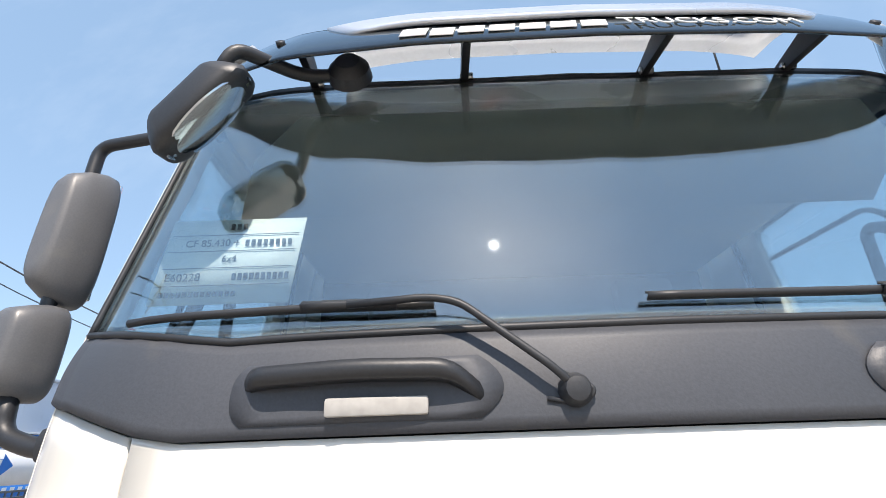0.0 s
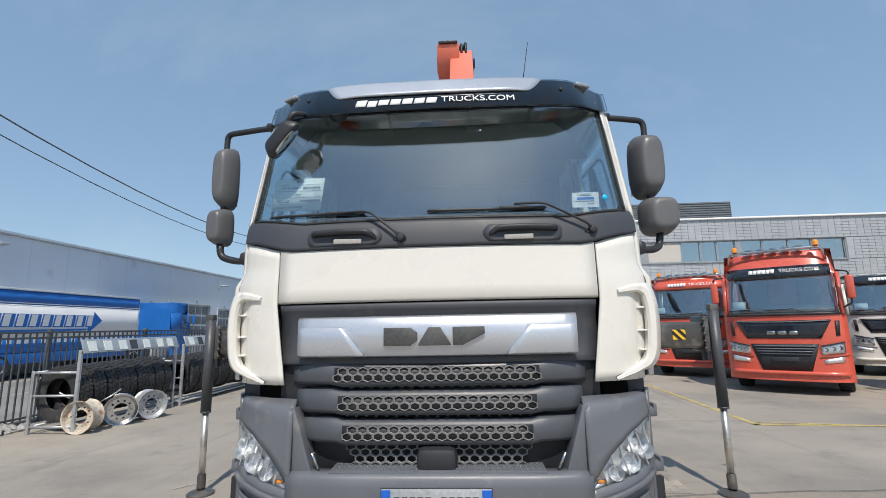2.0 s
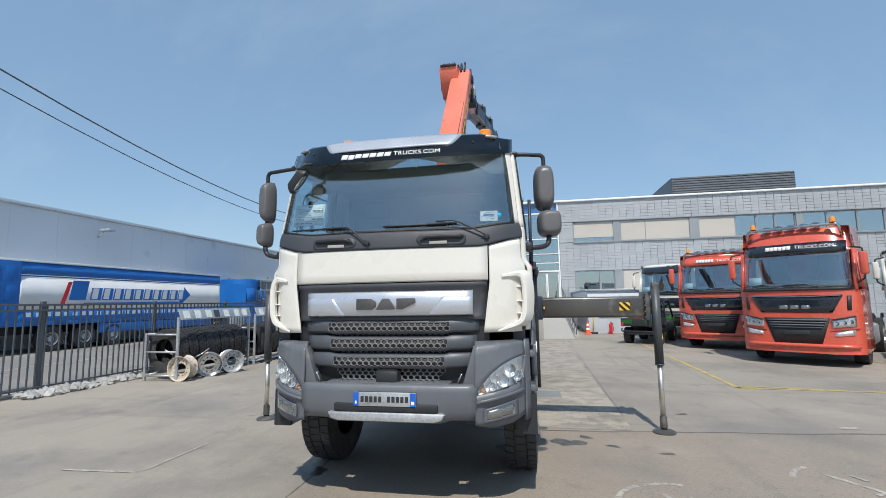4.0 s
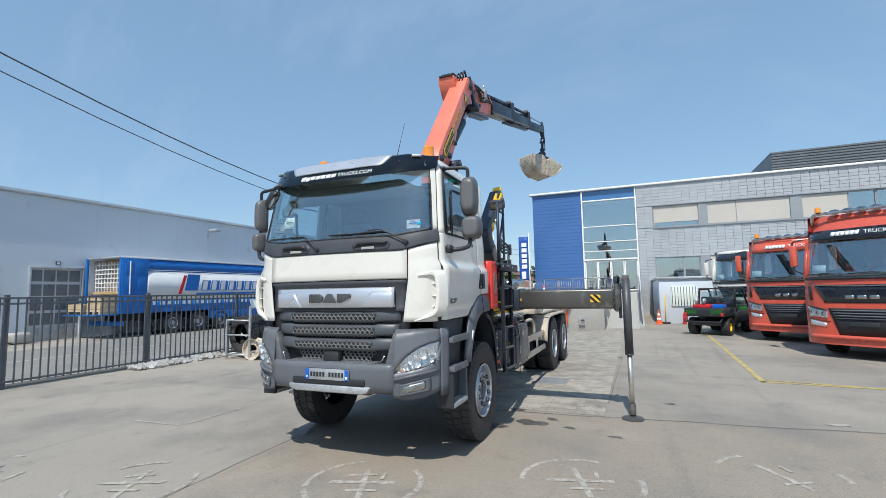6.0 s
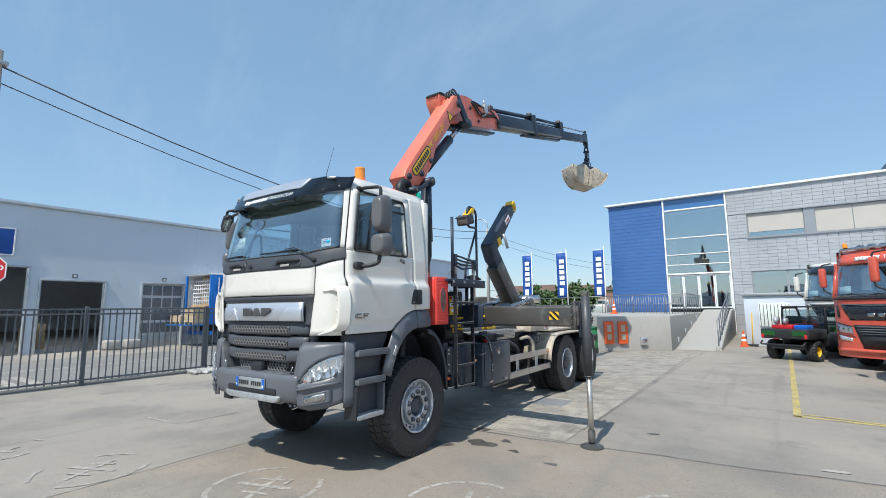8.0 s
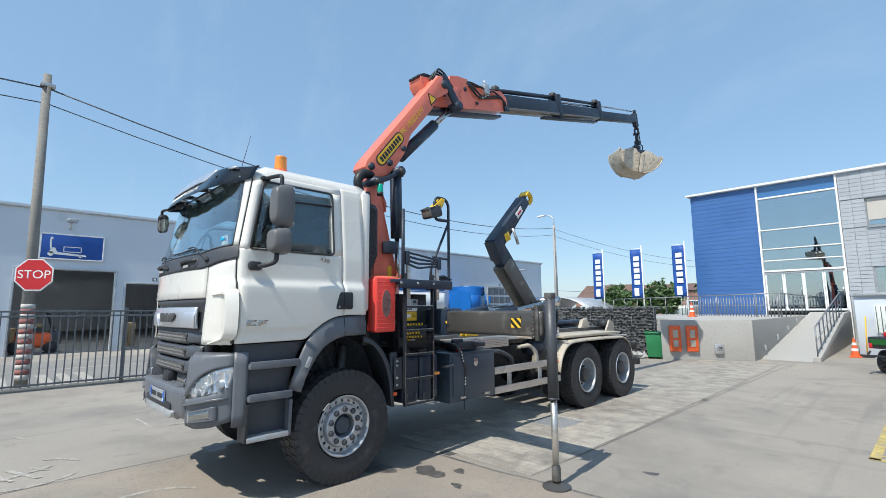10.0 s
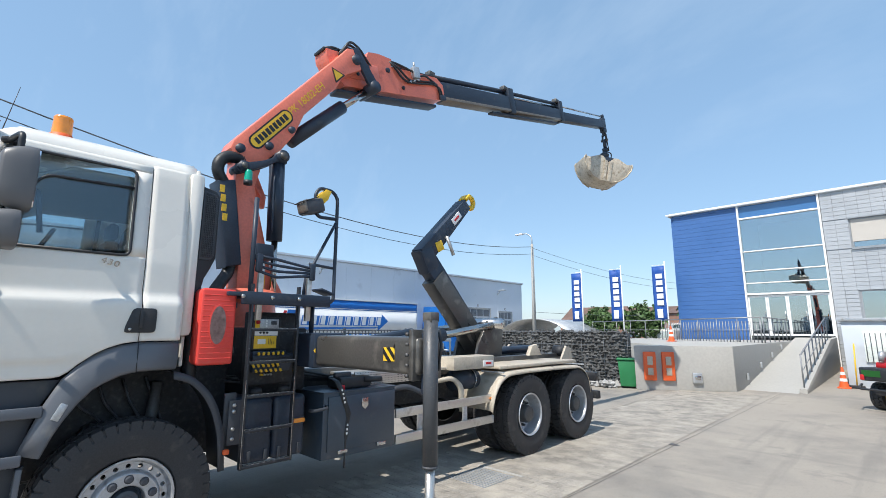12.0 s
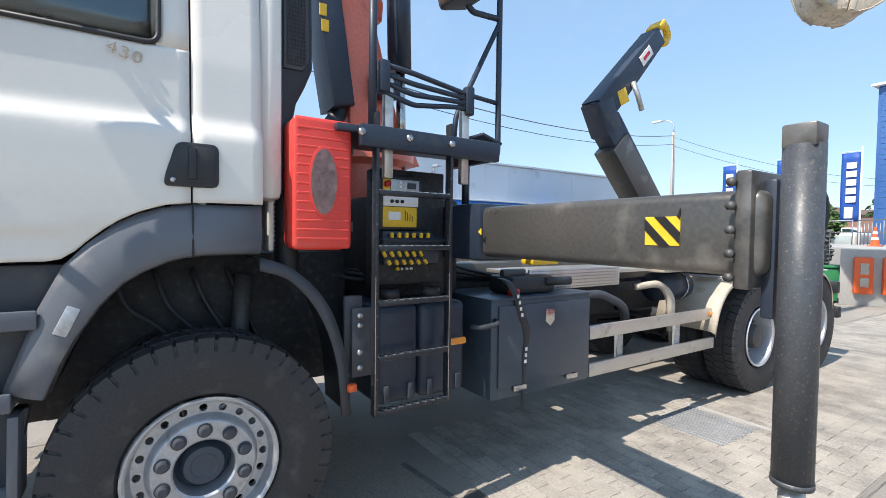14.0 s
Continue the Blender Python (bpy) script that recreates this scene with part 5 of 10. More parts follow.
for s in (1, -1):
    part("grille_side", prism(B(), [(s * 0.745, 1.345), (s * 0.745, 1.0), (s * 0.61, 1.0), (s * 0.715, 1.345)], "y", 0.062, 0.2, 0.012), GREY, truck)
    part("hook_pin", tube(B(), [(s * 0.60, 0.085, 1.13), (s * 0.62, 0.06, 1.13), (s * 0.585, 0.06, 1.06)], 0.008, 6), STEEL, truck)

# bumper
BUX = [0.0, 0.50, 0.72, 0.90, 1.02, 1.10, 1.15, 1.17]
BUD = [0.0, 0.002, 0.025, 0.085, 0.165, 0.265, 0.38, 0.52]


def bump_y(x, lean=0.0):
    return float(np.interp(abs(x), BUX, BUD)) + lean


def head_top(x):
    return float(np.interp(abs(x), [0.73, 0.78, 0.85, 0.95, 1.03, 1.105, 1.12], [0.985, 1.05, 1.13, 1.205, 1.243, 1.262, 1.262]))


def head_low(x):
    return float(np.interp(abs(x), [0.73, 0.80, 0.95, 1.05, 1.09, 1.12], [0.965, 0.975, 1.005, 1.035, 1.08, 1.24]))


def low_lip(x):
    return float(np.interp(abs(x), [0.725, 0.85, 1.0, 1.12], [0.738, 0.716, 0.738, 0.790]))


rows = []
for z, o in ((1.052, 0.09), (1.05, 0.02), (1.03, 0.0), (0.99, -0.004), (0.90, 0.0), (0.84, 0.01), (0.79, 0.03), (0.765, 0.06)):
    rows.append([Vector((x, bump_y(x, o), z - (0.025 if z < 0.85 and abs(x) < 0.5 else 0))) for x in span(-0.74, 0.74, 20)])
bumper = part("bumper", sheet(B(), rows, 0.02, False), GREY, truck, "dark grey ribbed plastic bumper")
part("step_plate", box(B(), (0, 0.13, 1.052), (1.05, 0.22, 0.012), 0.004), GREY, bumper)
bm = B()
for i in range(36):
    for j in range(4):
        rod(bm, (-0.49 + i * 0.028, 0.05 + j * 0.045, 1.056), (-0.49 + i * 0.028, 0.05 + j * 0.045, 1.064), 0.009, 0.006, 6)
tagged(part("studs", bm, GREY, bumper), "", "", "", "stuff")
part("bumper_opening", box(B(), (0, 0.004, 0.867), (0.87, 0.03, 0.066), 0.02), BLACK, bumper)
part("underrun_bar", prism(B(), [(-0.47, 0.832), (0.47, 0.832), (0.49, 0.82), (0.46, 0.775), (0.40, 0.758), (-0.40, 0.758), (-0.46, 0.775), (-0.49, 0.82)], "y", -0.010, 0.05, 0.016), GALV, bumper, "pale metal underrun bar")

plate = part("number_plate", box(B(), (0, -0.012, 0.935), (0.52, 0.01, 0.11), 0.004), GALV, truck, "silver number plate with blue ends")
for s in (1, -1):
    part("plate_band", box(B(), (s * 0.237, -0.019, 0.935), (0.044, 0.004, 0.106), 0.002, None, 1), PLATEBLUE, plate, "blue plate band")
part("plate_mark", box(box(B(), (-0.237, -0.022, 0.91), (0.014, 0.003, 0.022)), (0.237, -0.022, 0.91), (0.026, 0.003, 0.026)), WHITEFILM, plate)
for k in range(11):
    if k != 5:
        part("plate_bar", box(B(), (-0.185 + k * 0.037, -0.019, 0.935), (0.026, 0.004, 0.046), 0.003, None, 1), INK, plate)
part("plate_holder", box(B(), (0, -0.003, 0.935), (0.526, 0.012, 0.116), 0.004), BLACK, plate)

for s in (1, -1):
    # corner shell in two strips round the headlamp
    xs = span(0.725, 1.12, 14)
    lo, hi = [], []
    for z_k in range(7):
        lo.append([Vector((s * x, bump_y(x, 0.02 * (1 - z_k / 6)), low_lip(x) + (head_low(x) - low_lip(x)) * z_k / 6)) for x in xs])
    for z_k in range(7):
        hi.append([Vector((s * x, bump_y(x, 0.03 * z_k / 6 + (0.05 if z_k == 6 else 0)), head_top(x) + (1.385 - head_top(x)) * z_k / 6)) for x in xs])
    cs = part("corner_shell", sheet(B(), lo, 0.02, s > 0), GREY, truck, "dark grey bumper corner")
    part("corner_shell_top", sheet(B(), hi, 0.02, s > 0), GREY, cs)
    rows = [[Vector((s * float(np.interp(y, [0.31, 0.38, 0.5], [1.12, 1.15, 1.165])), y, z)) for y in span(0.305, 0.42, 5)] for z in span(0.735, 1.385, 6)]
    part("corner_side", sheet(B(), rows, 0.02, s > 0), GREY, cs)
    part("corner_under", prism(B(), [(s * x, bump_y(x) + 0.03) for x in span(0.74, 1.11, 8)] + [(s * 1.11, 0.42), (s * 0.74, 0.42)], "z", 0.795, 0.812), BLACK, cs)
    rows = [[Vector((s * x, bump_y(x) - 0.018 - (0.012 if x > 0.8 else 0), z)) for x in span(0.74, 1.115, 10)] for z in (0.905, 0.912, 0.918, 0.925)]
    rows = [[q + Vector((0, 0, 0.075 * ease(q.x, 0.74, 1.11))) for q in row] for row in rows]
    part("rib", sheet(B(), rows, 0.03, s > 0), GREY, cs)
    # headlamp
    rows = []
    for k in range(7):
        rows.append([Vector((s * x, bump_y(x, 0.030 + 0.025 * math.sin(math.pi * k / 6)), head_low(x) + (head_top(x) - head_low(x)) * k / 6)) for x in xs])
    hl = part("headlamp", sheet(B(), rows, 0.006, s < 0), LAMPSILVER, truck, "clear-lens headlamp")
    for cx, cz, r in ((0.99, 1.15, 0.055), (0.94, 1.07, 0.05), (1.05, 1.10, 0.04), (0.86, 1.03, 0.035)):
        cy = bump_y(cx, 0.035)
        part("reflector", lathe(B(), [(-0.03, r), (0.0, r * 0.9), (0.03, r * 0.5), (0.035, r * .3), (0.01, r * .28), (0.005, 0)], (s * cx, cy, cz), (0.0, 1, 0), 18), LAMPSILVER, hl)
    for k in range(6):
        a = 0.80 + k * 0.055
        part("divider", box(B(), (s * a, bump_y(a, 0.03), (head_low(a) + head_top(a)) / 2), (0.006, 0.03, 0.85 * (head_top(a) - head_low(a))), 0.002, Matrix.Rotation(s * -0.3, 4, "Y"), 1), LAMPSILVER, hl)
    part("indicator", box(B(), (s * 0.79, bump_y(0.79, 0.04), 0.993), (0.05, 0.02, 0.016), 0.005), AMBER, hl, "orange indicator")
    part("lens", sheet(B(), [[Vector((s * x, bump_y(x, 0.004 - 0.008 * math.sin(math.pi * k / 6)), head_low(x) + (head_top(x) - head_low(x)) * k / 6)) for x in xs] for k in range(7)], 0.004, s > 0), LENS, hl).visible_shadow = False
    # fog lamp
    def fog(x, t, out):
        return Vector((s * x, bump_y(x) - out, 0.780 + 0.037 * (x - 0.81) / 0.21 + t * (0.069 + 0.012 * (x - 0.81) / 0.21)))
    fg = part("fog_lamp", sheet(B(), [[fog(x, t, 0.004 if 0 < t < 1 else 0.010) for x in span(0.79, 1.055, 8)] for t in (-0.22, -0.12, 0.5, 1.12, 1.22)], 0.008, s > 0), GREY, truck, "small fog lamp in the bumper")
    part("reflector", sheet(B(), [[fog(x, t, 0.007 + 0.006 * math.sin(math.pi * t) + 0.003 * (i % 2)) for i, x in enumerate(span(0.82, 1.015, 14))] for t in (0.0, 0.3, 0.7, 1.0)], 0.004, s > 0), CHROME, fg)
    part("lens", sheet(B(), [[fog(x, t, 0.017) for x in span(0.81, 1.025, 8)] for t in (-0.05, 0.5, 1.05)], 0.003, s > 0), LENS, fg).visible_shadow = False

# steps and wheel arch, both sides
for s in (1, -1):
    part("step_housing", prism(B(), [(0.33, 1.455), (0.985, 1.455), (0.90, 1.30), (0.85, 1.14), (0.81, 0.93), (0.33, 0.93)], "x", s * 1.02, s * 1.115, 0.012), COWL, truck)
    for z, y0, y1, x1 in ((1.250, 0.42, 0.90, 1.19), (0.965, 0.42, 0.83, 1.20)):
        st = part("step", box(B(), (s * (x1 - 0.07), (y0 + y1) / 2, z), (0.16, y1 - y0, 0.055), 0.016), GREY, truck, "dark grey cab step with ribbed tread")
        part("lip", box(B(), (s * (x1 + 0.003), (y0 + y1) / 2, z + 0.010), (0.022, y1 - y0, 0.070), 0.009), GREY, st)
        bm = B()
        for k in range(9):
            box(bm, (s * (x1 - 0.06), y0 + 0.05 + k * (y1 - y0 - 0.1) / 8, z + 0.029), (0.11, 0.020, 0.008), 0.002, None, 1)
        part("tread", bm, COWL, st)
    low = part("lower_step", prism(B(), [(0.40, 0.92), (0.86, 0.92), (0.84, 0.80), (0.80, 0.60), (0.42, 0.60), (0.41, 0.70)], "x", s * 1.05, s * 1.10, 0.008), COWL, truck, "hanging lower cab step")
    part("tread", box(B(), (s * 1.12, 0.61, 0.615), (0.17, 0.40, 0.05), 0.012), GALV, low, "worn metal step tread")
    for y in (0.415, 0.825):
        part("side_plate", prism(B(), [(y - 0.012, 0.92), (y + 0.02, 0.92), (y + 0.012, 0.595), (y - 0.02, 0.595)], "x", s * 1.03, s * (1.20 if y < 0.5 else 1.19), 0.005), BLACK if y < 0.5 else GREY, low)
    up = [(0.80, 1.01), (0.845, 1.14), (0.90, 1.30), (0.97, 1.45), (1.04, 1.530), (1.12, 1.602), (1.20, 1.648), (1.29, 1.680), (1.41, 1.695), (1.665, 1.698)]
    dn = [(0.92, 0.97), (0.965, 1.09), (1.01, 1.18), (1.08, 1.29), (1.155, 1.375), (1.225, 1.42), (1.31, 1.458), (1.37, 1.472), (1.43, 1.48), (1.655, 1.485)]
    rows = [[Vector((s * (1.178 + 0.040 * math.sin(2.2 * t) - (0.025 if t == 1 else 0)), a[0] + (b[0] - a[0]) * t, a[1] + (b[1] - a[1]) * t)) for a, b in zip(up, dn)] for t in (0, 0.15, 0.35, 0.6, 0.85, 0.95, 1.0)]
    fen = part("fender", sheet(B(), rows, 0.03, s > 0), GREY, truck, "dark grey wheel-arch fender")
    rows = [[Vector((s * x, b[0] + 0.01, b[1] + 0.012)) for b in dn] for x in (0.72, 0.95, 1.17)]
    part("liner", sheet(B(), rows, 0.01), BLACK, fen)
    part("fender_seam", rod(B(), (s * 1.200, 1.392, 1.695), (s * 1.222, 1.392, 1.475), 0.004, None, 5), BLACK, fen)
    part("marker", box(B(), (s * 1.216, 0.985, 1.25), (0.014, 0.045, 0.11), 0.006, Matrix.Rotation(-0.42, 4, "X")), GALV, fen, "small clear side marker")
    arc = round_path([Vector((0, a, b)) for a, b in ((1.66, 1.47), (1.79, 1.43), (1.92, 1.32), (2.01, 1.18), (2.08, 0.95), (2.10, 0.66))], 0.1, 3)
    inn = round_path([Vector((0, a, b)) for a, b in ((1.66, 1.41), (1.78, 1.375), (1.89, 1.265), (1.97, 1.12), (2.025, 0.94), (2.05, 0.66))], 0.1, 3)
    rows = [[Vector((s * x, p.y, p.z)) for p in q] for x, q in ((0.80, arc), (1.12, arc), (1.165, arc), (1.178, inn))]
    part("mudguard", sheet(B(), rows, 0.012, False, (s * 0.9, 1.46, 0.6)), COWL, truck, "black rear mudguard of the front wheel")
    part("arch_dark", box(B(), (s * 0.66, 1.5, 1.1), (0.06, 1.5, 0.75), 0.02), UNDER, truck)

    part("damper", rod(B(), (s * 0.74, 1.62, 0.72), (s * 0.76, 1.66, 1.36), 0.045, None, 12), CASTGREY, truck)
    part("brake_chamber", lathe(B(), [(0, 0.04), (0.02, 0.085), (0.10, 0.085), (0.13, 0.05)], (s * 0.76, 1.30, 0.98), (0, -1, 0.3), 16), CASTGREY, truck)
    for k in range(4):
        part("pipe", tube(B(), [(s * 0.72, 1.10 + 0.16 * k, 1.40), (s * 0.75, 1.14 + 0.17 * k, 1.22), (s * 0.73, 1.28 + 0.15 * k, 1.12 - 0.03 * k), (s * 0.70, 1.42 + 0.12 * k, 0.92)], 0.011, 6, 0.08), COWL, truck)
    part("bracket_plate", box(B(), (s * 1.14, 2.17, 1.02), (0.012, 0.12, 0.36), 0.004), COWL, truck)
    for dz in (-0.13, -0.05, 0.09, 0.14):
        part("bolt", rod(B(), (s * 1.145, 2.15, 1.02 + dz), (s * 1.158, 2.15, 1.02 + dz), 0.016, None, 6), STEEL, truck)

# sun visor over the windscreen
VB = [0.0, 0.40, 0.70, 0.85, 1.0, 1.07, 1.2]
VBY = softened(VB, [0.066, 0.076, 0.110, 0.175, 0.345, 0.42, 0.50], 0.12)
VBZ = softened(VB, [2.932, 2.934, 2.941, 2.958, 3.002, 3.035, 3.09], 0.12)


def vis(x, t, out=0.0):
    """The visor's surface: x across, t from its lower edge up."""
    a = abs(x)
    yb, zb = float(np.interp(a, *VBY)), float(np.interp(a, *VBZ))
    end = ease(a, 0.8, 1.07)
    dy, dz = 0.125 - 0.065 * end, 0.225 - 0.085 * end
    return Vector((x, yb + dy * t - 0.90 * out, zb + dz * t ** 0.82 + 0.42 * out))


VISOR = mat("smoked_black_visor", (0.016, 0.021, 0.032), 0.14, 0, 0.05, 60, 3, 0, 0.6)
SMOKED = glass("smoked_acrylic", (0.085, 0.095, 0.12), 0.055)
visor = part("sun_visor", sheet(B(), [[vis(x, t) for x in span(-1.065, 1.065, 48)] for t in (0, 0.03, 0.1, 0.25, 0.45, 0.7, 0.9, 1.0)], 0.005), SMOKED, truck, "glossy black sun visor over the windscreen")
rows = [[vis(x * (0.84 + 0.16 * ((t - 0.43) / 0.57) ** 0.6), t, 0.004 if t < 0.45 else 0.016 * (1 - 0.7 * abs(x / 0.64) ** 8)) for x in span(-0.64, 0.64, 28)] for t in (0.43, 0.45, 0.5, 0.6, 0.75, 0.9, 1.0)]
rows += [[Vector((p.x * k, p.y + dy, p.z + dz)) for p in rows[6]] for k, dy, dz in ((0.99, 0.05, 0.022), (0.97, 0.11, 0.036), (0.95, 0.18, 0.040))]
part("visor_cap", sheet(B(), rows, 0.012), SILVER, visor, "silver cap on the visor")
for x in (-0.93, -0.68, -0.28, 0.20, 0.58, 0.95):
    q, h = vis(x, 0.25), vis(x, 0.6)
    yb = screen(min(max(x, -0.9), 0.9), 3.04).y
    part("bracket", prism(B(), [(q.y + 0.006, q.z), (h.y + 0.006, h.z), (yb + 0.04, 3.062), (yb - 0.005, 3.036)], "x", x - 0.010, x + 0.010, 0.002), BLACK, visor)
    part("bolt", rod(B(), (x - 0.012, yb - 0.012, 3.046), (x + 0.022, yb - 0.012, 3.046), 0.011, None, 6), STEEL, visor)
for s in (1, -1):
    q = vis(s * 0.885, 0.85)
    lp = part("marker_lamp", box(B(), q + Vector((0, -0.008, 0.004)), (0.105, 0.042, 0.024), 0.010, Matrix.Rotation(s * 0.45, 4, "Z")), GALV, visor, "clear marker lamp")
    part("lens", box(B(), q + Vector((0, -0.026, 0.004)), (0.085, 0.016, 0.018), 0.006, Matrix.Rotation(s * 0.45, 4, "Z")), LENS, lp)
    part("bolt", rod(B(), vis(s * 0.74, 0.5, 0.008), vis(s * 0.74, 0.5, -0.004), 0.012, None, 8), BLACK, visor)


def film_shape(x0, x1, t0, t1):
    """A white film shape stuck to the visor."""
    part("film_shape", sheet(B(), [[vis(x, t, 0.0035) for x in span(x0 + k, x1 + k, 3)] for t, k in ((t0, 0), ((t0 + t1) / 2, 0.004), (t1, 0.008))], 0.0015), WHITEFILM, visor, "white film shape")


film_shape(-0.435, -0.375, 0.10, 0.30)
film_shape(-0.368, -0.315, 0.08, 0.27)
for k in range(5):
    film_shape(-0.305 + k * 0.068, -0.247 + k * 0.068, 0.115, 0.29)
text_mesh("TRUCKS.COM", 0.066, Matrix.Translation(vis(0.260, 0.19, 0.0035)) @ pose(0, 0, 0, 62, 0, 2.5), WHITEFILM, visor, "lettering", 0.001, "CENTER", 1.0)

# mirrors
def mirror_case(cx, cy, cz, w, d, h, s, yaw):
    """A mirror housing: a flat rounded front face and a broader back rim."""
    bm = B()
    rows = []
    for y, k in ((-0.50, 0.0), (-0.50, 0.50), (-0.485, 0.66), (-0.40, 0.78), (-0.10, 0.92), (0.22, 1.0), (0.44, 1.0), (0.50, 0.95), (0.46, 0.86)):
        row = []
        for i in range(41):
            a = 2 * math.pi * i / 40
            ca, sa = math.cos(a), math.sin(a)
            e = 0.62 if k > 0 else 1.0
            px, pz = math.copysign(abs(ca) ** e, ca) * k * w / 2, math.copysign(abs(sa) ** e, sa) * (0.10 + 0.90 * k) * h / 2 * (k > 0)
            p = Matrix.Rotation(s * yaw, 3, "Z") @ Vector((px + s * 0.10 * w * (1 - k), y * d, pz))
            row.append(p + Vector((cx, cy, cz + 0.04 * s * px)))
        rows.append(row)
    return sheet(bm, rows)


for s in (1, -1):
    cx, cy = (1.340, 0.585) if s > 0 else (-1.408, 0.52)
    yaw = 0.10 if s > 0 else 0.30
    mw, ww = (0.185, 0.215) if s > 0 else (0.122, 0.128)
    m1 = part("mirror", mirror_case(cx, cy, 2.735, mw, 0.18 if s > 0 else 0.135, 0.425, s, yaw), MIRRORCASE, truck, "grey exterior mirror housing")
    off = Matrix.Rotation(s * yaw, 3, "Z") @ Vector((0, 0.088 if s > 0 else 0.066, 0))
    part("mirror_glass", box(B(), (cx + off.x, cy + off.y, 2.735), (mw - 0.03, 0.010, 0.375), 0.03, Matrix.Rotation(s * yaw, 4, "Z")), MIRROR, m1)
    wx, wy = (cx + 0.035 if s > 0 else -1.408), cy - 0.035
    m2 = part("wide_mirror", mirror_case(wx, wy, 2.395, ww, 0.16 if s > 0 else 0.125, 0.245, s, yaw), MIRRORCASE, truck, "grey wide-angle mirror housing")
    off = Matrix.Rotation(s * yaw, 3, "Z") @ Vector((0, 0.078 if s > 0 else 0.060, 0))
    part("mirror_glass", box(B(), (wx + off.x, wy + off.y, 2.395), (ww - 0.05, 0.010, 0.18), 0.03, Matrix.Rotation(s * yaw, 4, "Z")), MIRROR, m2)
    part("mirror_arm", tube(B(), [(s * 1.02, cy - 0.06, 3.04), (s * 1.14, cy - 0.04, 3.045), (cx, cy, 3.035), (cx, cy, 2.93), (cx, cy, 2.50), (cx, cy, 2.46)], 0.019, 10, 0.045), BLACK, truck)
    part("mirror_arm", tube(B(), [(wx - s * 0.01, wy, 2.29), (wx - s * 0.02, wy, 2.20), (s * 1.28, 0.47, 2.165), (s * 1.165, 0.44, 2.165)], 0.022, 10, 0.07), BLACK, truck)
    part("arm_mount", box(B(), (s * 1.180, 0.43, 2.170), (0.07, 0.13, 0.085), 0.03), BLACK, truck)
    part("arm_mount", box(B(), (s * 1.06, cy - 0.05, 3.045), (0.10, 0.09, 0.045), 0.02), BLACK, truck)
nrm = Vector((0.74, 0.16, -0.66)).normalized()
ax = Vector((0.66, -0.16, 0.68))
ax = (ax - nrm * ax.dot(nrm)).normalized()
ay = (-nrm).cross(ax)
turn = Matrix((ax, ay, -nrm)).transposed().to_4x4()
fc = Vector((-0.845, 0.125, 2.800))
bm = box(B(), (0, 0, 0.03), (0.275, 0.140, 0.095), 0.036, None, 4)
for v in bm.verts:
    f = max(0.0, v.co.z / 0.075)
    v.co.x, v.co.y = v.co.x * (1 - 0.28 * f) * (1 - 0.16 * (v.co.y / 0.08) ** 2), v.co.y * (1 - 0.34 * f) * (1 - 0.22 * (v.co.x / 0.122) ** 2)
bmesh.ops.transform(bm, matrix=Matrix.Translation(fc) @ turn, verts=bm.verts)
fm = part("front_mirror", bm, BLACK, truck, "black close-range front mirror")
bm = lathe(B(), [(-0.010, 0.0), (-0.008, 0.05), (-0.003, 0.09), (0.0, 0.102), (0.004, 0.104)], (0, 0, 0), (0, 0, 1), 32)
for v in bm.verts:
    v.co.x, v.co.y = v.co.x * 1.16, v.co.y * 0.56
    v.co.z -= 0.0135
bmesh.ops.transform(bm, matrix=Matrix.Translation(fc) @ turn, verts=bm.verts)
part("mirror_glass", bm, mat("smoky_mirror_glass", (0.55, 0.57, 0.60), 0.03, 1.0, 0.0), fm)
part("arm", tube(B(), [fc - nrm * 0.05 + ax * 0.08, fc - nrm * 0.07 + ax * 0.15, (-0.68, 0.21, 2.985), (-0.58, 0.225, 3.0)], 0.016, 8, 0.05), BLACK, fm)
part("arm_foot", lathe(B(), [(0.0, 0.055), (0.03, 0.05), (0.05, 0.03), (0.055, 0)], (-0.57, 0.235, 3.0), (0, -1, 0.15), 20), BLACK, fm)

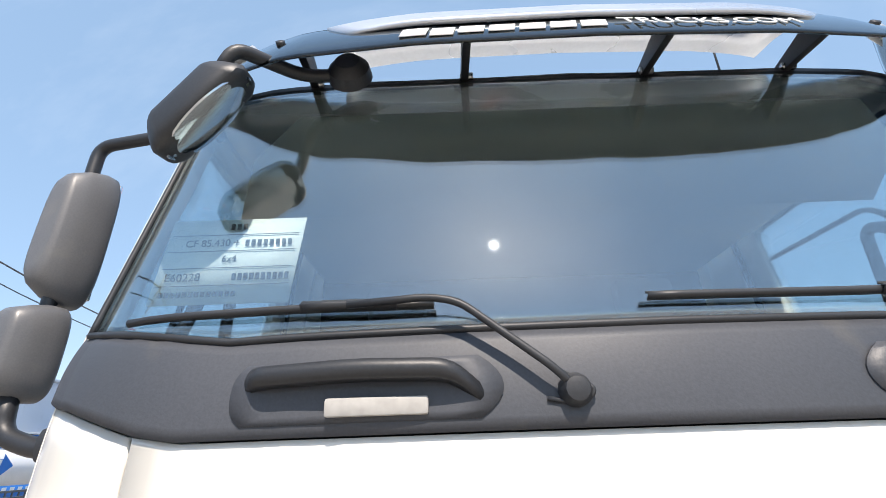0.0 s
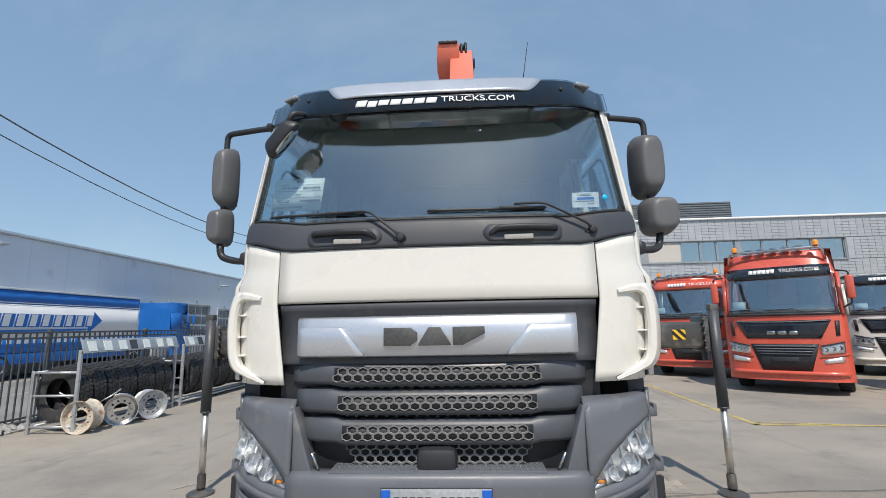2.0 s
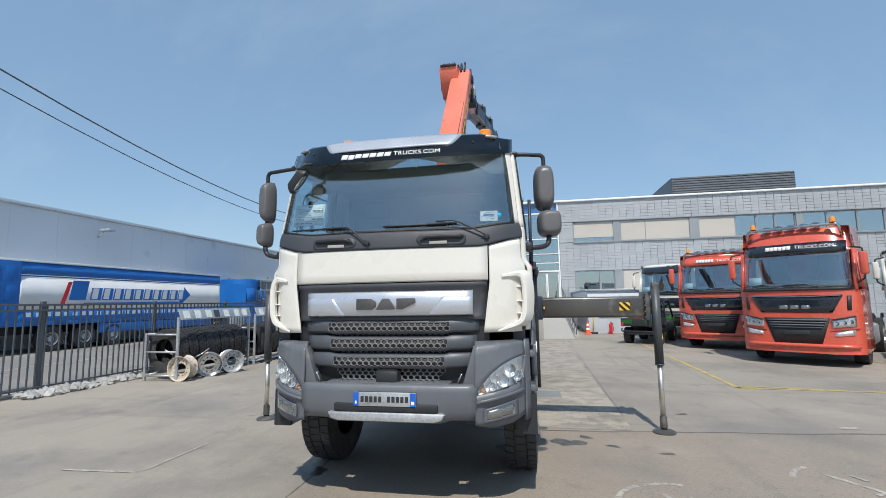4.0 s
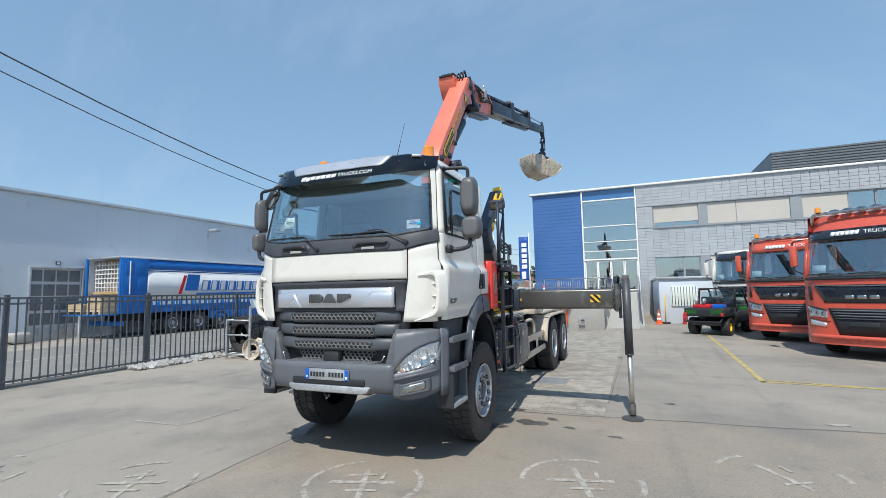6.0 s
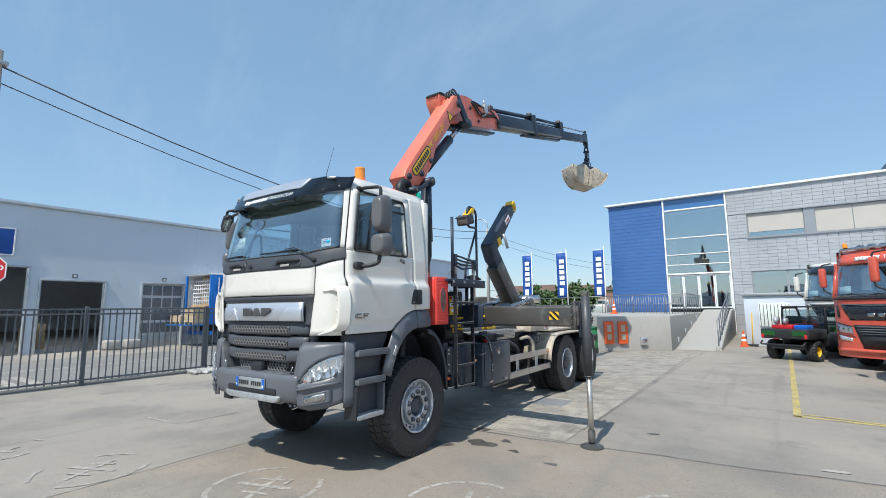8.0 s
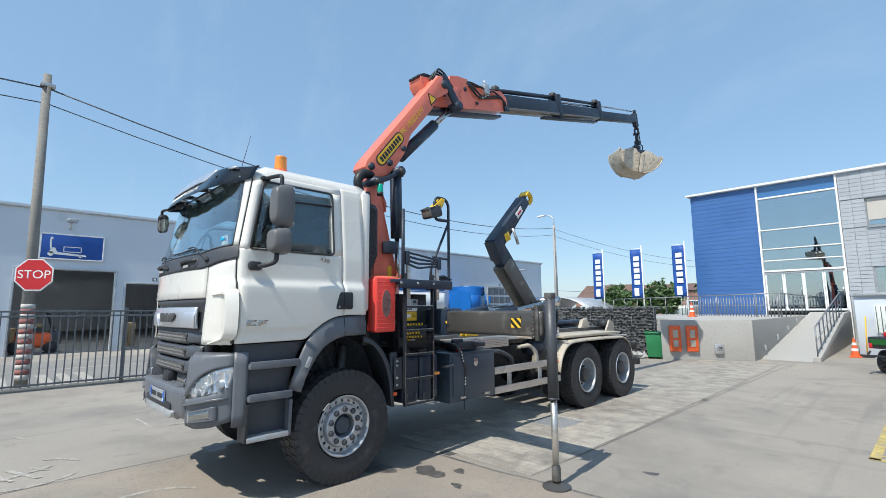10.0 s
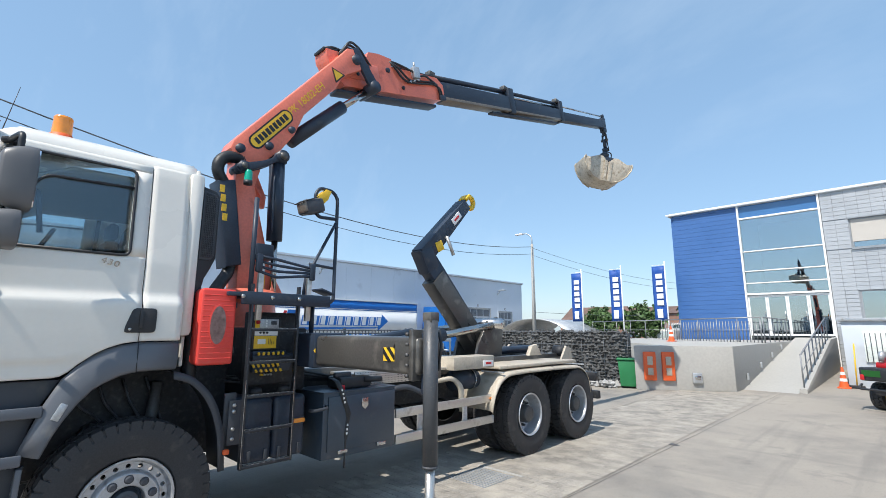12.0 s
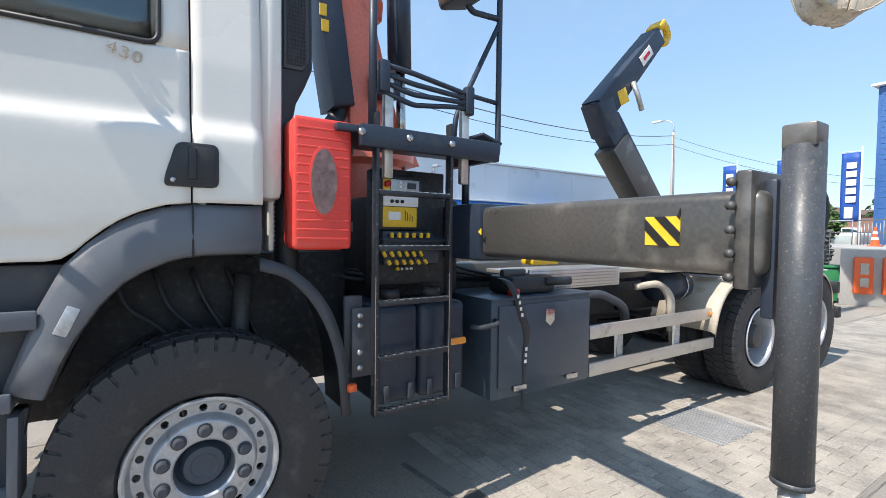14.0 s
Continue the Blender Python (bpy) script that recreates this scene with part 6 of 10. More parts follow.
# wipers
for pv, el, a, b in (((-0.17, 2.205), (-0.35, 2.352), -0.93, -0.37), ((0.84, 2.232), (0.59, 2.372), -0.03, 0.60)):
    w = part("wiper", tube(B(), [front(pv[0], pv[1], 0.034), front(pv[0] - 0.03, pv[1] + 0.03, 0.046), front(el[0] + 0.02, el[1] - 0.008, 0.040), front(el[0] - 0.03, el[1] + 0.004, 0.036), front(el[0] - 0.16, el[1] - 0.001, 0.030)], 0.0065, 8, 0.03), BLACK, truck, "black wiper arm and blade")
    part("blade", sheet(B(), [[front(x, 2.348 + 0.014 * ease(x, 0.3, 0.9) + dz, o) for x in span(a, b, 12)] for dz, o in ((-0.008, 0.012), (-0.003, 0.022), (0.004, 0.022), (0.008, 0.014))], 0.004), BLACK, w)
    part("holder", sheet(B(), [[front(x, 2.350 + 0.014 * ease(x, 0.3, 0.9) + dz, o) for x in span(el[0] - 0.24, el[0] - 0.08, 4)] for dz, o in ((-0.012, 0.018), (0.0, 0.032), (0.010, 0.020))], 0.004), BLACK, w)
    part("pivot", lathe(B(), [(-0.03, 0.024), (0.0, 0.024), (0.014, 0.017), (0.018, 0)], front(pv[0], pv[1], 0.03), (0, -1, 0), 14), BLACK, w)
    part("hose", tube(B(), [front(pv[0] - 0.02, pv[1] + 0.03, 0.02), front(pv[0] + 0.03, pv[1] + 0.0, 0.03), front(pv[0] + 0.01, pv[1] - 0.02, 0.022), front(pv[0] - 0.04, pv[1] - 0.01, 0.022)], 0.004, 6, 0.02), BLACK, w)

# beacons, aerial, roof items
for x, y in ((0.79, 0.815), (-0.66, 0.815)):
    bc = part("beacon", lathe(B(), [(0.025, 0.066), (0.15, 0.062), (0.158, 0.064), (0.172, 0.058), (0.176, 0)], (x, y, 3.23), (0, 0, 1), 22), AMBER, truck, "orange rotating beacon")
    part("base", rod(B(), (x, y, 3.20), (x, y, 3.258), 0.072, None, 20), ORANGE, bc)
part("aerial", rod(B(), (0.55, 0.48, 3.2), (0.62, 0.55, 3.62), 0.004, 0.002, 5), BLACK, truck)

# cab interior
part("floor_pan", box(B(), (0, 1.0, 1.55), (2.1, 1.4, 0.1)), INTERIOR, truck)
part("dashboard", sheet(B(), [[Vector((x, y, z)) for x in span(-1.04, 1.04, 10)] for y, z in ((0.24, 2.29), (0.45, 2.30), (0.62, 2.29), (0.72, 2.18), (0.70, 1.7))], 0.02, True), INTERIOR, truck)
part("headliner", sheet(B(), [[Vector((x, y, z)) for x in span(-h, h, 8)] for y, z, h in ((0.28, 2.92, 0.70), (0.36, 2.85, 0.84), (0.60, 2.82, 0.97), (0.66, 2.86, 0.98), (0.9, 2.98, 0.98), (1.70, 3.0, 0.98))], 0.02), HEADLINER, truck, "grey-beige overhead shelf")
part("back_trim", box(B(), (0, 1.68, 2.3), (2.06, 0.03, 1.5)), INTERIOR, truck)
for x in (0.58, -0.58):
    seat = part("seat", box(B(), (x, 1.12, 1.95), (0.50, 0.50, 0.16), 0.06), INTERIOR, truck)
    part("backrest", box(B(), (x, 1.38, 2.32), (0.48, 0.14, 0.72), 0.06, Matrix.Rotation(-0.15, 4, "X")), INTERIOR, seat)
    part("headrest", box(B(), (x, 1.44, 2.78), (0.28, 0.09, 0.18), 0.04), INTERIOR, seat)
wheel_pts = [Vector((0.58 + 0.23 * math.cos(a), 0.78 + 0.09 * math.sin(a), 2.36 + 0.19 * math.sin(a))) for a in (2 * math.pi * k / 28 for k in range(29))]
sw = part("steering_wheel", tube(B(), wheel_pts, 0.015, 8), INTERIOR, truck)
part("column", tube(B(), [(0.58, 0.78, 2.36), (0.58, 0.62, 2.22)], 0.04, 8), INTERIOR, sw)
for s in (1, -1):
    part("grab_rail", tube(B(), [(s * 1.03, 0.50, 2.42), (s * 1.0, 0.62, 2.72), (s * 1.02, 0.72, 2.76), (s * 1.04, 0.76, 2.45)], 0.018, 8, 0.08), INTERIOR, truck)
# papers behind the windscreen
SHEET_Y = 0.262


def on_sheet(u, v, out=0.0):
    """A place on the data sheet: u along it, v up it, both 0 to 1."""
    return Vector((-0.970 + 0.294 * u + 0.022 * v, SHEET_Y - out, 2.424 + 0.196 * v))


pp = part("price_sheet", sheet(B(), [[on_sheet(u, v) for u in span(0, 1, 4)] for v in (0, 1)], 0.002, False, (0, 2, 2)), PAPER, truck, "laminated data sheet behind the glass")
for v, h, segs in ((0.90, 0.014, ((0.44, 0.58),)), (0.70, 0.014, ((0.58, 0.94),)), (0.30, 0.015, ((0.55, 0.97),)), (0.11, 0.011, ((0.06, 0.62),))):
    for a, b in segs:
        n = max(2, int((b - a) * 0.302 / 0.0125))
        for k in range(n):
            part("print_bar", box(B(), on_sheet(a + (b - a) * (k + 0.5) / n, v, 0.003), (0.0085, 0.001, h), 0, None), INK, pp)
for body, size, u, v in (("CF 85.430 +", 0.0235, 0.345, 0.70), ("6x4", 0.0215, 0.50, 0.51), ("E60228", 0.0255, 0.20, 0.30)):
    text_mesh(body, size, Matrix.Translation(on_sheet(u, v, 0.003)) @ pose(0, 0, 0, 90), INK, pp, "lettering", 0.0005)
for v in (0.205, 0.405, 0.605, 0.80):
    part("ruled_line", sheet(B(), [[on_sheet(u, v + dv, 0.0025) for u in (0.03, 0.97)] for dv in (0, 0.010)], 0.0005, False, (0, 2, 2)), MIRRORCASE, pp)
card = part("card", box(B(), (0.853, 0.262, 2.432), (0.150, 0.002, 0.088), 0.0008, None, 1), WHITEFILM, truck, "white card behind the glass")
part("print_bar", box(B(), (0.853, 0.2595, 2.440), (0.095, 0.001, 0.014)), PLATEBLUE, card)
for x, z, w in ((0.853, 2.465, 0.05), (0.848, 2.457, 0.07), (0.845, 2.424, 0.11), (0.880, 2.408, 0.035)):
    part("print_bar", box(B(), (x, 0.2595, z), (w, 0.001, 0.003)), INK, card)
dp = screen(0.945, 2.425, -0.003)
part("blue_dot", rod(B(), dp, dp + Vector((0.004, -0.006, 0)), 0.019, None, 18), SKYBLUE, truck, "round bright blue sticker")

# axles, frame and wheels
part("chassis_rail", box(B(), (0.42, 4.9, 0.98), (0.08, 8.0, 0.30), 0.01), UNDER, truck)
part("chassis_rail", box(B(), (-0.42, 4.9, 0.98), (0.08, 8.0, 0.30), 0.01), UNDER, truck)
for y in (2.3, 3.6, 5.0, 6.4, 7.3, 8.7):
    part("cross_member", box(B(), (0, y, 0.98), (0.8, 0.10, 0.24), 0.01), UNDER, truck)
part("engine", box(B(), (0, 1.35, 1.1), (0.95, 1.3, 0.8), 0.1), UNDER, truck)
part("gearbox", box(B(), (0, 2.4, 0.85), (0.6, 0.9, 0.5), 0.1), UNDER, truck)
part("front_axle", rod(B(), (-0.95, 1.46, TR), (0.95, 1.46, TR), 0.07), UNDER, truck)
for y in (6.58, 7.94):
    ax = part("rear_axle", rod(B(), (-0.9, y, TR), (0.9, y, TR), 0.09), UNDER, truck)
    part("differential", lathe(B(), [(-0.2, 0.05), (-0.12, 0.2), (0.12, 0.2), (0.2, 0.05)], (0, y, TR), (1, 0, 0), 18), UNDER, ax)
part("propshaft", rod(B(), (0, 2.8, 0.8), (0, 6.5, TR + 0.1), 0.05), UNDER, truck)
for x in (0.5, -0.5):
    part("leaf_spring", box(B(), (x, 1.46, 0.72), (0.09, 1.3, 0.09), 0.02), UNDER, truck)
for y, st in ((1.435, True), (6.50, False), (7.94, False)):
    for s in (1, -1):
        wheel(truck, s * (1.035 if st else 1.055), y, TR, TR, 0.31, s, st, not st)

# rear fenders, cream coloured
for s in (1, -1):
    pts = [(5.58, 0.72), (5.64, 0.95), (5.80, 1.13), (5.98, 1.20), (6.4, 1.215), (7.25, 1.215), (8.05, 1.20), (8.25, 1.12), (8.38, 0.95), (8.40, 0.76)]
    pth = round_path([Vector((0, a, b)) for a, b in pts], 0.12, 4)
    rows = [[Vector((s * x, p.y, p.z - dz)) for p in pth] for x, dz in ((0.62, 0.0), (1.0, 0.0), (1.16, 0.004), (1.205, 0.02), (1.215, 0.05))]
    rf = part("rear_fender", sheet(B(), rows, 0.012, False, (0, 7.0, 0.4)), BEIGE, truck, "cream dusty rear fender")
    for y in (5.86, 8.2):
        part("strap", box(B(), (s * 1.0, y, 1.20), (0.4, 0.04, 0.02), 0.004, None, 1), GALV, rf)
    part("fender_stay", rod(B(), (s * 0.4, 7.25, 1.15), (s * 1.15, 7.25, 1.19), 0.03), UNDER, rf)
    # side guards
    for z in (0.60, 0.875):
        sr = part("side_guard", box(B(), (s * 1.13, 4.80, z - 0.0), (0.035, 1.72, 0.10), 0.008), ALU, truck, "aluminium side underrun rail")
        part("end_cap", box(B(), (s * 1.13, 5.67, z), (0.04, 0.03, 0.104), 0.01), GALV, sr)
    for y in (4.35, 5.15):
        part("guard_post", box(B(), (s * 1.09, y, 0.73), (0.03, 0.07, 0.36), 0.004), GALV, truck)
        part("guard_bracket", rod(B(), (s * 0.45, y, 0.88), (s * 1.09, y, 0.80), 0.025), UNDER, truck)
    part("marker_lamp", box(B(), (s * 1.152, 5.62, 0.875), (0.012, 0.05, 0.03), 0.005), AMBER, truck)
    # grey toolbox
    bx = part("toolbox", box(B(), (s * 0.90, 3.44, 0.87), (0.56, 0.90, 0.62), 0.012), BOX_BLUE, truck, "blue-grey steel toolbox with one door")
    part("toolbox_door", box(B(), (s * 1.187, 3.457, 0.888), (0.016, 0.83, 0.51), 0.005), BOX_BLUE, bx)
    part("lid_lip", box(B(), (s * 0.905, 3.44, 1.183), (0.58, 0.92, 0.012), 0.004), BOX_BLUE, bx)
    part("latch", prism(B(), [(3.43, 1.10), (3.51, 1.10), (3.51, 1.02), (3.47, 0.985), (3.43, 1.02)], "x", s * 1.19, s * 1.205, 0.003), STEEL, bx, "bright latch")
    for y in (3.22, 3.70):
        part("hinge", box(B(), (s * 1.193, y, 0.615), (0.012, 0.11, 0.035), 0.003), STEEL, bx)
    part("grip_rail", tube(B(), [(s * 1.18, 3.02, 1.06), (s * 1.24, 3.0, 1.05), (s * 1.24, 2.86, 1.04), (s * 1.18, 2.84, 1.04)], 0.015, 6, 0.03), COWL, bx)
    # tanks by the ladder
    for y0, y1 in ((2.235, 2.52), (2.505, 2.84)):
        tk = part("tank", box(B(), (s * 0.86, (y0 + y1) / 2, 0.925), (0.56, y1 - y0 - 0.02, 0.54), 0.045, None, 3), CRANE_DARK, truck, "dark smooth plastic tank")
        part("cap", rod(B(), (s * 1.02, y0 + 0.15, 1.22), (s * 1.02, y0 + 0.15, 1.27), 0.06, 0.05, 14), BLACK, tk)
        part("clip", box(B(), (s * 1.145, y0 + 0.07, 0.72), (0.02, 0.03, 0.09), 0.006), COWL, tk)
        part("clip", box(B(), (s * 1.145, y1 - 0.07, 0.72), (0.02, 0.03, 0.09), 0.006), COWL, tk)
    part("tank_bracket", box(B(), (s * 1.10, 2.13, 1.05), (0.03, 0.10, 0.42), 0.008), COWL, truck)
    part("side_lamp", box(B(), (s * 1.19, 2.72, 0.97), (0.03, 0.14, 0.042), 0.012), AMBER, truck, "orange side marker")
    part("side_reflector", box(B(), (s * 1.17, 2.10, 0.80), (0.04, 0.05, 0.04), 0.01), ORANGE, truck)
part("air_tank", rod(B(), (0.86, 5.15, 1.12), (0.86, 5.60, 1.12), 0.13, None, 20), CRANE_DARK, truck, "grey cylindrical air tank")
part("tank_strap", tube(B(), [(0.86 + 0.135 * math.cos(a), 5.5, 1.12 + 0.135 * math.sin(a)) for a in (2 * math.pi * k / 16 for k in range(17))], 0.008, 5), STEEL, truck)
part("hose", tube(B(), [(0.95, 3.95, 1.10), (1.0, 4.2, 1.14), (1.02, 4.5, 1.02), (0.98, 4.6, 0.85), (0.7, 4.6, 0.8)], 0.035, 8, 0.1), COWL, truck)
for k in range(6):
    part("pipe", tube(B(), [(0.6, 2.1 + 0.08 * k, 1.35), (0.75, 2.3 + 0.11 * k, 1.30 + 0.02 * k), (0.7, 2.9 + 0.1 * k, 1.28), (0.55, 3.8, 1.2)], 0.014, 6, 0.1), BLACK, truck)
part("rear_bumper", box(B(), (0, 8.85, 0.62), (2.3, 0.10, 0.14), 0.01), UNDER, truck)
for s in (1, -1):
    part("tail_lamp", box(B(), (s * 0.95, 8.78, 0.95), (0.40, 0.12, 0.16), 0.02), BLACK, truck, "black tail lamp box")
    part("tail_mount", box(B(), (s * 0.6, 8.75, 0.85), (0.5, 0.08, 0.12), 0.01), UNDER, truck)

# exhaust and intake stack behind the cab
intake = part("air_intake", prism(B(), [(1.765, 3.03), (1.90, 3.0), (1.935, 2.95), (1.94, 2.40), (1.90, 2.30), (1.86, 2.22), (1.82, 2.0), (1.81, 1.85), (1.76, 1.85), (1.755, 2.95)], "x", 0.80, 1.045, 0.028), BLACK, truck, "black air intake stack behind the cab")
part("intake_frame", prism(B(), [(1.79, 2.985), (1.885, 2.965), (1.912, 2.935), (1.915, 2.42), (1.885, 2.375), (1.79, 2.375)], "x", 1.04, 1.056, 0.010), COWL, intake)
mesh_back = part("intake_mesh", prism(B(), [(1.805, 2.965), (1.88, 2.95), (1.898, 2.925), (1.90, 2.435), (1.878, 2.395), (1.805, 2.395)], "x", 1.05, 1.0585, 0.002), UNDER, intake, "fine dark intake mesh")
bm = B()
for k in range(28):
    rod(bm, (1.0595, 1.807, 2.405 + k * 0.0197), (1.0595, 1.896, 2.405 + k * 0.0197), 0.0022, None, 4, False)
for k in range(7):
    rod(bm, (1.0595, 1.81 + k * 0.0143, 2.40), (1.0595, 1.81 + k * 0.0143, 2.945), 0.0022, None, 4, False)
tagged(part("wire_netting", bm, COWL, mesh_back), "", "", "", "stuff")
part("bellows", tube(B(), [(0.95, 1.83, 1.35 + 0.012 * k) for k in range(44)], 0.055, 10, 0, 0.14), BLACK, truck)


# ---- extinguisher box behind the cab ----
extb = thing("extinguisher_box", "red ribbed plastic fire extinguisher box with oval window", "extinguisher box", pose(1.10, 1.94, 1.495) @ Matrix.Diagonal((0.75, 1.0, 1.0, 1.0)))
part("body", box(B(), (0, 0, 0.32), (0.22, 0.29, 0.63), 0.045, None, 3), BOXRED, extb)
part("lid", box(B(), (0.115, 0, 0.32), (0.05, 0.285, 0.62), 0.022, None, 3), BOXRED, extb)
rib = None
for k in range(13):
    z = 0.06 + k * 0.043
    if rib is None:
        rib = part("rib", box(B(), (0, 0, 0), (0.008, 0.25, 0.012), 0.003, None, 1), BOXRED, extb)
        rib.location = (0.142, 0, z)
    else:
        share("rib", rib, extb, pose(0.142, 0, z))
oval = [(0.062 * math.cos(a), 0.33 + 0.155 * math.sin(a)) for a in (2 * math.pi * k / 28 for k in range(28))]
part("window_rim", prism(B(), [(1.18 * a, 0.33 + 1.1 * (b - 0.33)) for a, b in oval], "x", 0.14, 0.149, 0.003), BOXRED, extb)
part("window", prism(B(), oval, "x", 0.145, 0.153), mat("smoky_window", (0.20, 0.12, 0.11), 0.2, 0, 0.3, 30, 12), extb, "smoky oval window")
for z in (0.12, 0.5):
    part("latch", box(B(), (0.10, 0.148, z), (0.05, 0.012, 0.05), 0.004), BLACK, extb)
part("bracket", box(B(), (-0.16, 0.0, 0.35), (0.12, 0.22, 0.4), 0.01), UNDER, extb)

# ---- loader crane ----
crane = thing("loader_crane", "orange-red folding loader crane with dark telescopic boom and outriggers", "crane")
part("base_frame", box(B(), (0, 2.66, 1.50), (1.70, 0.62, 0.62), 0.03), UNDER, crane)
part("pedestal", lathe(B(), [(0, 0.42), (0.12, 0.42), (0.16, 0.33), (0.40, 0.30), (0.44, 0.36), (0.52, 0.36), (0.56, 0.25)], (0.12, 2.62, 1.66), (0, 0, 1), 28), CRANE_RED, crane)
part("mount_plate", box(B(), (0.80, 2.74, 1.60), (0.22, 0.30, 0.30), 0.02), CRANE_RED, crane)
bm = B()
prof = [(2.44, 2.10), (3.00, 2.10), (2.93, 2.24), (2.80, 2.45), (2.72, 2.72), (2.62, 3.08), (2.55, 3.37), (2.60, 3.56), (2.50, 3.70), (2.34, 3.66), (2.33, 3.4), (2.42, 2.8)]
part("column", prism(bm, prof, "x", -0.02, 0.28, 0.015), CRANE_RED, crane, "orange-red slewing column")
part("column_gusset", prism(B(), [(2.53, 3.50), (2.62, 3.54), (2.74, 3.30), (2.73, 3.17), (2.66, 3.20), (2.68, 3.28)], "x", 0.06, 0.16, 0.01), CRANE_RED, crane)
part("junction_box", box(B(), (0.36, 2.655, 2.62), (0.14, 0.19, 0.17), 0.012), CRANE_DARK, crane, "dark cable junction box")
part("sticker", box(B(), (0.285, 2.70, 2.29), (0.006, 0.07, 0.17), 0.002, None, 1), YELLOW, crane)
part("hose_cover", prism(B(), [(2.135, 3.33), (2.32, 3.38), (2.455, 2.47), (2.285, 2.42)], "x", 0.06, 0.34, 0.03), CRANE_DARK, crane, "dark hose cover with yellow stickers")
for k in range(4):
    part("sticker", box(B(), (0.343, 2.185 + 0.016 * k, 3.245 - k * 0.10), (0.006, 0.05, 0.078), 0.002, None, 1), YELLOW, crane)
hp = dense(round_path([(0.24, 2.44, 3.63), (0.27, 2.33, 3.645), (0.30, 2.20, 3.61), (0.30, 2.135, 3.53), (0.30, 2.135, 3.43), (0.28, 2.19, 3.355), (0.25, 2.26, 3.29)], 0.06, 6), 0.009)
part("bellows_hose", tube(B(), hp, 0.056, 16, 0, 0.14), BLACK, crane, "black corrugated hose")
hp = dense(round_path([(0.22, 2.37, 2.48), (0.24, 2.35, 2.38), (0.30, 2.26, 2.26), (0.40, 2.16, 2.14), (0.45, 2.10, 2.00)], 0.08, 6), 0.010)
part("bellows_hose", tube(B(), hp, 0.054, 16, 0, 0.14), BLACK, crane)
# main lift cylinder
part("lift_cylinder", rod(B(), (0.33, 2.765, 3.70), (0.33, 2.79, 2.77), 0.086, None, 24), CRANE_DARK, crane, "dark lift cylinder")
part("lift_rod", rod(B(), (0.33, 2.795, 2.78), (0.33, 2.815, 2.05), 0.034, None, 16), CHROME, crane, "chrome piston rod")
part("cylinder_pipe", tube(B(), [(0.41, 2.71, 3.50), (0.42, 2.70, 3.42), (0.42, 2.715, 2.90), (0.40, 2.73, 2.84)], 0.010, 6, 0.02), CRANE_DARK, crane)
for x in (0.26, 0.40):
    part("link", prism(B(), [(2.29, 3.50), (2.34, 3.445), (2.43, 3.49), (2.58, 3.565), (2.72, 3.66), (2.84, 3.67), (2.85, 3.79), (2.76, 3.81), (2.66, 3.69), (2.55, 3.63), (2.41, 3.575), (2.33, 3.58)], "x", x - 0.025, x + 0.025, 0.01), CRANE_DARK, crane, "dark linkage plate")
for y, z, r in ((2.78, 3.74, 0.070), (2.35, 3.515, 0.052)):
    pn = part("pin", rod(B(), (0.16, y, z), (0.455, y, z), r, None, 18), CRANE_DARK, crane)
    part("pin_cap", rod(B(), (0.455, y, z), (0.468, y, z), r * 0.6, None, 12), BEAM, pn)
part("warning_lamp", lathe(B(), [(0, 0.042), (0.10, 0.040), (0.12, 0.03), (0.125, 0)], (0.45, 2.40, 3.35), (0, 0, 1), 16), GREEN_LENS, crane, "green warning lamp")
part("lamp_base", rod(B(), (0.45, 2.40, 3.31), (0.45, 2.40, 3.355), 0.045, None, 14), BLACK, crane)
# main arm
arm = [(2.27, 3.82), (2.37, 3.95), (3.57, 5.45), (3.66, 5.58), (3.78, 5.62), (3.87, 5.52), (3.90, 5.36), (3.78, 5.27), (3.62, 5.15), (3.51, 4.93), (3.08, 4.40), (2.97, 4.10), (2.80, 3.84), (2.62, 3.66), (2.43, 3.60), (2.30, 3.64), (2.24, 3.72)]
marm = part("main_arm", prism(B(), arm, "x", 0.0, 0.31, 0.02), CRANE_RED, crane, "orange-red main arm with yellow plate")
ang = math.atan2(5.50 - 3.84, 3.60 - 2.27)


def on_arm(s, h, x):
    """A place on the arm's side: s along it, h across it."""
    return Vector((x, 2.40 + s * math.cos(ang) - h * math.sin(ang), 3.83 + s * math.sin(ang) + h * math.cos(ang)))


def arm_pill(bm, s0, s1, h, r, x0, x1):
    """A plate with round ends on the arm's side."""
    pts = [(s1 - r + r * math.cos(a), h + r * math.sin(a)) for a in (radians(d) for d in range(-90, 91, 15))] + [(s0 + r + r * math.cos(a), h + r * math.sin(a)) for a in (radians(d) for d in range(90, 271, 15))]
    return prism(bm, [tuple(on_arm(p, q, 0))[1:] for p, q in pts], "x", x0, x1)


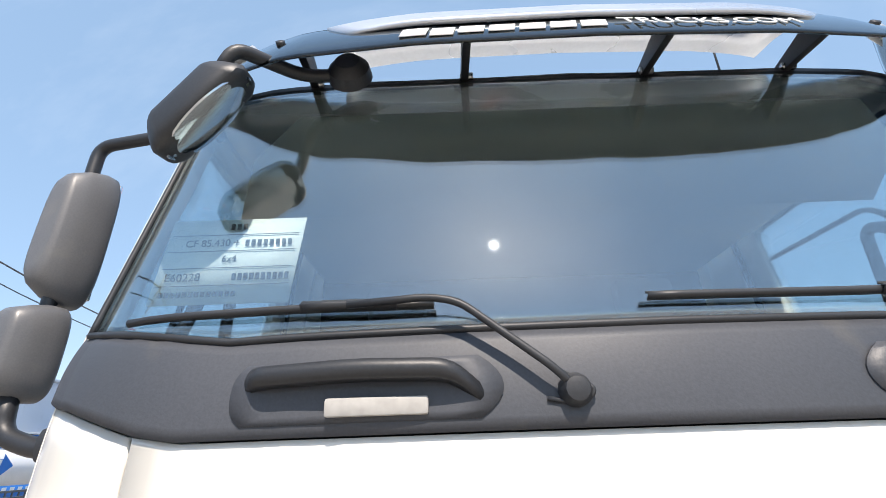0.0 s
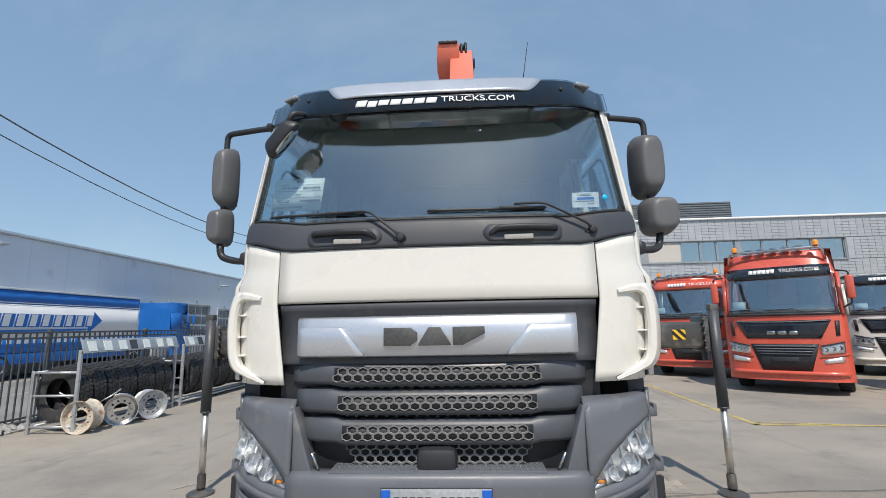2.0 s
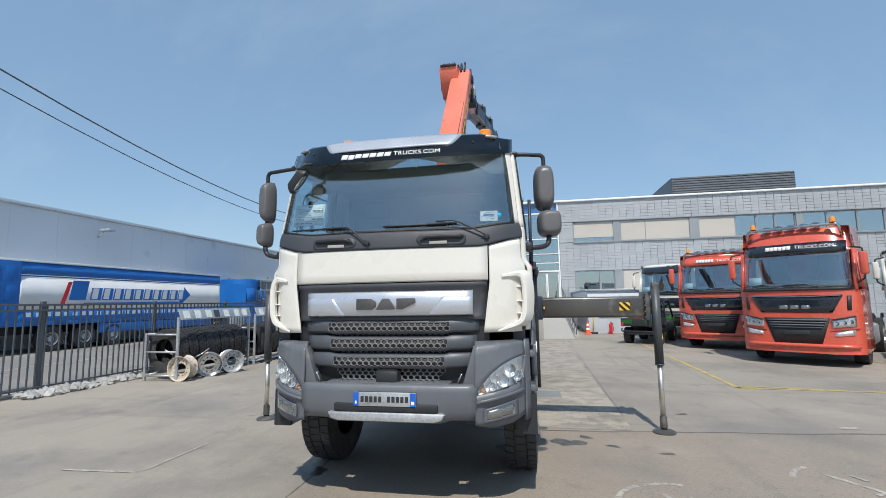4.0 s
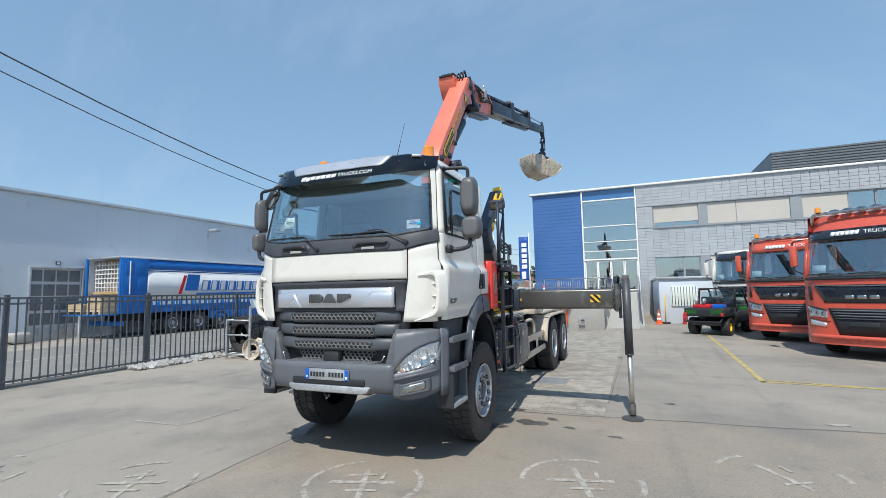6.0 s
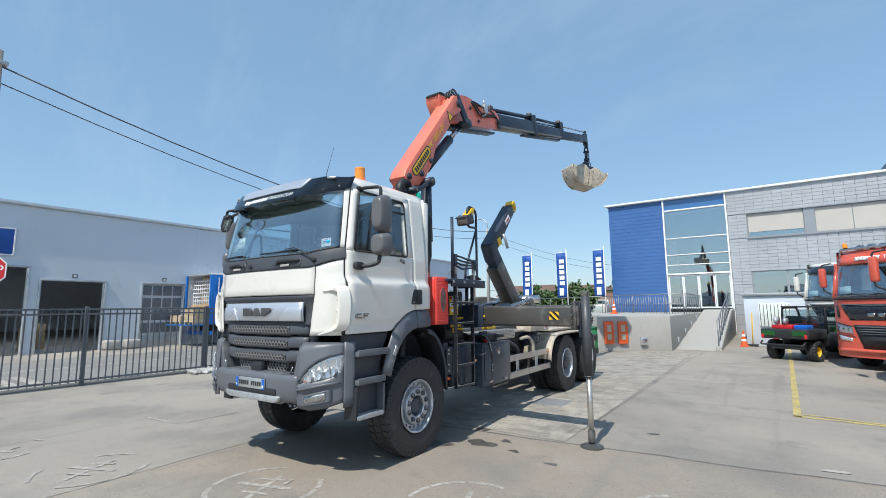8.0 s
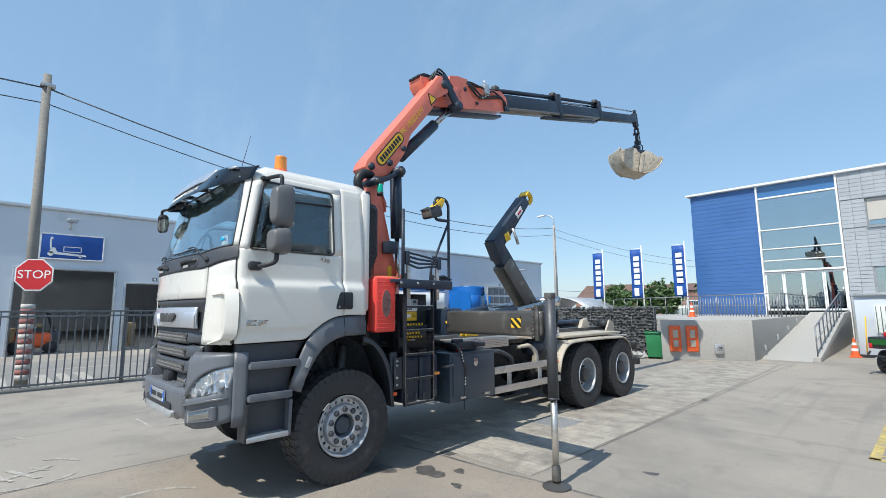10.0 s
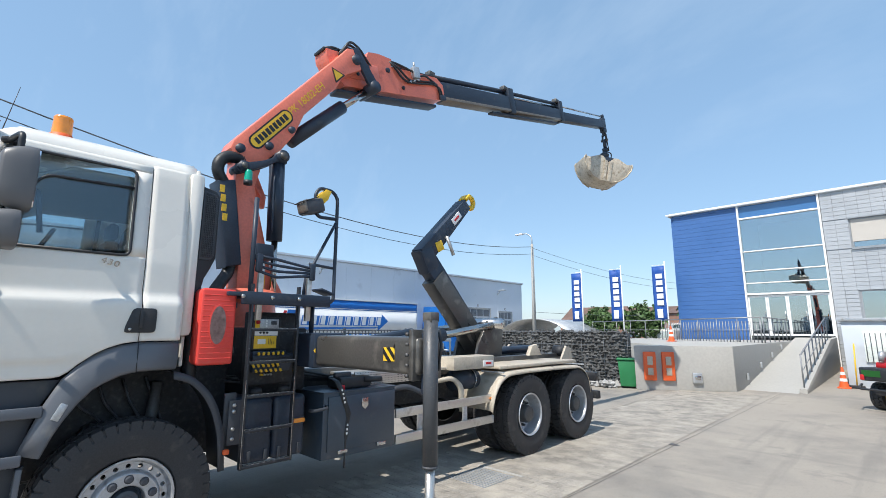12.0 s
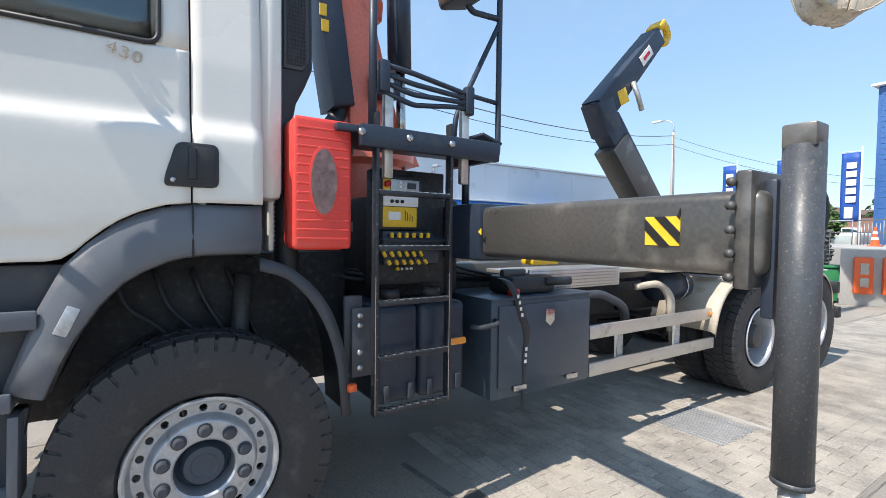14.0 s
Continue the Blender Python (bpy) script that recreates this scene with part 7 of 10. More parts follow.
rx_arm = Matrix.Rotation(ang, 4, "X")
part("plate", arm_pill(B(), 0.04, 0.70, -0.06, 0.068, 0.311, 0.319), YELLOW, marm, "yellow rounded name plate")
part("plate_rim", arm_pill(B(), 0.02, 0.72, -0.06, 0.086, 0.309, 0.316), HAZ_BLACK, marm)
for k in range(9):
    part("plate_bar", box(B(), on_arm(0.12 + k * 0.0625, -0.06, 0.320), (0.004, 0.046, 0.078), 0.003, rx_arm, 1), HAZ_BLACK, marm)
text_mesh("PK 18002-EH", 0.125, Matrix.Translation(on_arm(1.06, -0.05, 0.312)) @ Matrix(((0, 0, 1, 0), (math.cos(ang), -math.sin(ang), 0, 0), (math.sin(ang), math.cos(ang), 0, 0), (0, 0, 0, 1))), YELLOW, marm, "lettering", 0.0015)
for nm, k, x1, material in (("warning_sign", 1.0, 0.316, HAZ_BLACK), ("warning_sign_face", 0.72, 0.319, YELLOW)):
    tri = [on_arm(1.70 + k * p, -0.06 + k * q, 0) for p, q in ((-0.105, -0.07), (0.105, -0.07), (0.0, 0.115))]
    part(nm, prism(B(), [(v.y, v.z) for v in tri], "x", 0.309, x1), material, marm, "yellow warning triangle")
for y, z, r in ((2.34, 3.74, 0.05), (2.66, 3.86, 0.045), (2.92, 4.14, 0.04), (3.80, 5.46, 0.07)):
    part("pin", rod(B(), (-0.04, y, z), (0.345, y, z), r, None, 16), CRANE_DARK, marm)
# second cylinder
part("fold_cylinder", rod(B(), (0.16, 2.98, 4.06), (0.16, 3.70, 4.78), 0.088, None, 18), CRANE_DARK, crane, "dark fold cylinder")
part("fold_rod", rod(B(), (0.16, 3.68, 4.76), (0.16, 4.13, 5.19), 0.045, None, 14), CHROME, crane, "chrome piston rod")
for x in (0.03, 0.29):
    part("link", prism(B(), [(3.74, 5.62), (3.82, 5.67), (3.89, 5.60), (4.20, 5.25), (4.21, 5.16), (4.12, 5.11), (4.06, 5.16), (3.78, 5.52)], "x", x - 0.025, x + 0.025, 0.01), CRANE_DARK, crane)
part("pin", rod(B(), (-0.05, 4.13, 5.19), (0.35, 4.13, 5.19), 0.085, None, 16), CRANE_DARK, crane)
for k in range(3):
    part("hose", tube(B(), round_path([(0.1 + 0.06 * k, 3.62, 5.52), (0.1 + 0.06 * k, 3.74, 5.74 + 0.02 * k), (0.08 + 0.05 * k, 3.95, 5.76), (0.06 + 0.05 * k, 4.15, 5.58), (0.05, 4.5, 5.62)], 0.12), 0.018, 6), BLACK, crane)

# telescopic boom: local s along it, h across it
BO = Vector((-0.02, 3.60, 5.32))
BD = Vector((0.024, 0.972, 0.232)).normalized()
BU = Vector((0, -0.232, 0.972)).normalized()
BR = BD.cross(BU).normalized()


def on_boom(s, h, w=0.0):
    return BO + BD * s + BU * h + BR * w


def boom_section(name, s0, s1, h0, h1, w, material, label="", bev=0.02, w_off=0.0):
    bm = box(B(), (0, 0, 0), (w, s1 - s0, h1 - h0), bev)
    m = Matrix((BR, BD, BU)).transposed().to_4x4()
    bmesh.ops.transform(bm, matrix=Matrix.Translation(on_boom((s0 + s1) / 2, (h0 + h1) / 2, w_off)) @ m, verts=bm.verts)
    return part(name, bm, material, crane, label)


boom_section("boom_cap", -0.13, 0.10, 0.262, 0.30, 0.26, BLACK, "black end cap", 0.01)
boom_section("boom_housing", 0.0, 0.75, -0.10, 0.17, 0.34, CRANE_RED, "orange-red boom housing", 0.03)
bm = B()
poly = [(-0.02, -0.06), (-0.11, 0.16), (-0.10, 0.27), (0.12, 0.25), (0.55, 0.24), (0.62, 0.355), (0.80, 0.365), (1.05, 0.33), (1.02, 0.21), (2.0, 0.19), (2.13, 0.08), (2.13, -0.06), (2.08, -0.17), (1.9, -0.20), (0.1, -0.22)]
lo = [bm.verts.new(on_boom(s, h, -0.15)) for s, h in poly]
hi = [bm.verts.new(on_boom(s, h, 0.15)) for s, h in poly]
bm.faces.new(lo)
bm.faces.new(hi[::-1])
for k in range(len(poly)):
    n = (k + 1) % len(poly)
    bm.faces.new((lo[k], hi[k], hi[n], lo[n]))
bmesh.ops.recalc_face_normals(bm, faces=bm.faces)
part("boom_base", bm, CRANE_RED, crane, "orange-red boom base")
boom_section("boom_section", 2.0, 4.25, -0.14, 0.165, 0.24, CRANE_DARK, "dark telescopic boom section")
boom_section("boom_section", 4.2, 6.2, -0.135, 0.13, 0.20, CRANE_DARK, "dark telescopic boom section")
boom_section("boom_section", 6.15, 8.50, -0.13, 0.09, 0.16, CRANE_DARK, "dark telescopic boom section")
# tan reflection on the boom's underside, painted as strips along its lower edges
boom_section("boom_wear_strip", 2.2, 4.2, -0.148, -0.10, 0.246, TANBRONZE, "tan reflection painted along the lower edge", 0.004)
boom_section("boom_wear_strip", 4.3, 6.1, -0.142, -0.10, 0.206, TANBRONZE, "tan reflection painted along the lower edge", 0.004)
boom_section("boom_collar", 4.10, 4.27, -0.18, 0.34, 0.26, CRANE_DARK, "", 0.02)
boom_section("boom_collar", 6.12, 6.26, -0.16, 0.33, 0.22, CRANE_DARK, "", 0.02)
boom_section("boom_tray", 0.0, 1.95, -0.30, -0.255, 0.20, CRANE_DARK, "dark tray under the boom", 0.01)
boom_section("boom_tray", 3.55, 6.0, -0.225, -0.180, 0.12, CRANE_DARK, "", 0.01)
boom_section("boom_head", 8.40, 8.58, -0.24, 0.16, 0.12, CRANE_DARK, "", 0.02)
boom_section("boom_ear", 8.50, 8.60, 0.10, 0.27, 0.07, CRANE_DARK, "", 0.02)
for s0, s1, h0, h1, r, material in ((2.0, 4.15, 0.265, 0.29, 0.046, CRANE_DARK), (4.15, 6.22, 0.29, 0.28, 0.038, CRANE_DARK), (4.2, 6.2, 0.20, 0.195, 0.024, CHROME), (6.2, 8.55, 0.25, 0.21, 0.020, STEEL)):
    part("extension_cylinder", rod(B(), on_boom(s0, h0), on_boom(s1, h1), r, None, 14), material, crane)
for s0, h0 in ((4.10, 0.34), (6.10, 0.33), (2.0, 0.29)):
    part("cylinder_clamp", box(B(), on_boom(s0, h0, 0.02), (0.12, 0.14, 0.09), 0.015), CASTGREY, crane)
valve = boom_section("valve", 1.42, 1.55, 0.08, 0.26, 0.08, GALV, "grey valve block", 0.01, 0.19)
part("valve_stem", rod(B(), on_boom(1.48, 0.25, 0.19), on_boom(1.48, 0.34, 0.19), 0.018, None, 8), GALV, valve)
for k, pts in enumerate(([(1.00, 0.30, 0.13), (1.07, 0.18, 0.19), (1.18, 0.04, 0.19), (1.30, -0.01, 0.19), (1.60, 0.02, 0.18), (1.90, 0.05, 0.18), (2.02, -0.02, 0.19), (2.05, -0.14, 0.17)],
                         [(0.98, 0.32, 0.10), (1.10, 0.22, 0.19), (1.22, 0.10, 0.20), (1.32, 0.03, 0.19), (1.62, 0.06, 0.18), (1.88, 0.08, 0.18), (1.98, 0.0, 0.19), (2.0, -0.13, 0.17)],
                         [(0.95, 0.34, 0.08), (1.12, 0.27, 0.17), (1.28, 0.22, 0.19), (1.44, 0.17, 0.20)],
                         [(0.95, 0.35, 0.02), (1.15, 0.30, 0.10), (1.40, 0.24, 0.12), (1.75, 0.22, 0.10), (2.02, 0.26, 0.06)],
                         [(0.95, 0.35, -0.05), (1.2, 0.31, 0.02), (1.45, 0.25, 0.05), (1.9, 0.22, 0.03), (2.1, 0.22, 0.0)],
                         [(1.55, 0.12, 0.20), (1.68, 0.16, 0.20), (1.85, 0.10, 0.18), (1.97, 0.05, 0.17)])):
    part("hose", tube(B(), round_path([on_boom(*p) for p in pts], 0.10), 0.017, 6), BLACK, crane)
for k in range(3):
    part("hose_fitting", rod(B(), on_boom(1.30 + 0.09 * k, 0.0 + 0.03 * k, 0.165), on_boom(1.36 + 0.09 * k, 0.01 + 0.03 * k, 0.20), 0.022, None, 8), STEEL, crane)
boom_section("hose_clamp", 1.98, 2.12, -0.20, -0.11, 0.05, CRANE_DARK, "", 0.015, 0.175)
boom_section("pivot_boss", 0.90, 0.98, 0.10, 0.18, 0.36, CRANE_DARK, "", 0.03)
for w in (-0.157, 0.157):
    for s, h in ((0.55, 0.12), (1.95, 0.05), (0.35, -0.02), (1.2, -0.1)):
        part("bolt", rod(B(), on_boom(s, h, w), on_boom(s, h, w * 1.12), 0.03, None, 10), CRANE_DARK, crane)

for w in (-0.08, 0.0, 0.08):
    part("hose", tube(B(), round_path([on_boom(-0.08, 0.30, w), on_boom(0.05, 0.34, w), on_boom(0.20, 0.31, w), on_boom(0.45, 0.29, w)], 0.08), 0.022, 6), BLACK, crane)

# outriggers
part("beam_sleeve", box(B(), (0, 2.93, 1.60), (2.66, 0.32, 0.32), 0.02), CRANE_DARK, crane, "dark outrigger sleeve across the frame")
for s in (1, -1):
    bmn = part("outrigger_beam", box(B(), (s * 1.95, 2.925, 1.60), (1.52, 0.25, 0.275), 0.035, None, 3), BEAM, crane, "scuffed black outrigger beam")
    hz = part("hazard_plate", box(B(), (s * 2.385, 2.7985, 1.605), (0.135, 0.004, 0.105), 0.002, None, 1), YELLOW, bmn, "yellow and black hazard mark")
    for a in (-0.115, -0.030, 0.055):
        pts = [(a, 1.6575), (a + 0.042, 1.6575), (a + 0.147, 1.5525), (a + 0.105, 1.5525)]
        pts = [(min(max(x, -0.0675), 0.0675), z + (max(0, -0.0675 - x) * -1.0 if x < -0.0675 else 0) + (max(0, x - 0.0675) if x > 0.0675 else 0)) for x, z in pts]
        part("hazard_stripe", prism(B(), [(2.385 * s + x, z) for x, z in pts], "y", 2.7935, 2.7965), HAZ_BLACK, hz)
    part("arrow", prism(B(), [(s * 1.33, 1.60), (s * 1.36, 1.58), (s * 1.36, 1.62)], "y", 2.765, 2.769), YELLOW, bmn)
    part("end_plate", box(B(), (s * 2.66, 2.925, 1.61), (0.05, 0.30, 0.37), 0.01), BEAM, bmn)
    for k in range(5):
        part("bolt", rod(B(), (s * 2.63, 2.775, 1.46 + 0.075 * k), (s * 2.63, 2.758, 1.46 + 0.075 * k), 0.015, None, 6), CASTGREY, bmn)
    jk = part("jack", rod(B(), (s * 2.785, 2.86, 0.86), (s * 2.785, 2.86, 1.86), 0.054, None, 22), JACKSTEEL, crane, "scuffed black stabiliser jack")
    part("jack_cap", box(B(), (s * 2.785, 2.86, 1.885), (0.088, 0.088, 0.07), 0.006), BEAM, jk)
    part("jack_collar", rod(B(), (s * 2.785, 2.86, 0.845), (s * 2.785, 2.86, 0.862), 0.056, None, 20), JACKSTEEL, jk)
    part("jack_rod", rod(B(), (s * 2.785, 2.86, 0.16), (s * 2.785, 2.86, 0.86), 0.034, None, 18), ALU, jk, "dull bare piston rod")
    part("jack_ankle", lathe(B(), [(0, 0.03), (0.02, 0.045), (0.14, 0.045), (0.16, 0.036)], (s * 2.785, 2.86, 0.05), (0, 0, 1), 16), BEAM, jk)
    part("jack_foot", lathe(B(), [(0.0, 0.14), (0.018, 0.14), (0.03, 0.12), (0.05, 0.04)], (s * 2.785, 2.86, 0.0), (0, 0, 1), 26), BEAM, jk)
    part("hose", tube(B(), round_path([(s * 2.70, 2.95, 1.70), (s * 2.76, 2.95, 1.80), (s * 2.82, 2.94, 1.70), (s * 2.80, 2.92, 1.50)], 0.06), 0.012, 6), BLACK, jk)
    part("jack_bracket", box(B(), (s * 2.70, 2.92, 1.55), (0.04, 0.12, 0.44), 0.01), CRANE_DARK, jk)

# ladder, platform and rails on the camera side
ladder = thing("access_ladder", "black steel access ladder with chequered rungs", "ladder")
for y in (2.195, 2.635):
    st_ = part("stringer", box(B(), (1.235, y, 1.42), (0.052, 0.019, 1.53), 0.003), LADDERBLACK, ladder)
    part("worn_edge", box(B(), (1.2615, y - 0.008, 1.02), (0.002, 0.003, 0.70)), STEEL, st_, "paint worn to bright steel")
rung = None
for k in range(5):
    z = 0.672 + k * 0.279
    r_ = part("rung", box(B(), (1.24, 2.415, z), (0.05, 0.42, 0.026), 0.006), LADDERBLACK, ladder) if rung is None else share("rung", rung, ladder, pose(0, 0, k * 0.279))
    rung = rung or r_
for k in range(5):
    bm = B()
    for i in range(18):
        box(bm, (1.243, 2.215 + i * 0.0235, 0.686 + k * 0.279), (0.04, 0.006, 0.005), 0, Matrix.Rotation(0.6 if i % 2 else -0.6, 4, "Z"))
    part("tread", bm, STEEL, ladder, "worn bright tread marks")
part("platform", box(B(), (1.02, 2.45, 2.09), (0.46, 0.92, 0.035), 0.006), CRANE_DARK, ladder)
part("platform_frame", box(B(), (1.25, 2.53, 2.06), (0.05, 0.86, 0.11), 0.01), CRANE_DARK, ladder)
part("platform_frame", box(B(), (1.02, 2.95, 2.06), (0.46, 0.05, 0.09), 0.01), CRANE_DARK, ladder)
for y in (2.10, 2.36, 2.62):
    part("bolt", rod(B(), (1.275, y, 2.07), (1.287, y, 2.07), 0.018, None, 8), STEEL, ladder)
part("upright", tube(B(), [(1.20, 2.19, 2.1), (1.20, 2.19, 2.97)], 0.021, 10), CRANE_DARK, ladder)
for y in (2.28, 2.76):
    part("alu_post", box(B(), (1.19, y, 2.13), (0.035, 0.05, 0.52), 0.004), ALU, ladder, "bare aluminium post")
for k in range(4):
    part("fold_rail", tube(B(), [(1.20, 2.23, 2.445 - 0.045 * k), (1.21, 2.42, 2.425 - 0.055 * k), (1.21, 2.70, 2.385 - 0.030 * k), (1.20, 2.80, 2.375 - 0.028 * k)], 0.014, 6, 0.03), CRANE_DARK, ladder)
for y, z in ((2.25, 2.38), (2.78, 2.34)):
    part("rail_joint", box(B(), (1.205, y, z), (0.05, 0.055, 0.16), 0.01), CRANE_DARK, ladder)
part("leg", tube(B(), [(0.95, 2.95, 2.03), (0.95, 2.95, 1.75)], 0.025, 8), CRANE_DARK, ladder)
part("pedal", box(B(), (1.03, 3.02, 2.17), (0.20, 0.16, 0.02), 0.005, Matrix.Rotation(-0.3, 4, "X")), CRANE_DARK, ladder)
guard = thing("work_light", "work light in a bent tube guard above the platform", "work light")
part("tube", tube(B(), [(1.02, 2.95, 2.07), (1.02, 3.15, 2.07), (1.02, 3.15, 3.20), (1.02, 3.08, 3.27), (1.02, 2.93, 3.27), (1.02, 2.88, 3.20), (1.02, 2.885, 3.01), (1.02, 2.93, 2.955), (1.02, 3.14, 2.965)], 0.019, 8, 0.06), CRANE_DARK, guard)
part("brace", tube(B(), [(1.02, 2.80, 2.10), (1.02, 2.82, 2.30), (1.02, 3.14, 2.92)], 0.017, 8, 0.04), CRANE_DARK, guard)
part("crossbar", tube(B(), [(1.02, 2.85, 2.45), (1.02, 3.14, 2.43)], 0.015, 8), CRANE_DARK, guard)
part("housing", box(B(), (1.02, 2.835, 3.045), (0.20, 0.22, 0.15), 0.03, Matrix.Rotation(0.28, 4, "X")), COWL, guard)
part("lens", box(B(), (1.03, 2.735, 3.015), (0.17, 0.03, 0.10), 0.01, Matrix.Rotation(0.28, 4, "X")), TANBRONZE, guard, "dusty lamp lens")
part("wire_guard", tube(B(), [(1.12, 2.86, 3.14), (1.12, 2.70, 3.06), (0.92, 2.70, 3.06), (0.92, 2.86, 3.14)], 0.006, 6, 0.02), BLACK, guard)
part("cover", prism(B(), [(2.85, 3.13), (2.99, 3.26), (3.05, 3.25), (3.01, 3.15), (2.93, 3.06)], "x", 0.95, 1.06, 0.004), YELLOW, guard, "yellow cover plate")

ctrl = thing("control_panel", "crane control panel with yellow-capped levers", "control panel")
part("backplate", box(B(), (0.93, 2.53, 1.62), (0.12, 0.46, 0.66), 0.01), UNDER, ctrl)
part("display_box", box(B(), (1.02, 2.435, 1.755), (0.07, 0.27, 0.30), 0.008), BLACK, ctrl)
face = part("display", box(B(), (1.058, 2.455, 1.842), (0.008, 0.18, 0.085), 0.003), GALV, ctrl, "grey display face")
part("screen", box(B(), (1.064, 2.495, 1.852), (0.004, 0.055, 0.034), 0.001), COWL, face)
for k in range(3):
    part("key", box(B(), (1.064, 2.425, 1.868 - 0.024 * k), (0.004, 0.014, 0.014), 0.001), WHITEFILM, face)
part("button_plate", box(B(), (1.058, 2.34, 1.842), (0.008, 0.045, 0.085), 0.003), YELLOW, ctrl)
part("emergency_button", rod(B(), (1.06, 2.338, 1.856), (1.088, 2.338, 1.856), 0.017, None, 14), STOPRED, ctrl)
sw = part("switch_strip", box(B(), (1.058, 2.43, 1.763), (0.008, 0.22, 0.055), 0.003), WHITEFILM, ctrl)
for k in range(3):
    part("switch", rod(B(), (1.06, 2.37 + 0.032 * k, 1.762), (1.072, 2.37 + 0.032 * k, 1.762), 0.010, None, 10), BLACK, sw)
ip = part("instruction_plate", box(B(), (1.058, 2.424, 1.676), (0.008, 0.212, 0.112), 0.003), YELLOW, ctrl, "yellow instruction plate")
part("instruction_label", box(B(), (1.0635, 2.388, 1.682), (0.003, 0.075, 0.045), 0.001, None, 1), WHITEFILM, ip)
for k in range(4):
    part("diagram_bar", box(B(), (1.0635, 2.455 + 0.015 * k, 1.685 - 0.006 * k), (0.003, 0.003, 0.06 - 0.01 * k)), INK, ip)
part("valve_bank", prism(B(), [(2.32, 1.60), (2.63, 1.60), (2.66, 1.57), (2.72, 1.57), (2.72, 1.53), (2.68, 1.41), (2.33, 1.41)], "x", 0.94, 1.055, 0.012), CRANE_DARK, ctrl)
part("lever_rail", box(B(), (1.06, 2.51, 1.548), (0.05, 0.40, 0.022), 0.005), CRANE_DARK, ctrl)
for row, z in enumerate((1.575, 1.425)):
    for k in range(6):
        y = 2.355 + k * 0.046 - 0.015 * row
        lv_ = part("lever", rod(B(), (1.04, y - 0.012 * row, z + 0.05 * row), (1.09, y, z), 0.007, None, 6), CASTGREY, ctrl)
        part("lever_cap", box(B(), (1.097, y, z), (0.024, 0.020, 0.030), 0.007, Matrix.Rotation(0.5 * row, 4, "X")), YELLOW, lv_)
        if row:
            part("lever_boot", box(B(), (1.075, y - 0.018, z + 0.045), (0.02, 0.020, 0.035), 0.006, Matrix.Rotation(0.5, 4, "X")), YELLOW, lv_)
for k in range(4):
    part("fitting", rod(B(), (1.02, 2.42 + 0.028 * k, 1.385), (1.055, 2.42 + 0.028 * k, 1.385), 0.010, None, 8), STEEL if k else YELLOW, ctrl)

remote = thing("remote_control", "black crane remote with a dangling neck strap", "remote control")
part("body", box(B(), (0.98, 3.42, 1.25), (0.26, 0.40, 0.12), 0.03), BLACK, remote)
part("joystick", box(B(), (1.02, 3.30, 1.33), (0.05, 0.2, 0.05), 0.012), COWL, remote)
part("grip", rod(B(), (1.10, 3.52, 1.27), (1.14, 3.72, 1.27), 0.03, None, 10), BLACK, remote)
part("red_corner", box(B(), (1.10, 3.24, 1.21), (0.06, 0.06, 0.05), 0.01), STOPRED, remote)
strap = round_path([Vector(p) for p in ((1.10, 3.12, 1.31), (1.16, 3.145, 1.29), (1.20, 3.19, 1.18), (1.20, 3.22, 1.08), (1.20, 3.275, 0.97), (1.20, 3.26, 0.86), (1.20, 3.25, 0.74), (1.195, 3.245, 0.60), (1.195, 3.245, 0.46))], 0.05, 3)
wide = [0.028 if p.z > 0.95 else (0.020 if p.z > 0.75 else 0.010) for p in strap]
st_ = part("strap", sheet(B(), [[p + Vector((0.0, k * w, 0)) for p, w in zip(strap, wide)] for k in (-1, 1)], 0.004), BLACK, remote)
for z0, y0 in ((1.20, 3.182), (1.16, 3.197), (1.12, 3.208), (1.08, 3.22), (0.86, 3.26), (0.82, 3.257), (0.78, 3.254)):
    part("strap_bar", box(B(), (1.206, y0, z0), (0.002, 0.018, 0.022)), WHITEFILM, st_)


# ---- clamshell grab ----
gm = Matrix.Translation((0.08, 12.0, 6.22)) @ Matrix.Rotation(radians(50), 4, "Z") @ Matrix.Rotation(radians(11), 4, "Y") @ Matrix.Diagonal((0.90, 0.90, 0.84, 1))
grab = thing("clamshell_grab", "worn bare-steel clamshell grab hanging from the boom", "grab", gm)
tip = on_boom(8.50, -0.20)
low = gm @ Vector((0, 0, 0.50))
mid = tip.lerp(low, 0.48)
part("tip_link", box(B(), tip + Vector((0, 0.01, -0.05)), (0.10, 0.09, 0.16), 0.03), CRANE_DARK, crane, "dark boom tip link")
for x in (-0.05, 0.05):
    part("shackle_plate", rod(B(), tip + Vector((x, 0.015, -0.09)), mid + Vector((x, 0, -0.04)), 0.026, None, 8), CRANE_DARK, crane)
part("shackle_pin", rod(B(), mid + Vector((-0.09, 0, 0)), mid + Vector((0.09, 0, 0)), 0.035, None, 12), BEAM, crane)
part("lower_link", rod(rod(B(), mid + Vector((0, 0, 0.03)), low, 0.055, 0.045, 12), low + Vector((0, 0, 0.03)), low + Vector((0, 0, -0.06)), 0.085, 0.07, 14), CRANE_DARK, crane)
part("hose", tube(B(), round_path([tip + Vector((0.02, -0.12, 0.0)), tip + Vector((0.08, -0.08, -0.10)), mid + Vector((0.09, -0.06, -0.02)), low + Vector((0.09, 0.02, -0.05))], 0.08), 0.014, 6), BLACK, crane)
part("rotator", lathe(B(), [(0, 0.10), (0.06, 0.13), (0.12, 0.13), (0.16, 0.08), (0.24, 0.06), (0.3, 0.08)], (0, 0, 0.22), (0, 0, 1), 18), CRANE_DARK, grab)
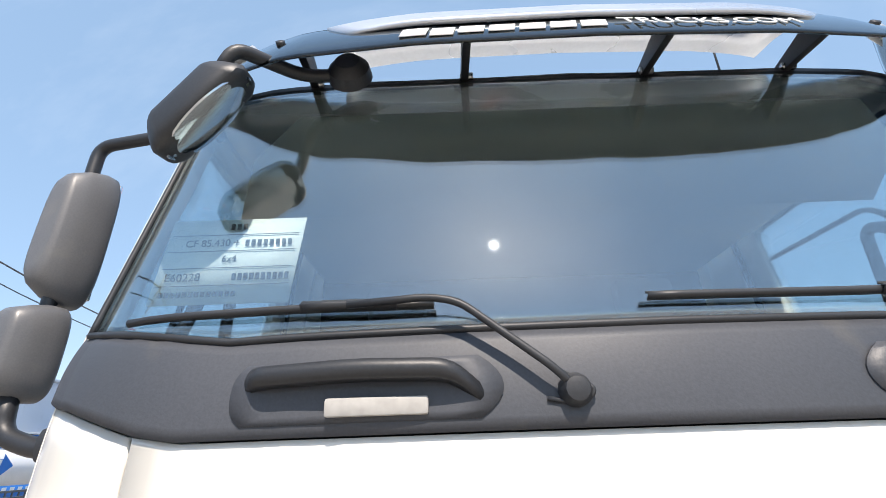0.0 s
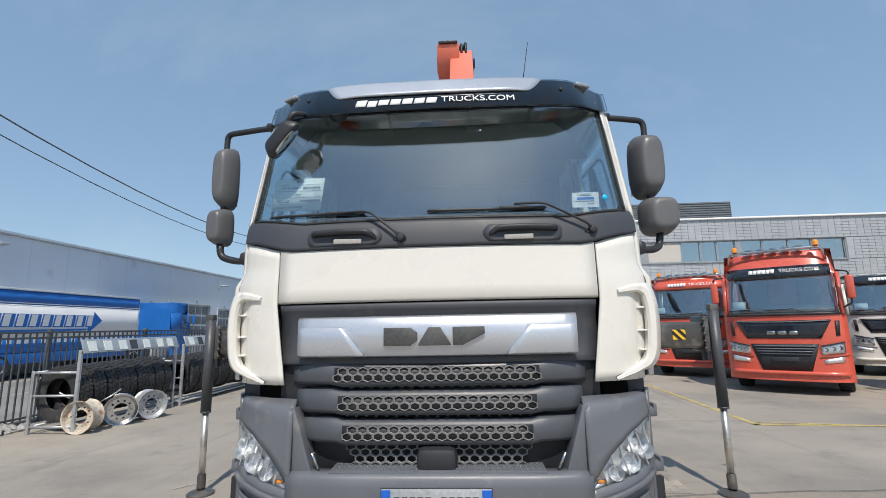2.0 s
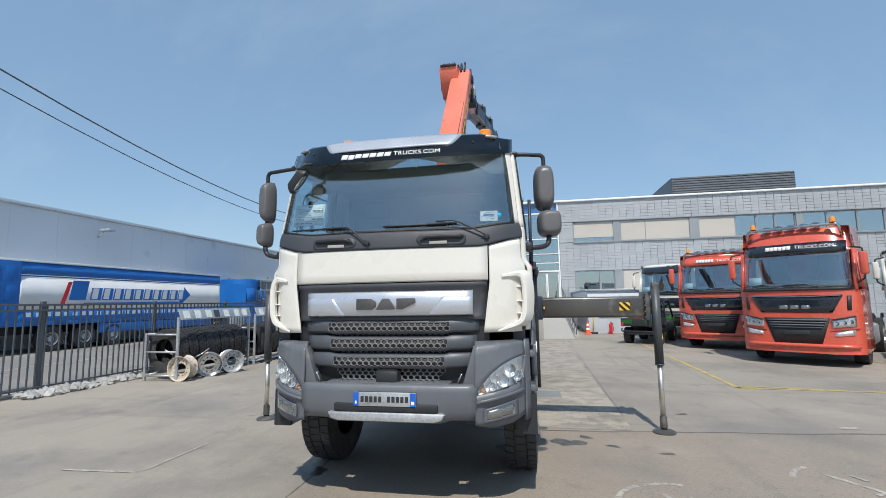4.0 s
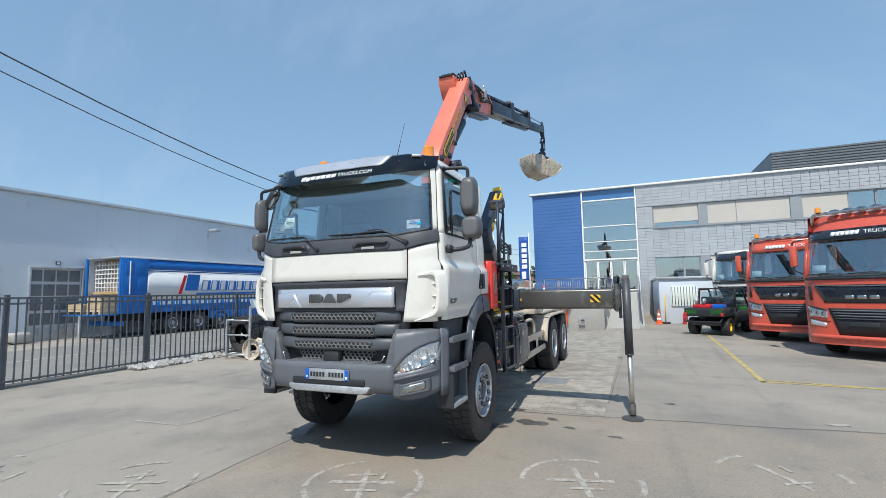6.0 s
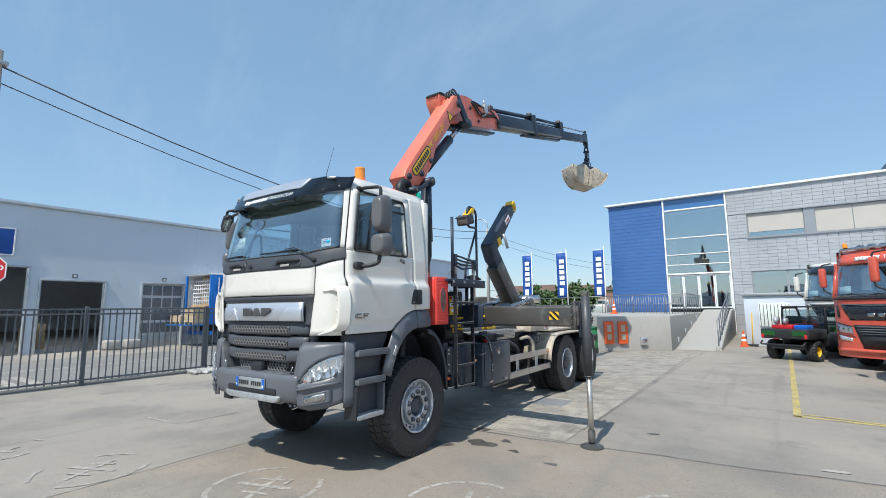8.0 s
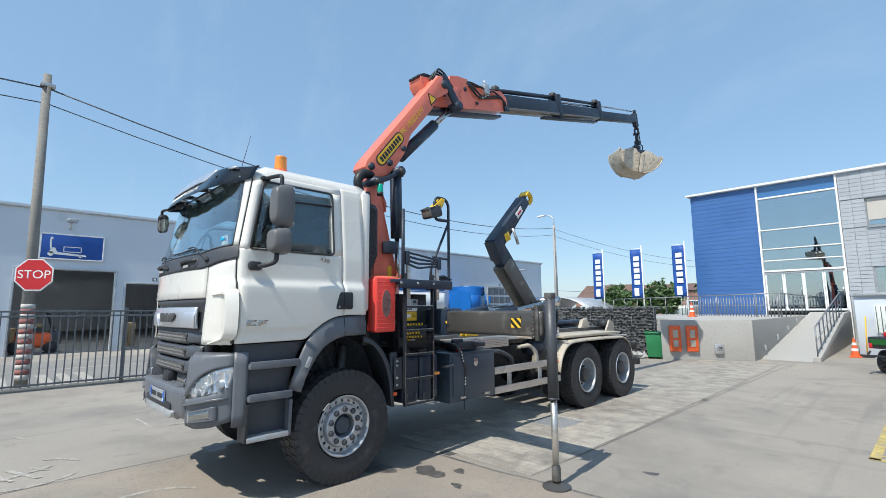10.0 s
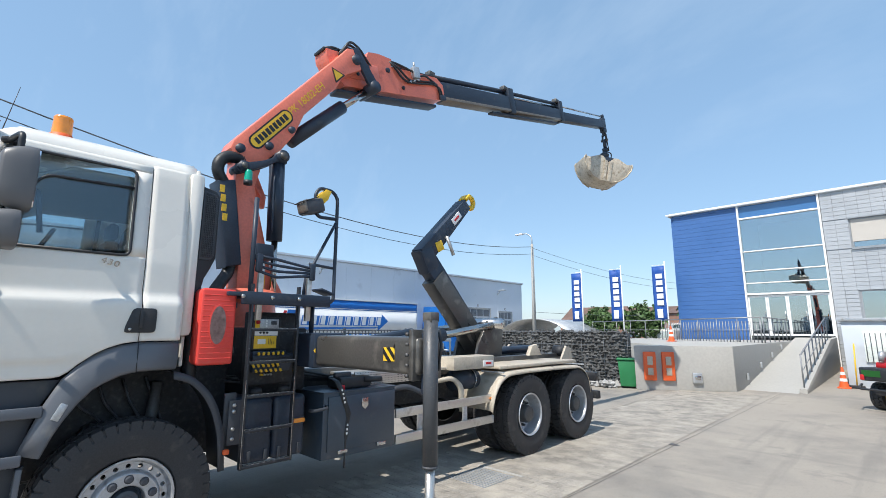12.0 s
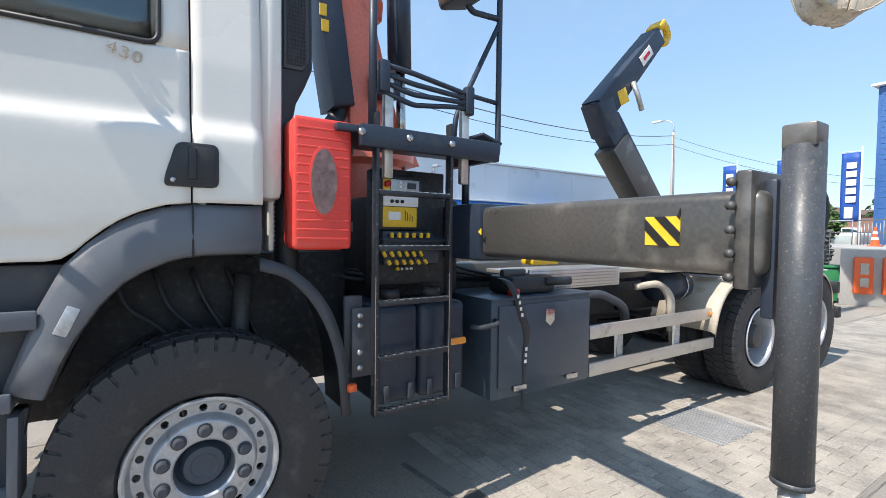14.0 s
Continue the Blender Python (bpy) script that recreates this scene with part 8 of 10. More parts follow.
part("yoke", box(B(), (0, 0, 0.14), (0.55, 0.30, 0.16), 0.04), CRANE_DARK, grab)
for s in (1, -1):
    prof = [(0.003, -0.72), (0.20, -0.715), (0.40, -0.62), (0.58, -0.44), (0.70, -0.22), (0.735, -0.06), (0.70, 0.0), (0.56, -0.02), (0.40, 0.06), (0.28, 0.12), (0.16, 0.10), (0.06, -0.02), (0.003, -0.06)]
    sh = part("shell", prism(B(), [(s * a, b) for a, b in prof], "y", -0.36, 0.36, 0.02), GRABMAT, grab, "worn bare-steel grab shell")
    for y in (-0.375, 0.375):
        part("side_rib", prism(B(), [(s * 0.03, -0.70), (s * 0.11, -0.70), (s * 0.12, -0.02), (s * 0.03, -0.05)], "y", y - 0.012, y + 0.012), GRABMAT, sh)
        part("edge_rib", tube(B(), [(s * a, y, b) for a, b in prof[1:7]], 0.02, 6), GRABMAT, sh)
    part("cylinder", rod(B(), (s * 0.10, 0, 0.15), (s * 0.45, 0, 0.08), 0.055, None, 12), CRANE_DARK, grab)
part("hose", tube(B(), round_path([(0.06, 0.03, 0.45), (0.24, 0.1, 0.50), (0.26, 0.1, 0.3), (0.12, 0.08, 0.2)], 0.15), 0.018, 6), BLACK, grab)

# ---- hooklift ----
hook = thing("hook_loader", "dark folding hook loader with a yellow hook", "hook loader")


def bar2(name, p, q, w0, w1, xw, material, label="", bev=0.015, x0=0.0):
    """A box-section arm from p to q in the plane along the truck."""
    d = Vector((0, q[0] - p[0], q[1] - p[1])).normalized()
    n = Vector((0, -d.z, d.y))
    P, Q = Vector((0, *p)), Vector((0, *q))
    poly = [(v.y, v.z) for v in (P - n * w0 / 2, Q - n * w1 / 2, Q + n * w1 / 2, P + n * w0 / 2)]
    return part(name, prism(B(), poly, "x", x0 - xw / 2, x0 + xw / 2, bev), material, hook, label)


bar2("upper_arm", (5.36, 2.92), (6.36, 3.96), 0.29, 0.20, 0.24, CRANE_DARK, "dark upper hook arm")
bar2("arm_knuckle", (5.36, 3.06), (5.55, 2.72), 0.30, 0.28, 0.26, CRANE_DARK, "", 0.05)
bar2("inner_arm", (5.50, 2.85), (6.6, 1.70), 0.30, 0.30, 0.22, CRANE_DARK)
bar2("outer_arm", (5.62, 2.62), (6.68, 1.55), 0.32, 0.35, 0.28, BEAM, "worn black telescopic arm")
part("hook", tube(B(), [(0.04, 6.34, 4.02), (0.04, 6.42, 4.12), (0.04, 6.54, 4.13), (0.04, 6.60, 4.02), (0.04, 6.54, 3.92), (0.04, 6.45, 3.93)], 0.045, 10, 0.05), YELLOW, hook, "yellow hook")
part("hook_plate", box(B(), (0.04, 6.36, 4.08), (0.20, 0.14, 0.06), 0.015, Matrix.Rotation(0.8, 4, "X")), YELLOW, hook)
part("name_oval", box(B(), (0.122, 6.06, 3.65), (0.008, 0.26, 0.12), 0.05, Matrix.Rotation(0.8, 4, "X"), 4), WHITEFILM, hook, "white oval sticker")
part("oval_bar", box(B(), (0.128, 6.06, 3.65), (0.004, 0.15, 0.04), 0.01, Matrix.Rotation(0.8, 4, "X"), 1), STOPRED, hook)
part("sticker", box(B(), (0.122, 5.66, 3.12), (0.008, 0.16, 0.16), 0.004, Matrix.Rotation(0.5, 4, "X")), YELLOW, hook, "yellow sticker")
part("lock_lever", tube(B(), [(0.14, 5.80, 3.30), (0.17, 5.85, 3.15), (0.17, 5.93, 3.0)], 0.03, 8), GALV, hook)
for s in (1, -1):
    part("base_plate", prism(B(), [(6.35, 1.25), (7.05, 1.25), (7.10, 1.85), (6.95, 2.02), (6.70, 1.95), (6.45, 1.60)], "x", s * 0.24 - 0.03, s * 0.24 + 0.03, 0.01), BEAM, hook)
    part("cylinder", rod(B(), (s * 0.34, 3.9, 1.50), (s * 0.34, 5.5, 1.72), 0.10, None, 16), CRANE_DARK, hook, "dark hydraulic cylinder")
    part("piston", rod(B(), (s * 0.34, 5.4, 1.70), (s * 0.34, 6.8, 1.88), 0.06, None, 14), CHROME, hook)
    part("subframe", box(B(), (s * 0.40, 5.95, 1.26), (0.16, 5.6, 0.20), 0.015), BEAM, hook)
    part("deck", box(B(), (s * 0.80, 7.0, 1.26), (0.62, 2.2, 0.05), 0.015), BEIGE, hook, "cream chequered deck plate")
    part("roller", rod(B(), (s * 0.38, 8.62, 1.40), (s * 0.62, 8.62, 1.40), 0.11, None, 18), UNDER, hook)
    part("roller_bracket", prism(B(), [(8.35, 1.25), (8.75, 1.25), (8.72, 1.45), (8.55, 1.50)], "x", s * 0.64, s * 0.68), BEIGE, hook)
    part("lock_cam", prism(B(), [(7.35, 1.36), (7.75, 1.36), (7.60, 1.55), (7.45, 1.52)], "x", s * 0.56, s * 0.64, 0.01), BEIGE, hook)
part("cross_tube", rod(B(), (-0.5, 6.78, 1.90), (0.5, 6.78, 1.90), 0.09, None, 16), STEEL, hook)
part("cross_beam", box(B(), (0, 8.2, 1.30), (0.9, 0.16, 0.14), 0.01), BEAM, hook)
part("tilt_cylinder", rod(B(), (0.0, 7.2, 1.42), (0.0, 8.4, 1.44), 0.07, None, 12), CRANE_DARK, hook)
cab2 = part("side_box", box(B(), (0.96, 5.34, 1.36), (0.30, 0.84, 0.17), 0.015), BEIGE, hook, "cream storage box with oval mark")
part("oval_mark", box(B(), (1.115, 5.62, 1.34), (0.006, 0.22, 0.08), 0.035, None, 4), WHITEFILM, cab2)
part("oval_bar", box(B(), (1.12, 5.62, 1.34), (0.004, 0.12, 0.03), 0.008, None, 1), STOPRED, cab2)
perf = part("perforated_plate", box(B(), (0.98, 3.98, 1.265), (0.02, 1.0, 0.15), 0.004), ALU, hook, "perforated aluminium plate")
bm = B()
for i in range(44):
    for j in range(6):
        rod(bm, (0.985, 3.51 + i * 0.0218, 1.205 + j * 0.024), (0.9915, 3.51 + i * 0.0218, 1.205 + j * 0.024), 0.005, None, 5)
part("perforation", bm, HAZ_BLACK, perf)
part("deck_front", box(B(), (0, 4.3, 1.30), (1.96, 1.6, 0.03), 0.004), ALU, hook)
part("yellow_block", box(B(), (0.95, 3.62, 1.40), (0.12, 0.26, 0.05), 0.01), YELLOW, hook, "yellow end block")
for k in range(3):
    part("pipe_loop", tube(B(), round_path([(0.95, 4.75 + 0.03 * k, 1.15), (1.02, 5.0, 1.18), (1.04, 5.12 + 0.02 * k, 1.05), (1.04, 5.14, 0.75)], 0.12), 0.03, 8), BEIGE, hook)


# ---- parked lorry with blue curtain trailer ----
trailer = thing("curtain_trailer", "blue and white curtain-side trailer parked by the warehouse", "trailer")
TX0, TX1, TY0, TY1 = -19.85, -17.45, 9.05, 21.4
part("bed", box(B(), ((TX0 + TX1) / 2, (TY0 + TY1) / 2, 1.12), (TX1 - TX0, TY1 - TY0, 0.18), 0.02), TRAILBLUE, trailer)
part("roof", box(B(), ((TX0 + TX1) / 2, (TY0 + TY1) / 2, 3.50), (TX1 - TX0, TY1 - TY0, 0.08), 0.02), GALV, trailer, "pale roof edge")
for z0, z1, material, nm in ((1.05, 1.60, TRAILBLUE, "curtain_blue"), (1.60, 2.90, TRAILWHITE, "curtain_white"), (2.90, 3.44, TRAILBLUE, "curtain_blue")):
    rows = [[Vector((TX1 + 0.003 * math.sin(y * 6.0), y, z)) for y in span(TY0 + 1.165, TY1, 120)] for z in (z0, z1)]
    part("curtain", sheet(B(), rows, 0.01, False, None), material, trailer, "tarpaulin side curtain")
panel_ = part("side_panel", box(B(), (TX1 + 0.01, TY0 + 0.58, 2.26), (0.05, 1.16, 2.42), 0.02), TRAILBLUE, trailer, "plain blue pressed side panel")
for i in range(2):
    for j in range(3):
        part("pressing", box(B(), (TX1 + 0.036, TY0 + 0.34 + 0.5 * i, 1.55 + 0.72 * j), (0.02, 0.40, 0.60), 0.009, None, 2), TRAILBLUE, panel_)
part("roof_rail", box(B(), (TX1 + 0.012, (TY0 + TY1) / 2, 3.495), (0.05, TY1 - TY0 + 0.1, 0.085), 0.012), TRAILWHITE, trailer, "white roof rail")
part("curtain_line", box(B(), (TX1 + 0.014, 15.8, 2.965), (0.006, 11.2, 0.03)), TRAILWHITE, trailer, "thin white line")
for k in range(30):
    part("strap", box(B(), (TX1 + 0.016, 10.6 + 0.36 * k, 1.46), (0.006, 0.20, 0.16)), TRAILWHITE, trailer)
part("front_wall", box(B(), ((TX0 + TX1) / 2, TY1, 2.3), (TX1 - TX0, 0.06, 2.4)), TRAILWHITE, trailer)
part("far_curtain", box(B(), (TX0, (TY0 + TY1) / 2, 2.3), (0.04, TY1 - TY0, 2.3)), TRAILWHITE, trailer)
for x in (TX0 + 0.04, TX1 - 0.04):
    part("rear_post", box(B(), (x, TY0, 2.3), (0.10, 0.10, 2.4), 0.01), TRAILBLUE, trailer)
TXM, TXW = (TX0 + TX1) / 2, TX1 - TX0
part("load_wall", box(B(), (TXM, TY0 + 0.75, 2.35), (TXW - 0.1, 0.05, 2.2)), CARDBOARD, trailer, "stacked goods inside the open rear")
for k in range(12):
    part("grid_bar", box(B(), (TX0 + 0.12 + k * 0.213, TY0 + 0.34, 2.6), (0.05, 0.03, 1.45)), TRAILWHITE, trailer)
for k in range(7):
    part("grid_bar", box(B(), (TXM, TY0 + 0.32, 2.0 + 0.2 * k), (TXW - 0.2, 0.03, 0.05)), TRAILWHITE, trailer)
for z in (1.42, 1.68, 1.96):
    part("plank", box(B(), (TXM, TY0 + 0.26, z), (TXW - 0.2, 0.04, 0.13), 0.005, None, 1), CARDBOARD, trailer, "brown wooden plank")
# slanted marks on the curtain
for k in range(11):
    y = 12.10 + k * 0.555 + (0.35 if k else 0)
    h = 0.80 if k == 0 else 0.52
    w_ = 0.72 if k == 0 else 0.50
    v = [(y, 2.02), (y + w_, 2.02), (y + w_ + 0.16 * h, 2.02 + h), (y + 0.16 * h, 2.02 + h)]
    mk = part("curtain_mark", prism(B(), v, "x", TX1 + 0.012, TX1 + 0.018), TRAILBLUE, trailer, "blue slanted shape")
    v = [(y + 0.07, 2.06), (y + w_ - 0.16, 2.06), (y + w_ - 0.16 + 0.14 * h, 2.0 + h), (y + 0.07 + 0.14 * h, 2.0 + h)]
    if k:
        part("inner_mark", prism(B(), v, "x", TX1 + 0.019, TX1 + 0.023), TRAILWHITE, mk)
part("curtain_mark", prism(B(), [(12.7, 1.78), (18.0, 1.86), (18.2, 1.94), (12.75, 1.90)], "x", TX1 + 0.012, TX1 + 0.02), TRAILBLUE, trailer, "blue underline")
part("curtain_mark", prism(B(), [(18.15, 1.70), (18.95, 2.30), (18.45, 2.72), (18.45, 2.52), (18.2, 2.52)], "x", TX1 + 0.012, TX1 + 0.02), TRAILBLUE, trailer, "blue pointed shape")
part("curtain_mark", prism(B(), [(11.75, 1.86), (11.92, 1.86), (12.20, 2.76), (12.03, 2.76)], "x", TX1 + 0.012, TX1 + 0.02), STOPRED, trailer, "red slanted stripe")
part("side_skirt", box(B(), (TX1 - 0.06, 17.2, 0.80), (0.05, 7.2, 0.42), 0.02), TRAILBLUE, trailer)
part("chassis", box(B(), ((TX0 + TX1) / 2, 15.2, 0.85), (0.9, 11.5, 0.3)), UNDER, trailer)
part("rear_bumper", box(B(), ((TX0 + TX1) / 2, TY0 + 0.15, 0.62), (TX1 - TX0, 0.12, 0.2), 0.02), TRAILBLUE, trailer)
for y in (11.56, 12.95, 14.30):
    wheel(trailer, TX1 - 0.20, y, 0.50, 0.50, 0.34, 1, False, False, GALV, GALV, 40)
part("tail_lift", box(B(), (TXM, TY0 - 0.45, 1.02), (TXW - 0.1, 0.9, 0.06), 0.01), TRAILBLUE, trailer)
for x, y, w_, h in ((-19.15, TY0 - 0.45, 1.0, 0.42), (-18.05, TY0 - 0.35, 0.9, 0.66)):
    crate = thing("wooden_crate", "pale wooden crate on the trailer's open tail lift", "crate", pose(x, y, 1.055), "crates on the tail lift")
    for k in range(3):
        part("runner", box(B(), (-w_ / 2 + 0.06 + k * (w_ / 2 - 0.06), 0, 0.05), (0.10, 0.7, 0.10)), CARDBOARD, crate)
    for k in range(int(h / 0.11)):
        part("board", box(B(), (0, 0, 0.155 + 0.11 * k), (w_, 0.7, 0.10), 0.006, None, 1), CRATEWOOD, crate)


# ---- cab-over tractor units ----
def tractor(m, paint, label, h=3.45, bar=True, marks=True, dark_band=True):
    tr = thing("tractor_unit", label, "truck", m, "parked tractor units")
    W = 1.22

    def fr(x, z, o=0.0):
        w = W - 0.10 * max(0, (z - 1.9)) / 1.4
        u = min(1.0, abs(x) / w)
        lean = 0.05 + max(0, z - 1.75) * 0.21 + max(0, z - 2.85) * 0.30
        return Vector((x, lean + 0.10 * u ** 2 + 0.22 * u ** 8 - o, z))

    def ring(z):
        w = W - 0.10 * max(0, (z - 1.9)) / 1.4
        f = [fr(x * w, z) for x in span(-1, 1, 16)]
        return f + [Vector((w, y, z)) for y in (0.6, 1.2, 2.15)] + [Vector((-w, y, z)) for y in (2.15, 1.2, 0.6)]
    zs = [0.32, 0.5, 0.8, 1.1, 1.45, 1.85]
    rows = [ring(z) + [ring(z)[0]] for z in zs]
    bm = sheet(B(), rows)
    part("cab_lower", bm, paint, tr)
    zs = [2.82, 2.95, 3.1, h - 0.15, h - 0.04, h]
    rows = [ring(z) + [ring(z)[0]] for z in zs]
    rows.append([Vector((p.x * 0.8, 0.9 + (p.y - 0.9) * 0.75, h + 0.02)) for p in rows[-1]])
    rows.append([Vector((p.x * 0.02, 1.3, h + 0.03)) for p in rows[-2]])
    part("cab_roof", sheet(B(), rows), paint, tr)
    for s in (1, -1):
        a = [[Vector((s * (W - 0.10 * max(0, (z - 1.9)) / 1.4), y, z)) for y in (1.15, 1.6, 2.15)] for z in (1.85, 2.3, 2.85)]
        part("cab_side", sheet(B(), a, 0.04), paint, tr)
        part("pillar", tube(B(), [fr(s * 1.16, z) for z in (1.85, 2.3, 2.85)], 0.05, 8), paint, tr)
        part("side_window", sheet(B(), [[Vector((s * (W - 0.015 - 0.10 * max(0, (z - 1.9)) / 1.4), y, z)) for y in (0.45, 0.8, 1.15)] for z in (1.9, 2.3, 2.8)], 0.006), SIDEGLASS, tr)
        part("mirror_arm", tube(B(), [(s * 1.14, 0.30, 2.86), (s * 1.36, 0.24, 2.82), (s * 1.36, 0.24, 2.1), (s * 1.2, 0.3, 2.0)], 0.02, 8, 0.06), BLACK, tr)
        part("mirror", box(B(), (s * 1.36, 0.26, 2.46), (0.16, 0.14, 0.55), 0.05, None, 3), paint, tr, "painted mirror housing")
        def lamp(x, t, o, z0=0.93, z1=1.11):
            k = (x - 0.66) / 0.46
            return fr(s * x, z0 + 0.05 * k + t * (z1 - z0 + 0.05 * k), o)
        hl = part("headlamp", sheet(B(), [[lamp(x, t, 0.012 + 0.004 * (i % 2)) for i, x in enumerate(span(0.69, 1.12, 10))] for t in (0, 0.3, 0.7, 1)], 0.02), LAMPSILVER, tr, "clear headlamp")
        part("brow", tube(B(), [lamp(x, 1.05, 0.03) for x in span(0.68, 1.12, 6)], 0.014, 6), BLACK, hl)
        part("lens", sheet(B(), [[lamp(x, t, 0.030) for x in span(0.68, 1.12, 6)] for t in (0, 1)], 0.004), LENS, hl)
        for x in (0.77, 0.90, 1.02):
            part("reflector", lathe(B(), [(0.02, 0.055), (0.0, 0.045), (0.015, 0.0)], lamp(x, 0.5, 0.020), (0, 1, 0), 12), CHROME, hl)
        part("fog_lamp", sheet(B(), [[lamp(x, t, 0.014, 0.72, 0.80) for x in span(0.72, 1.08, 5)] for t in (0, 1)], 0.02), LAMPSILVER, tr)
        part("bumper_crease", tube(B(), [lamp(x, 0, 0.010, 0.86, 0.9) for x in span(0.64, 1.16, 6)], 0.008, 6), BLACK, tr)
        part("corner_vent", sheet(B(), [[fr(s * (x + 0.06 * (z - 1.36)), z, 0.012) for x in span(0.99, 1.06, 3)] for z in (1.36, 1.54, 1.70)], 0.015), BLACK, tr)
        part("side_step", box(B(), (s * 1.1, 0.75, 0.6), (0.2, 0.55, 0.5), 0.04), paint, tr)
        part("fender", tube(B(), [(s * 1.05, 1.45 + 0.62 * math.cos(a), 0.55 + 0.62 * math.sin(a)) for a in (radians(d) for d in range(0, 181, 15))], 0.09, 8), BLACK, tr)
        wheel(tr, s * 1.03, 1.45, 0.51, 0.51, 0.31, s, True, False, STEEL, CASTGREY, 40)
        wheel(tr, s * 1.03, 5.05, 0.51, 0.51, 0.31, s, False, True, STEEL, CASTGREY, 40)
        part("tank", box(B(), (s * 0.95, 3.0, 0.65), (0.5, 1.4, 0.55), 0.08), GALV, tr)
        part("rear_fender", tube(B(), [(s * 0.95, 5.05 + 0.6 * math.cos(a), 0.51 + 0.6 * math.sin(a)) for a in (radians(d) for d in range(10, 171, 16))], 0.06, 8), BLACK, tr)
    part("rear_wall", box(B(), (0, 2.13, 2.0), (2.2, 0.05, 2.2)), paint, tr)
    part("interior", box(B(), (0, 1.3, 1.95), (2.1, 1.4, 0.3), 0.1), INTERIOR, tr)
    for x in (0.55, -0.55):
        part("seat", box(B(), (x, 1.5, 2.35), (0.5, 0.2, 0.9), 0.08), INTERIOR, tr)
    part("windscreen", sheet(B(), [[fr(x, z, 0.01) for x in span(-1.10, 1.10, 16)] for z in span(1.86, 2.84, 6)], 0.006), SCREEN, tr)
    part("windscreen_edge", tube(B(), [fr(x, 1.87, 0.02) for x in span(-1.12, 1.12, 12)], 0.035, 6), BLACK, tr)
    if dark_band:
        bd = part("visor_band", sheet(B(), [[fr(x, z, 0.045) for x in span(-1.06, 1.06, 14)] for z in (2.78, 2.90, 3.05)], 0.03), VISOR, tr, "black sun visor band")
    else:
        bd = part("visor_band", sheet(B(), [[fr(x, z, 0.045) for x in span(-1.06, 1.06, 14)] for z in (2.80, 2.92, 3.08)], 0.03), paint, tr)
    if marks:
        for k in range(6):
            part("band_mark", sheet(B(), [[fr(x + 0.15 * (z - 2.9), z, 0.08) for x in span(-0.56 + k * 0.092, -0.476 + k * 0.092, 2)] for z in (2.885, 2.985)], 0.004), WHITEFILM, bd)
        q0, q1 = fr(0.10, 2.93, 0.095), fr(0.84, 2.93, 0.095)
        text_mesh("TRUCKS.COM", 0.125, Matrix.Translation((q0 + q1) / 2 + Vector((0, -0.012, 0))) @ pose(0, 0, 0, 78, 0, math.degrees(math.atan2(q1.y - q0.y, q1.x - q0.x))), WHITEFILM, bd, "lettering", 0.002)
    gr = part("grille", sheet(B(), [[fr(x * (1 - 0.55 * (1.72 - z)), z, 0.014) for x in span(-0.94, 0.94, 14)] for z in (1.30, 1.45, 1.60, 1.72)], 0.02), VISOR, tr, "black upper grille")
    part("chrome_strip", tube(B(), [fr(x, 1.72 - 0.03 * math.cos(x * 1.6), 0.03) for x in span(-0.92, 0.92, 14)], 0.018, 6), CHROME, gr)
    for k in range(3):
        x = -0.22 + 0.22 * k
        part("emblem", sheet(B(), [[fr(xx, z, 0.05) for xx in span(x - 0.085, x + 0.085, 3)] for z in (1.39, 1.48)], 0.012), CHROME, gr, "chrome emblem shape")
    lg = part("lower_grille", sheet(B(), [[fr(x * (0.72 + 0.28 * (z - 0.55) / 0.6), z, 0.014) for x in span(-0.66, 0.66, 10)] for z in (0.55, 0.85, 1.17)], 0.02), BLACK, tr, "black lower grille")
    for k in range(4):
        part("bar", tube(B(), [fr(x * (1 - 0.05 * k), 1.12 - k * 0.062, 0.03) for x in span(-0.60, 0.60, 8)], 0.017, 6), GREY if k < 3 else COWL, lg)
    part("plate", box(B(), fr(0, 0.82, 0.05), (0.52, 0.02, 0.10), 0.004), INK, lg, "dark blank plate")
    part("bumper_edge", tube(B(), [fr(x, 0.50, 0.02) for x in span(-1.14, 1.14, 14)], 0.05, 8), paint, tr)
    part("chassis", box(B(), (0, 3.9, 0.8), (0.85, 4.0, 0.26), 0.01), UNDER, tr)
    part("fifth_wheel", box(B(), (0, 4.9, 1.1), (0.9, 0.9, 0.12), 0.05), UNDER, tr)
    part("underside", box(B(), (0, 1.2, 0.55), (1.6, 1.6, 0.4)), UNDER, tr)
    for x in (-0.35, 0.5):
        part("wiper", tube(B(), [fr(x, 1.90, 0.04), fr(x - 0.25, 2.0, 0.05), fr(x - 0.75, 1.97, 0.03)], 0.012, 6), BLACK, tr)
    if bar:
        lb = part("light_bar", tube(B(), [(-1.0, 0.55, h - 0.25), (-0.95, 0.42, h + 0.05), (0.95, 0.42, h + 0.05), (1.0, 0.55, h - 0.25)], 0.035, 8, 0.1), STEEL, tr, "chrome roof light bar")
        for k in range(5):
            bm = lathe(B(), [(-0.04, 0.0), (-0.05, 0.06), (-0.04, 0.10), (0.0, 0.11), (0.10, 0.06), (0.11, 0)], (0, 0, 0), (0, 1, 0), 18)
            bmesh.ops.transform(bm, matrix=Matrix.Translation((-0.52 + k * 0.26, 0.52, h + 0.07)) @ Matrix.Diagonal((1.05, 1.0, 0.62, 1)), verts=bm.verts)
            sp = part("spot_lamp", bm, CHROME, lb)
            part("lens", box(B(), (-0.52 + k * 0.26, 0.468, h + 0.07), (0.15, 0.012, 0.075), 0.005), LENS, sp)
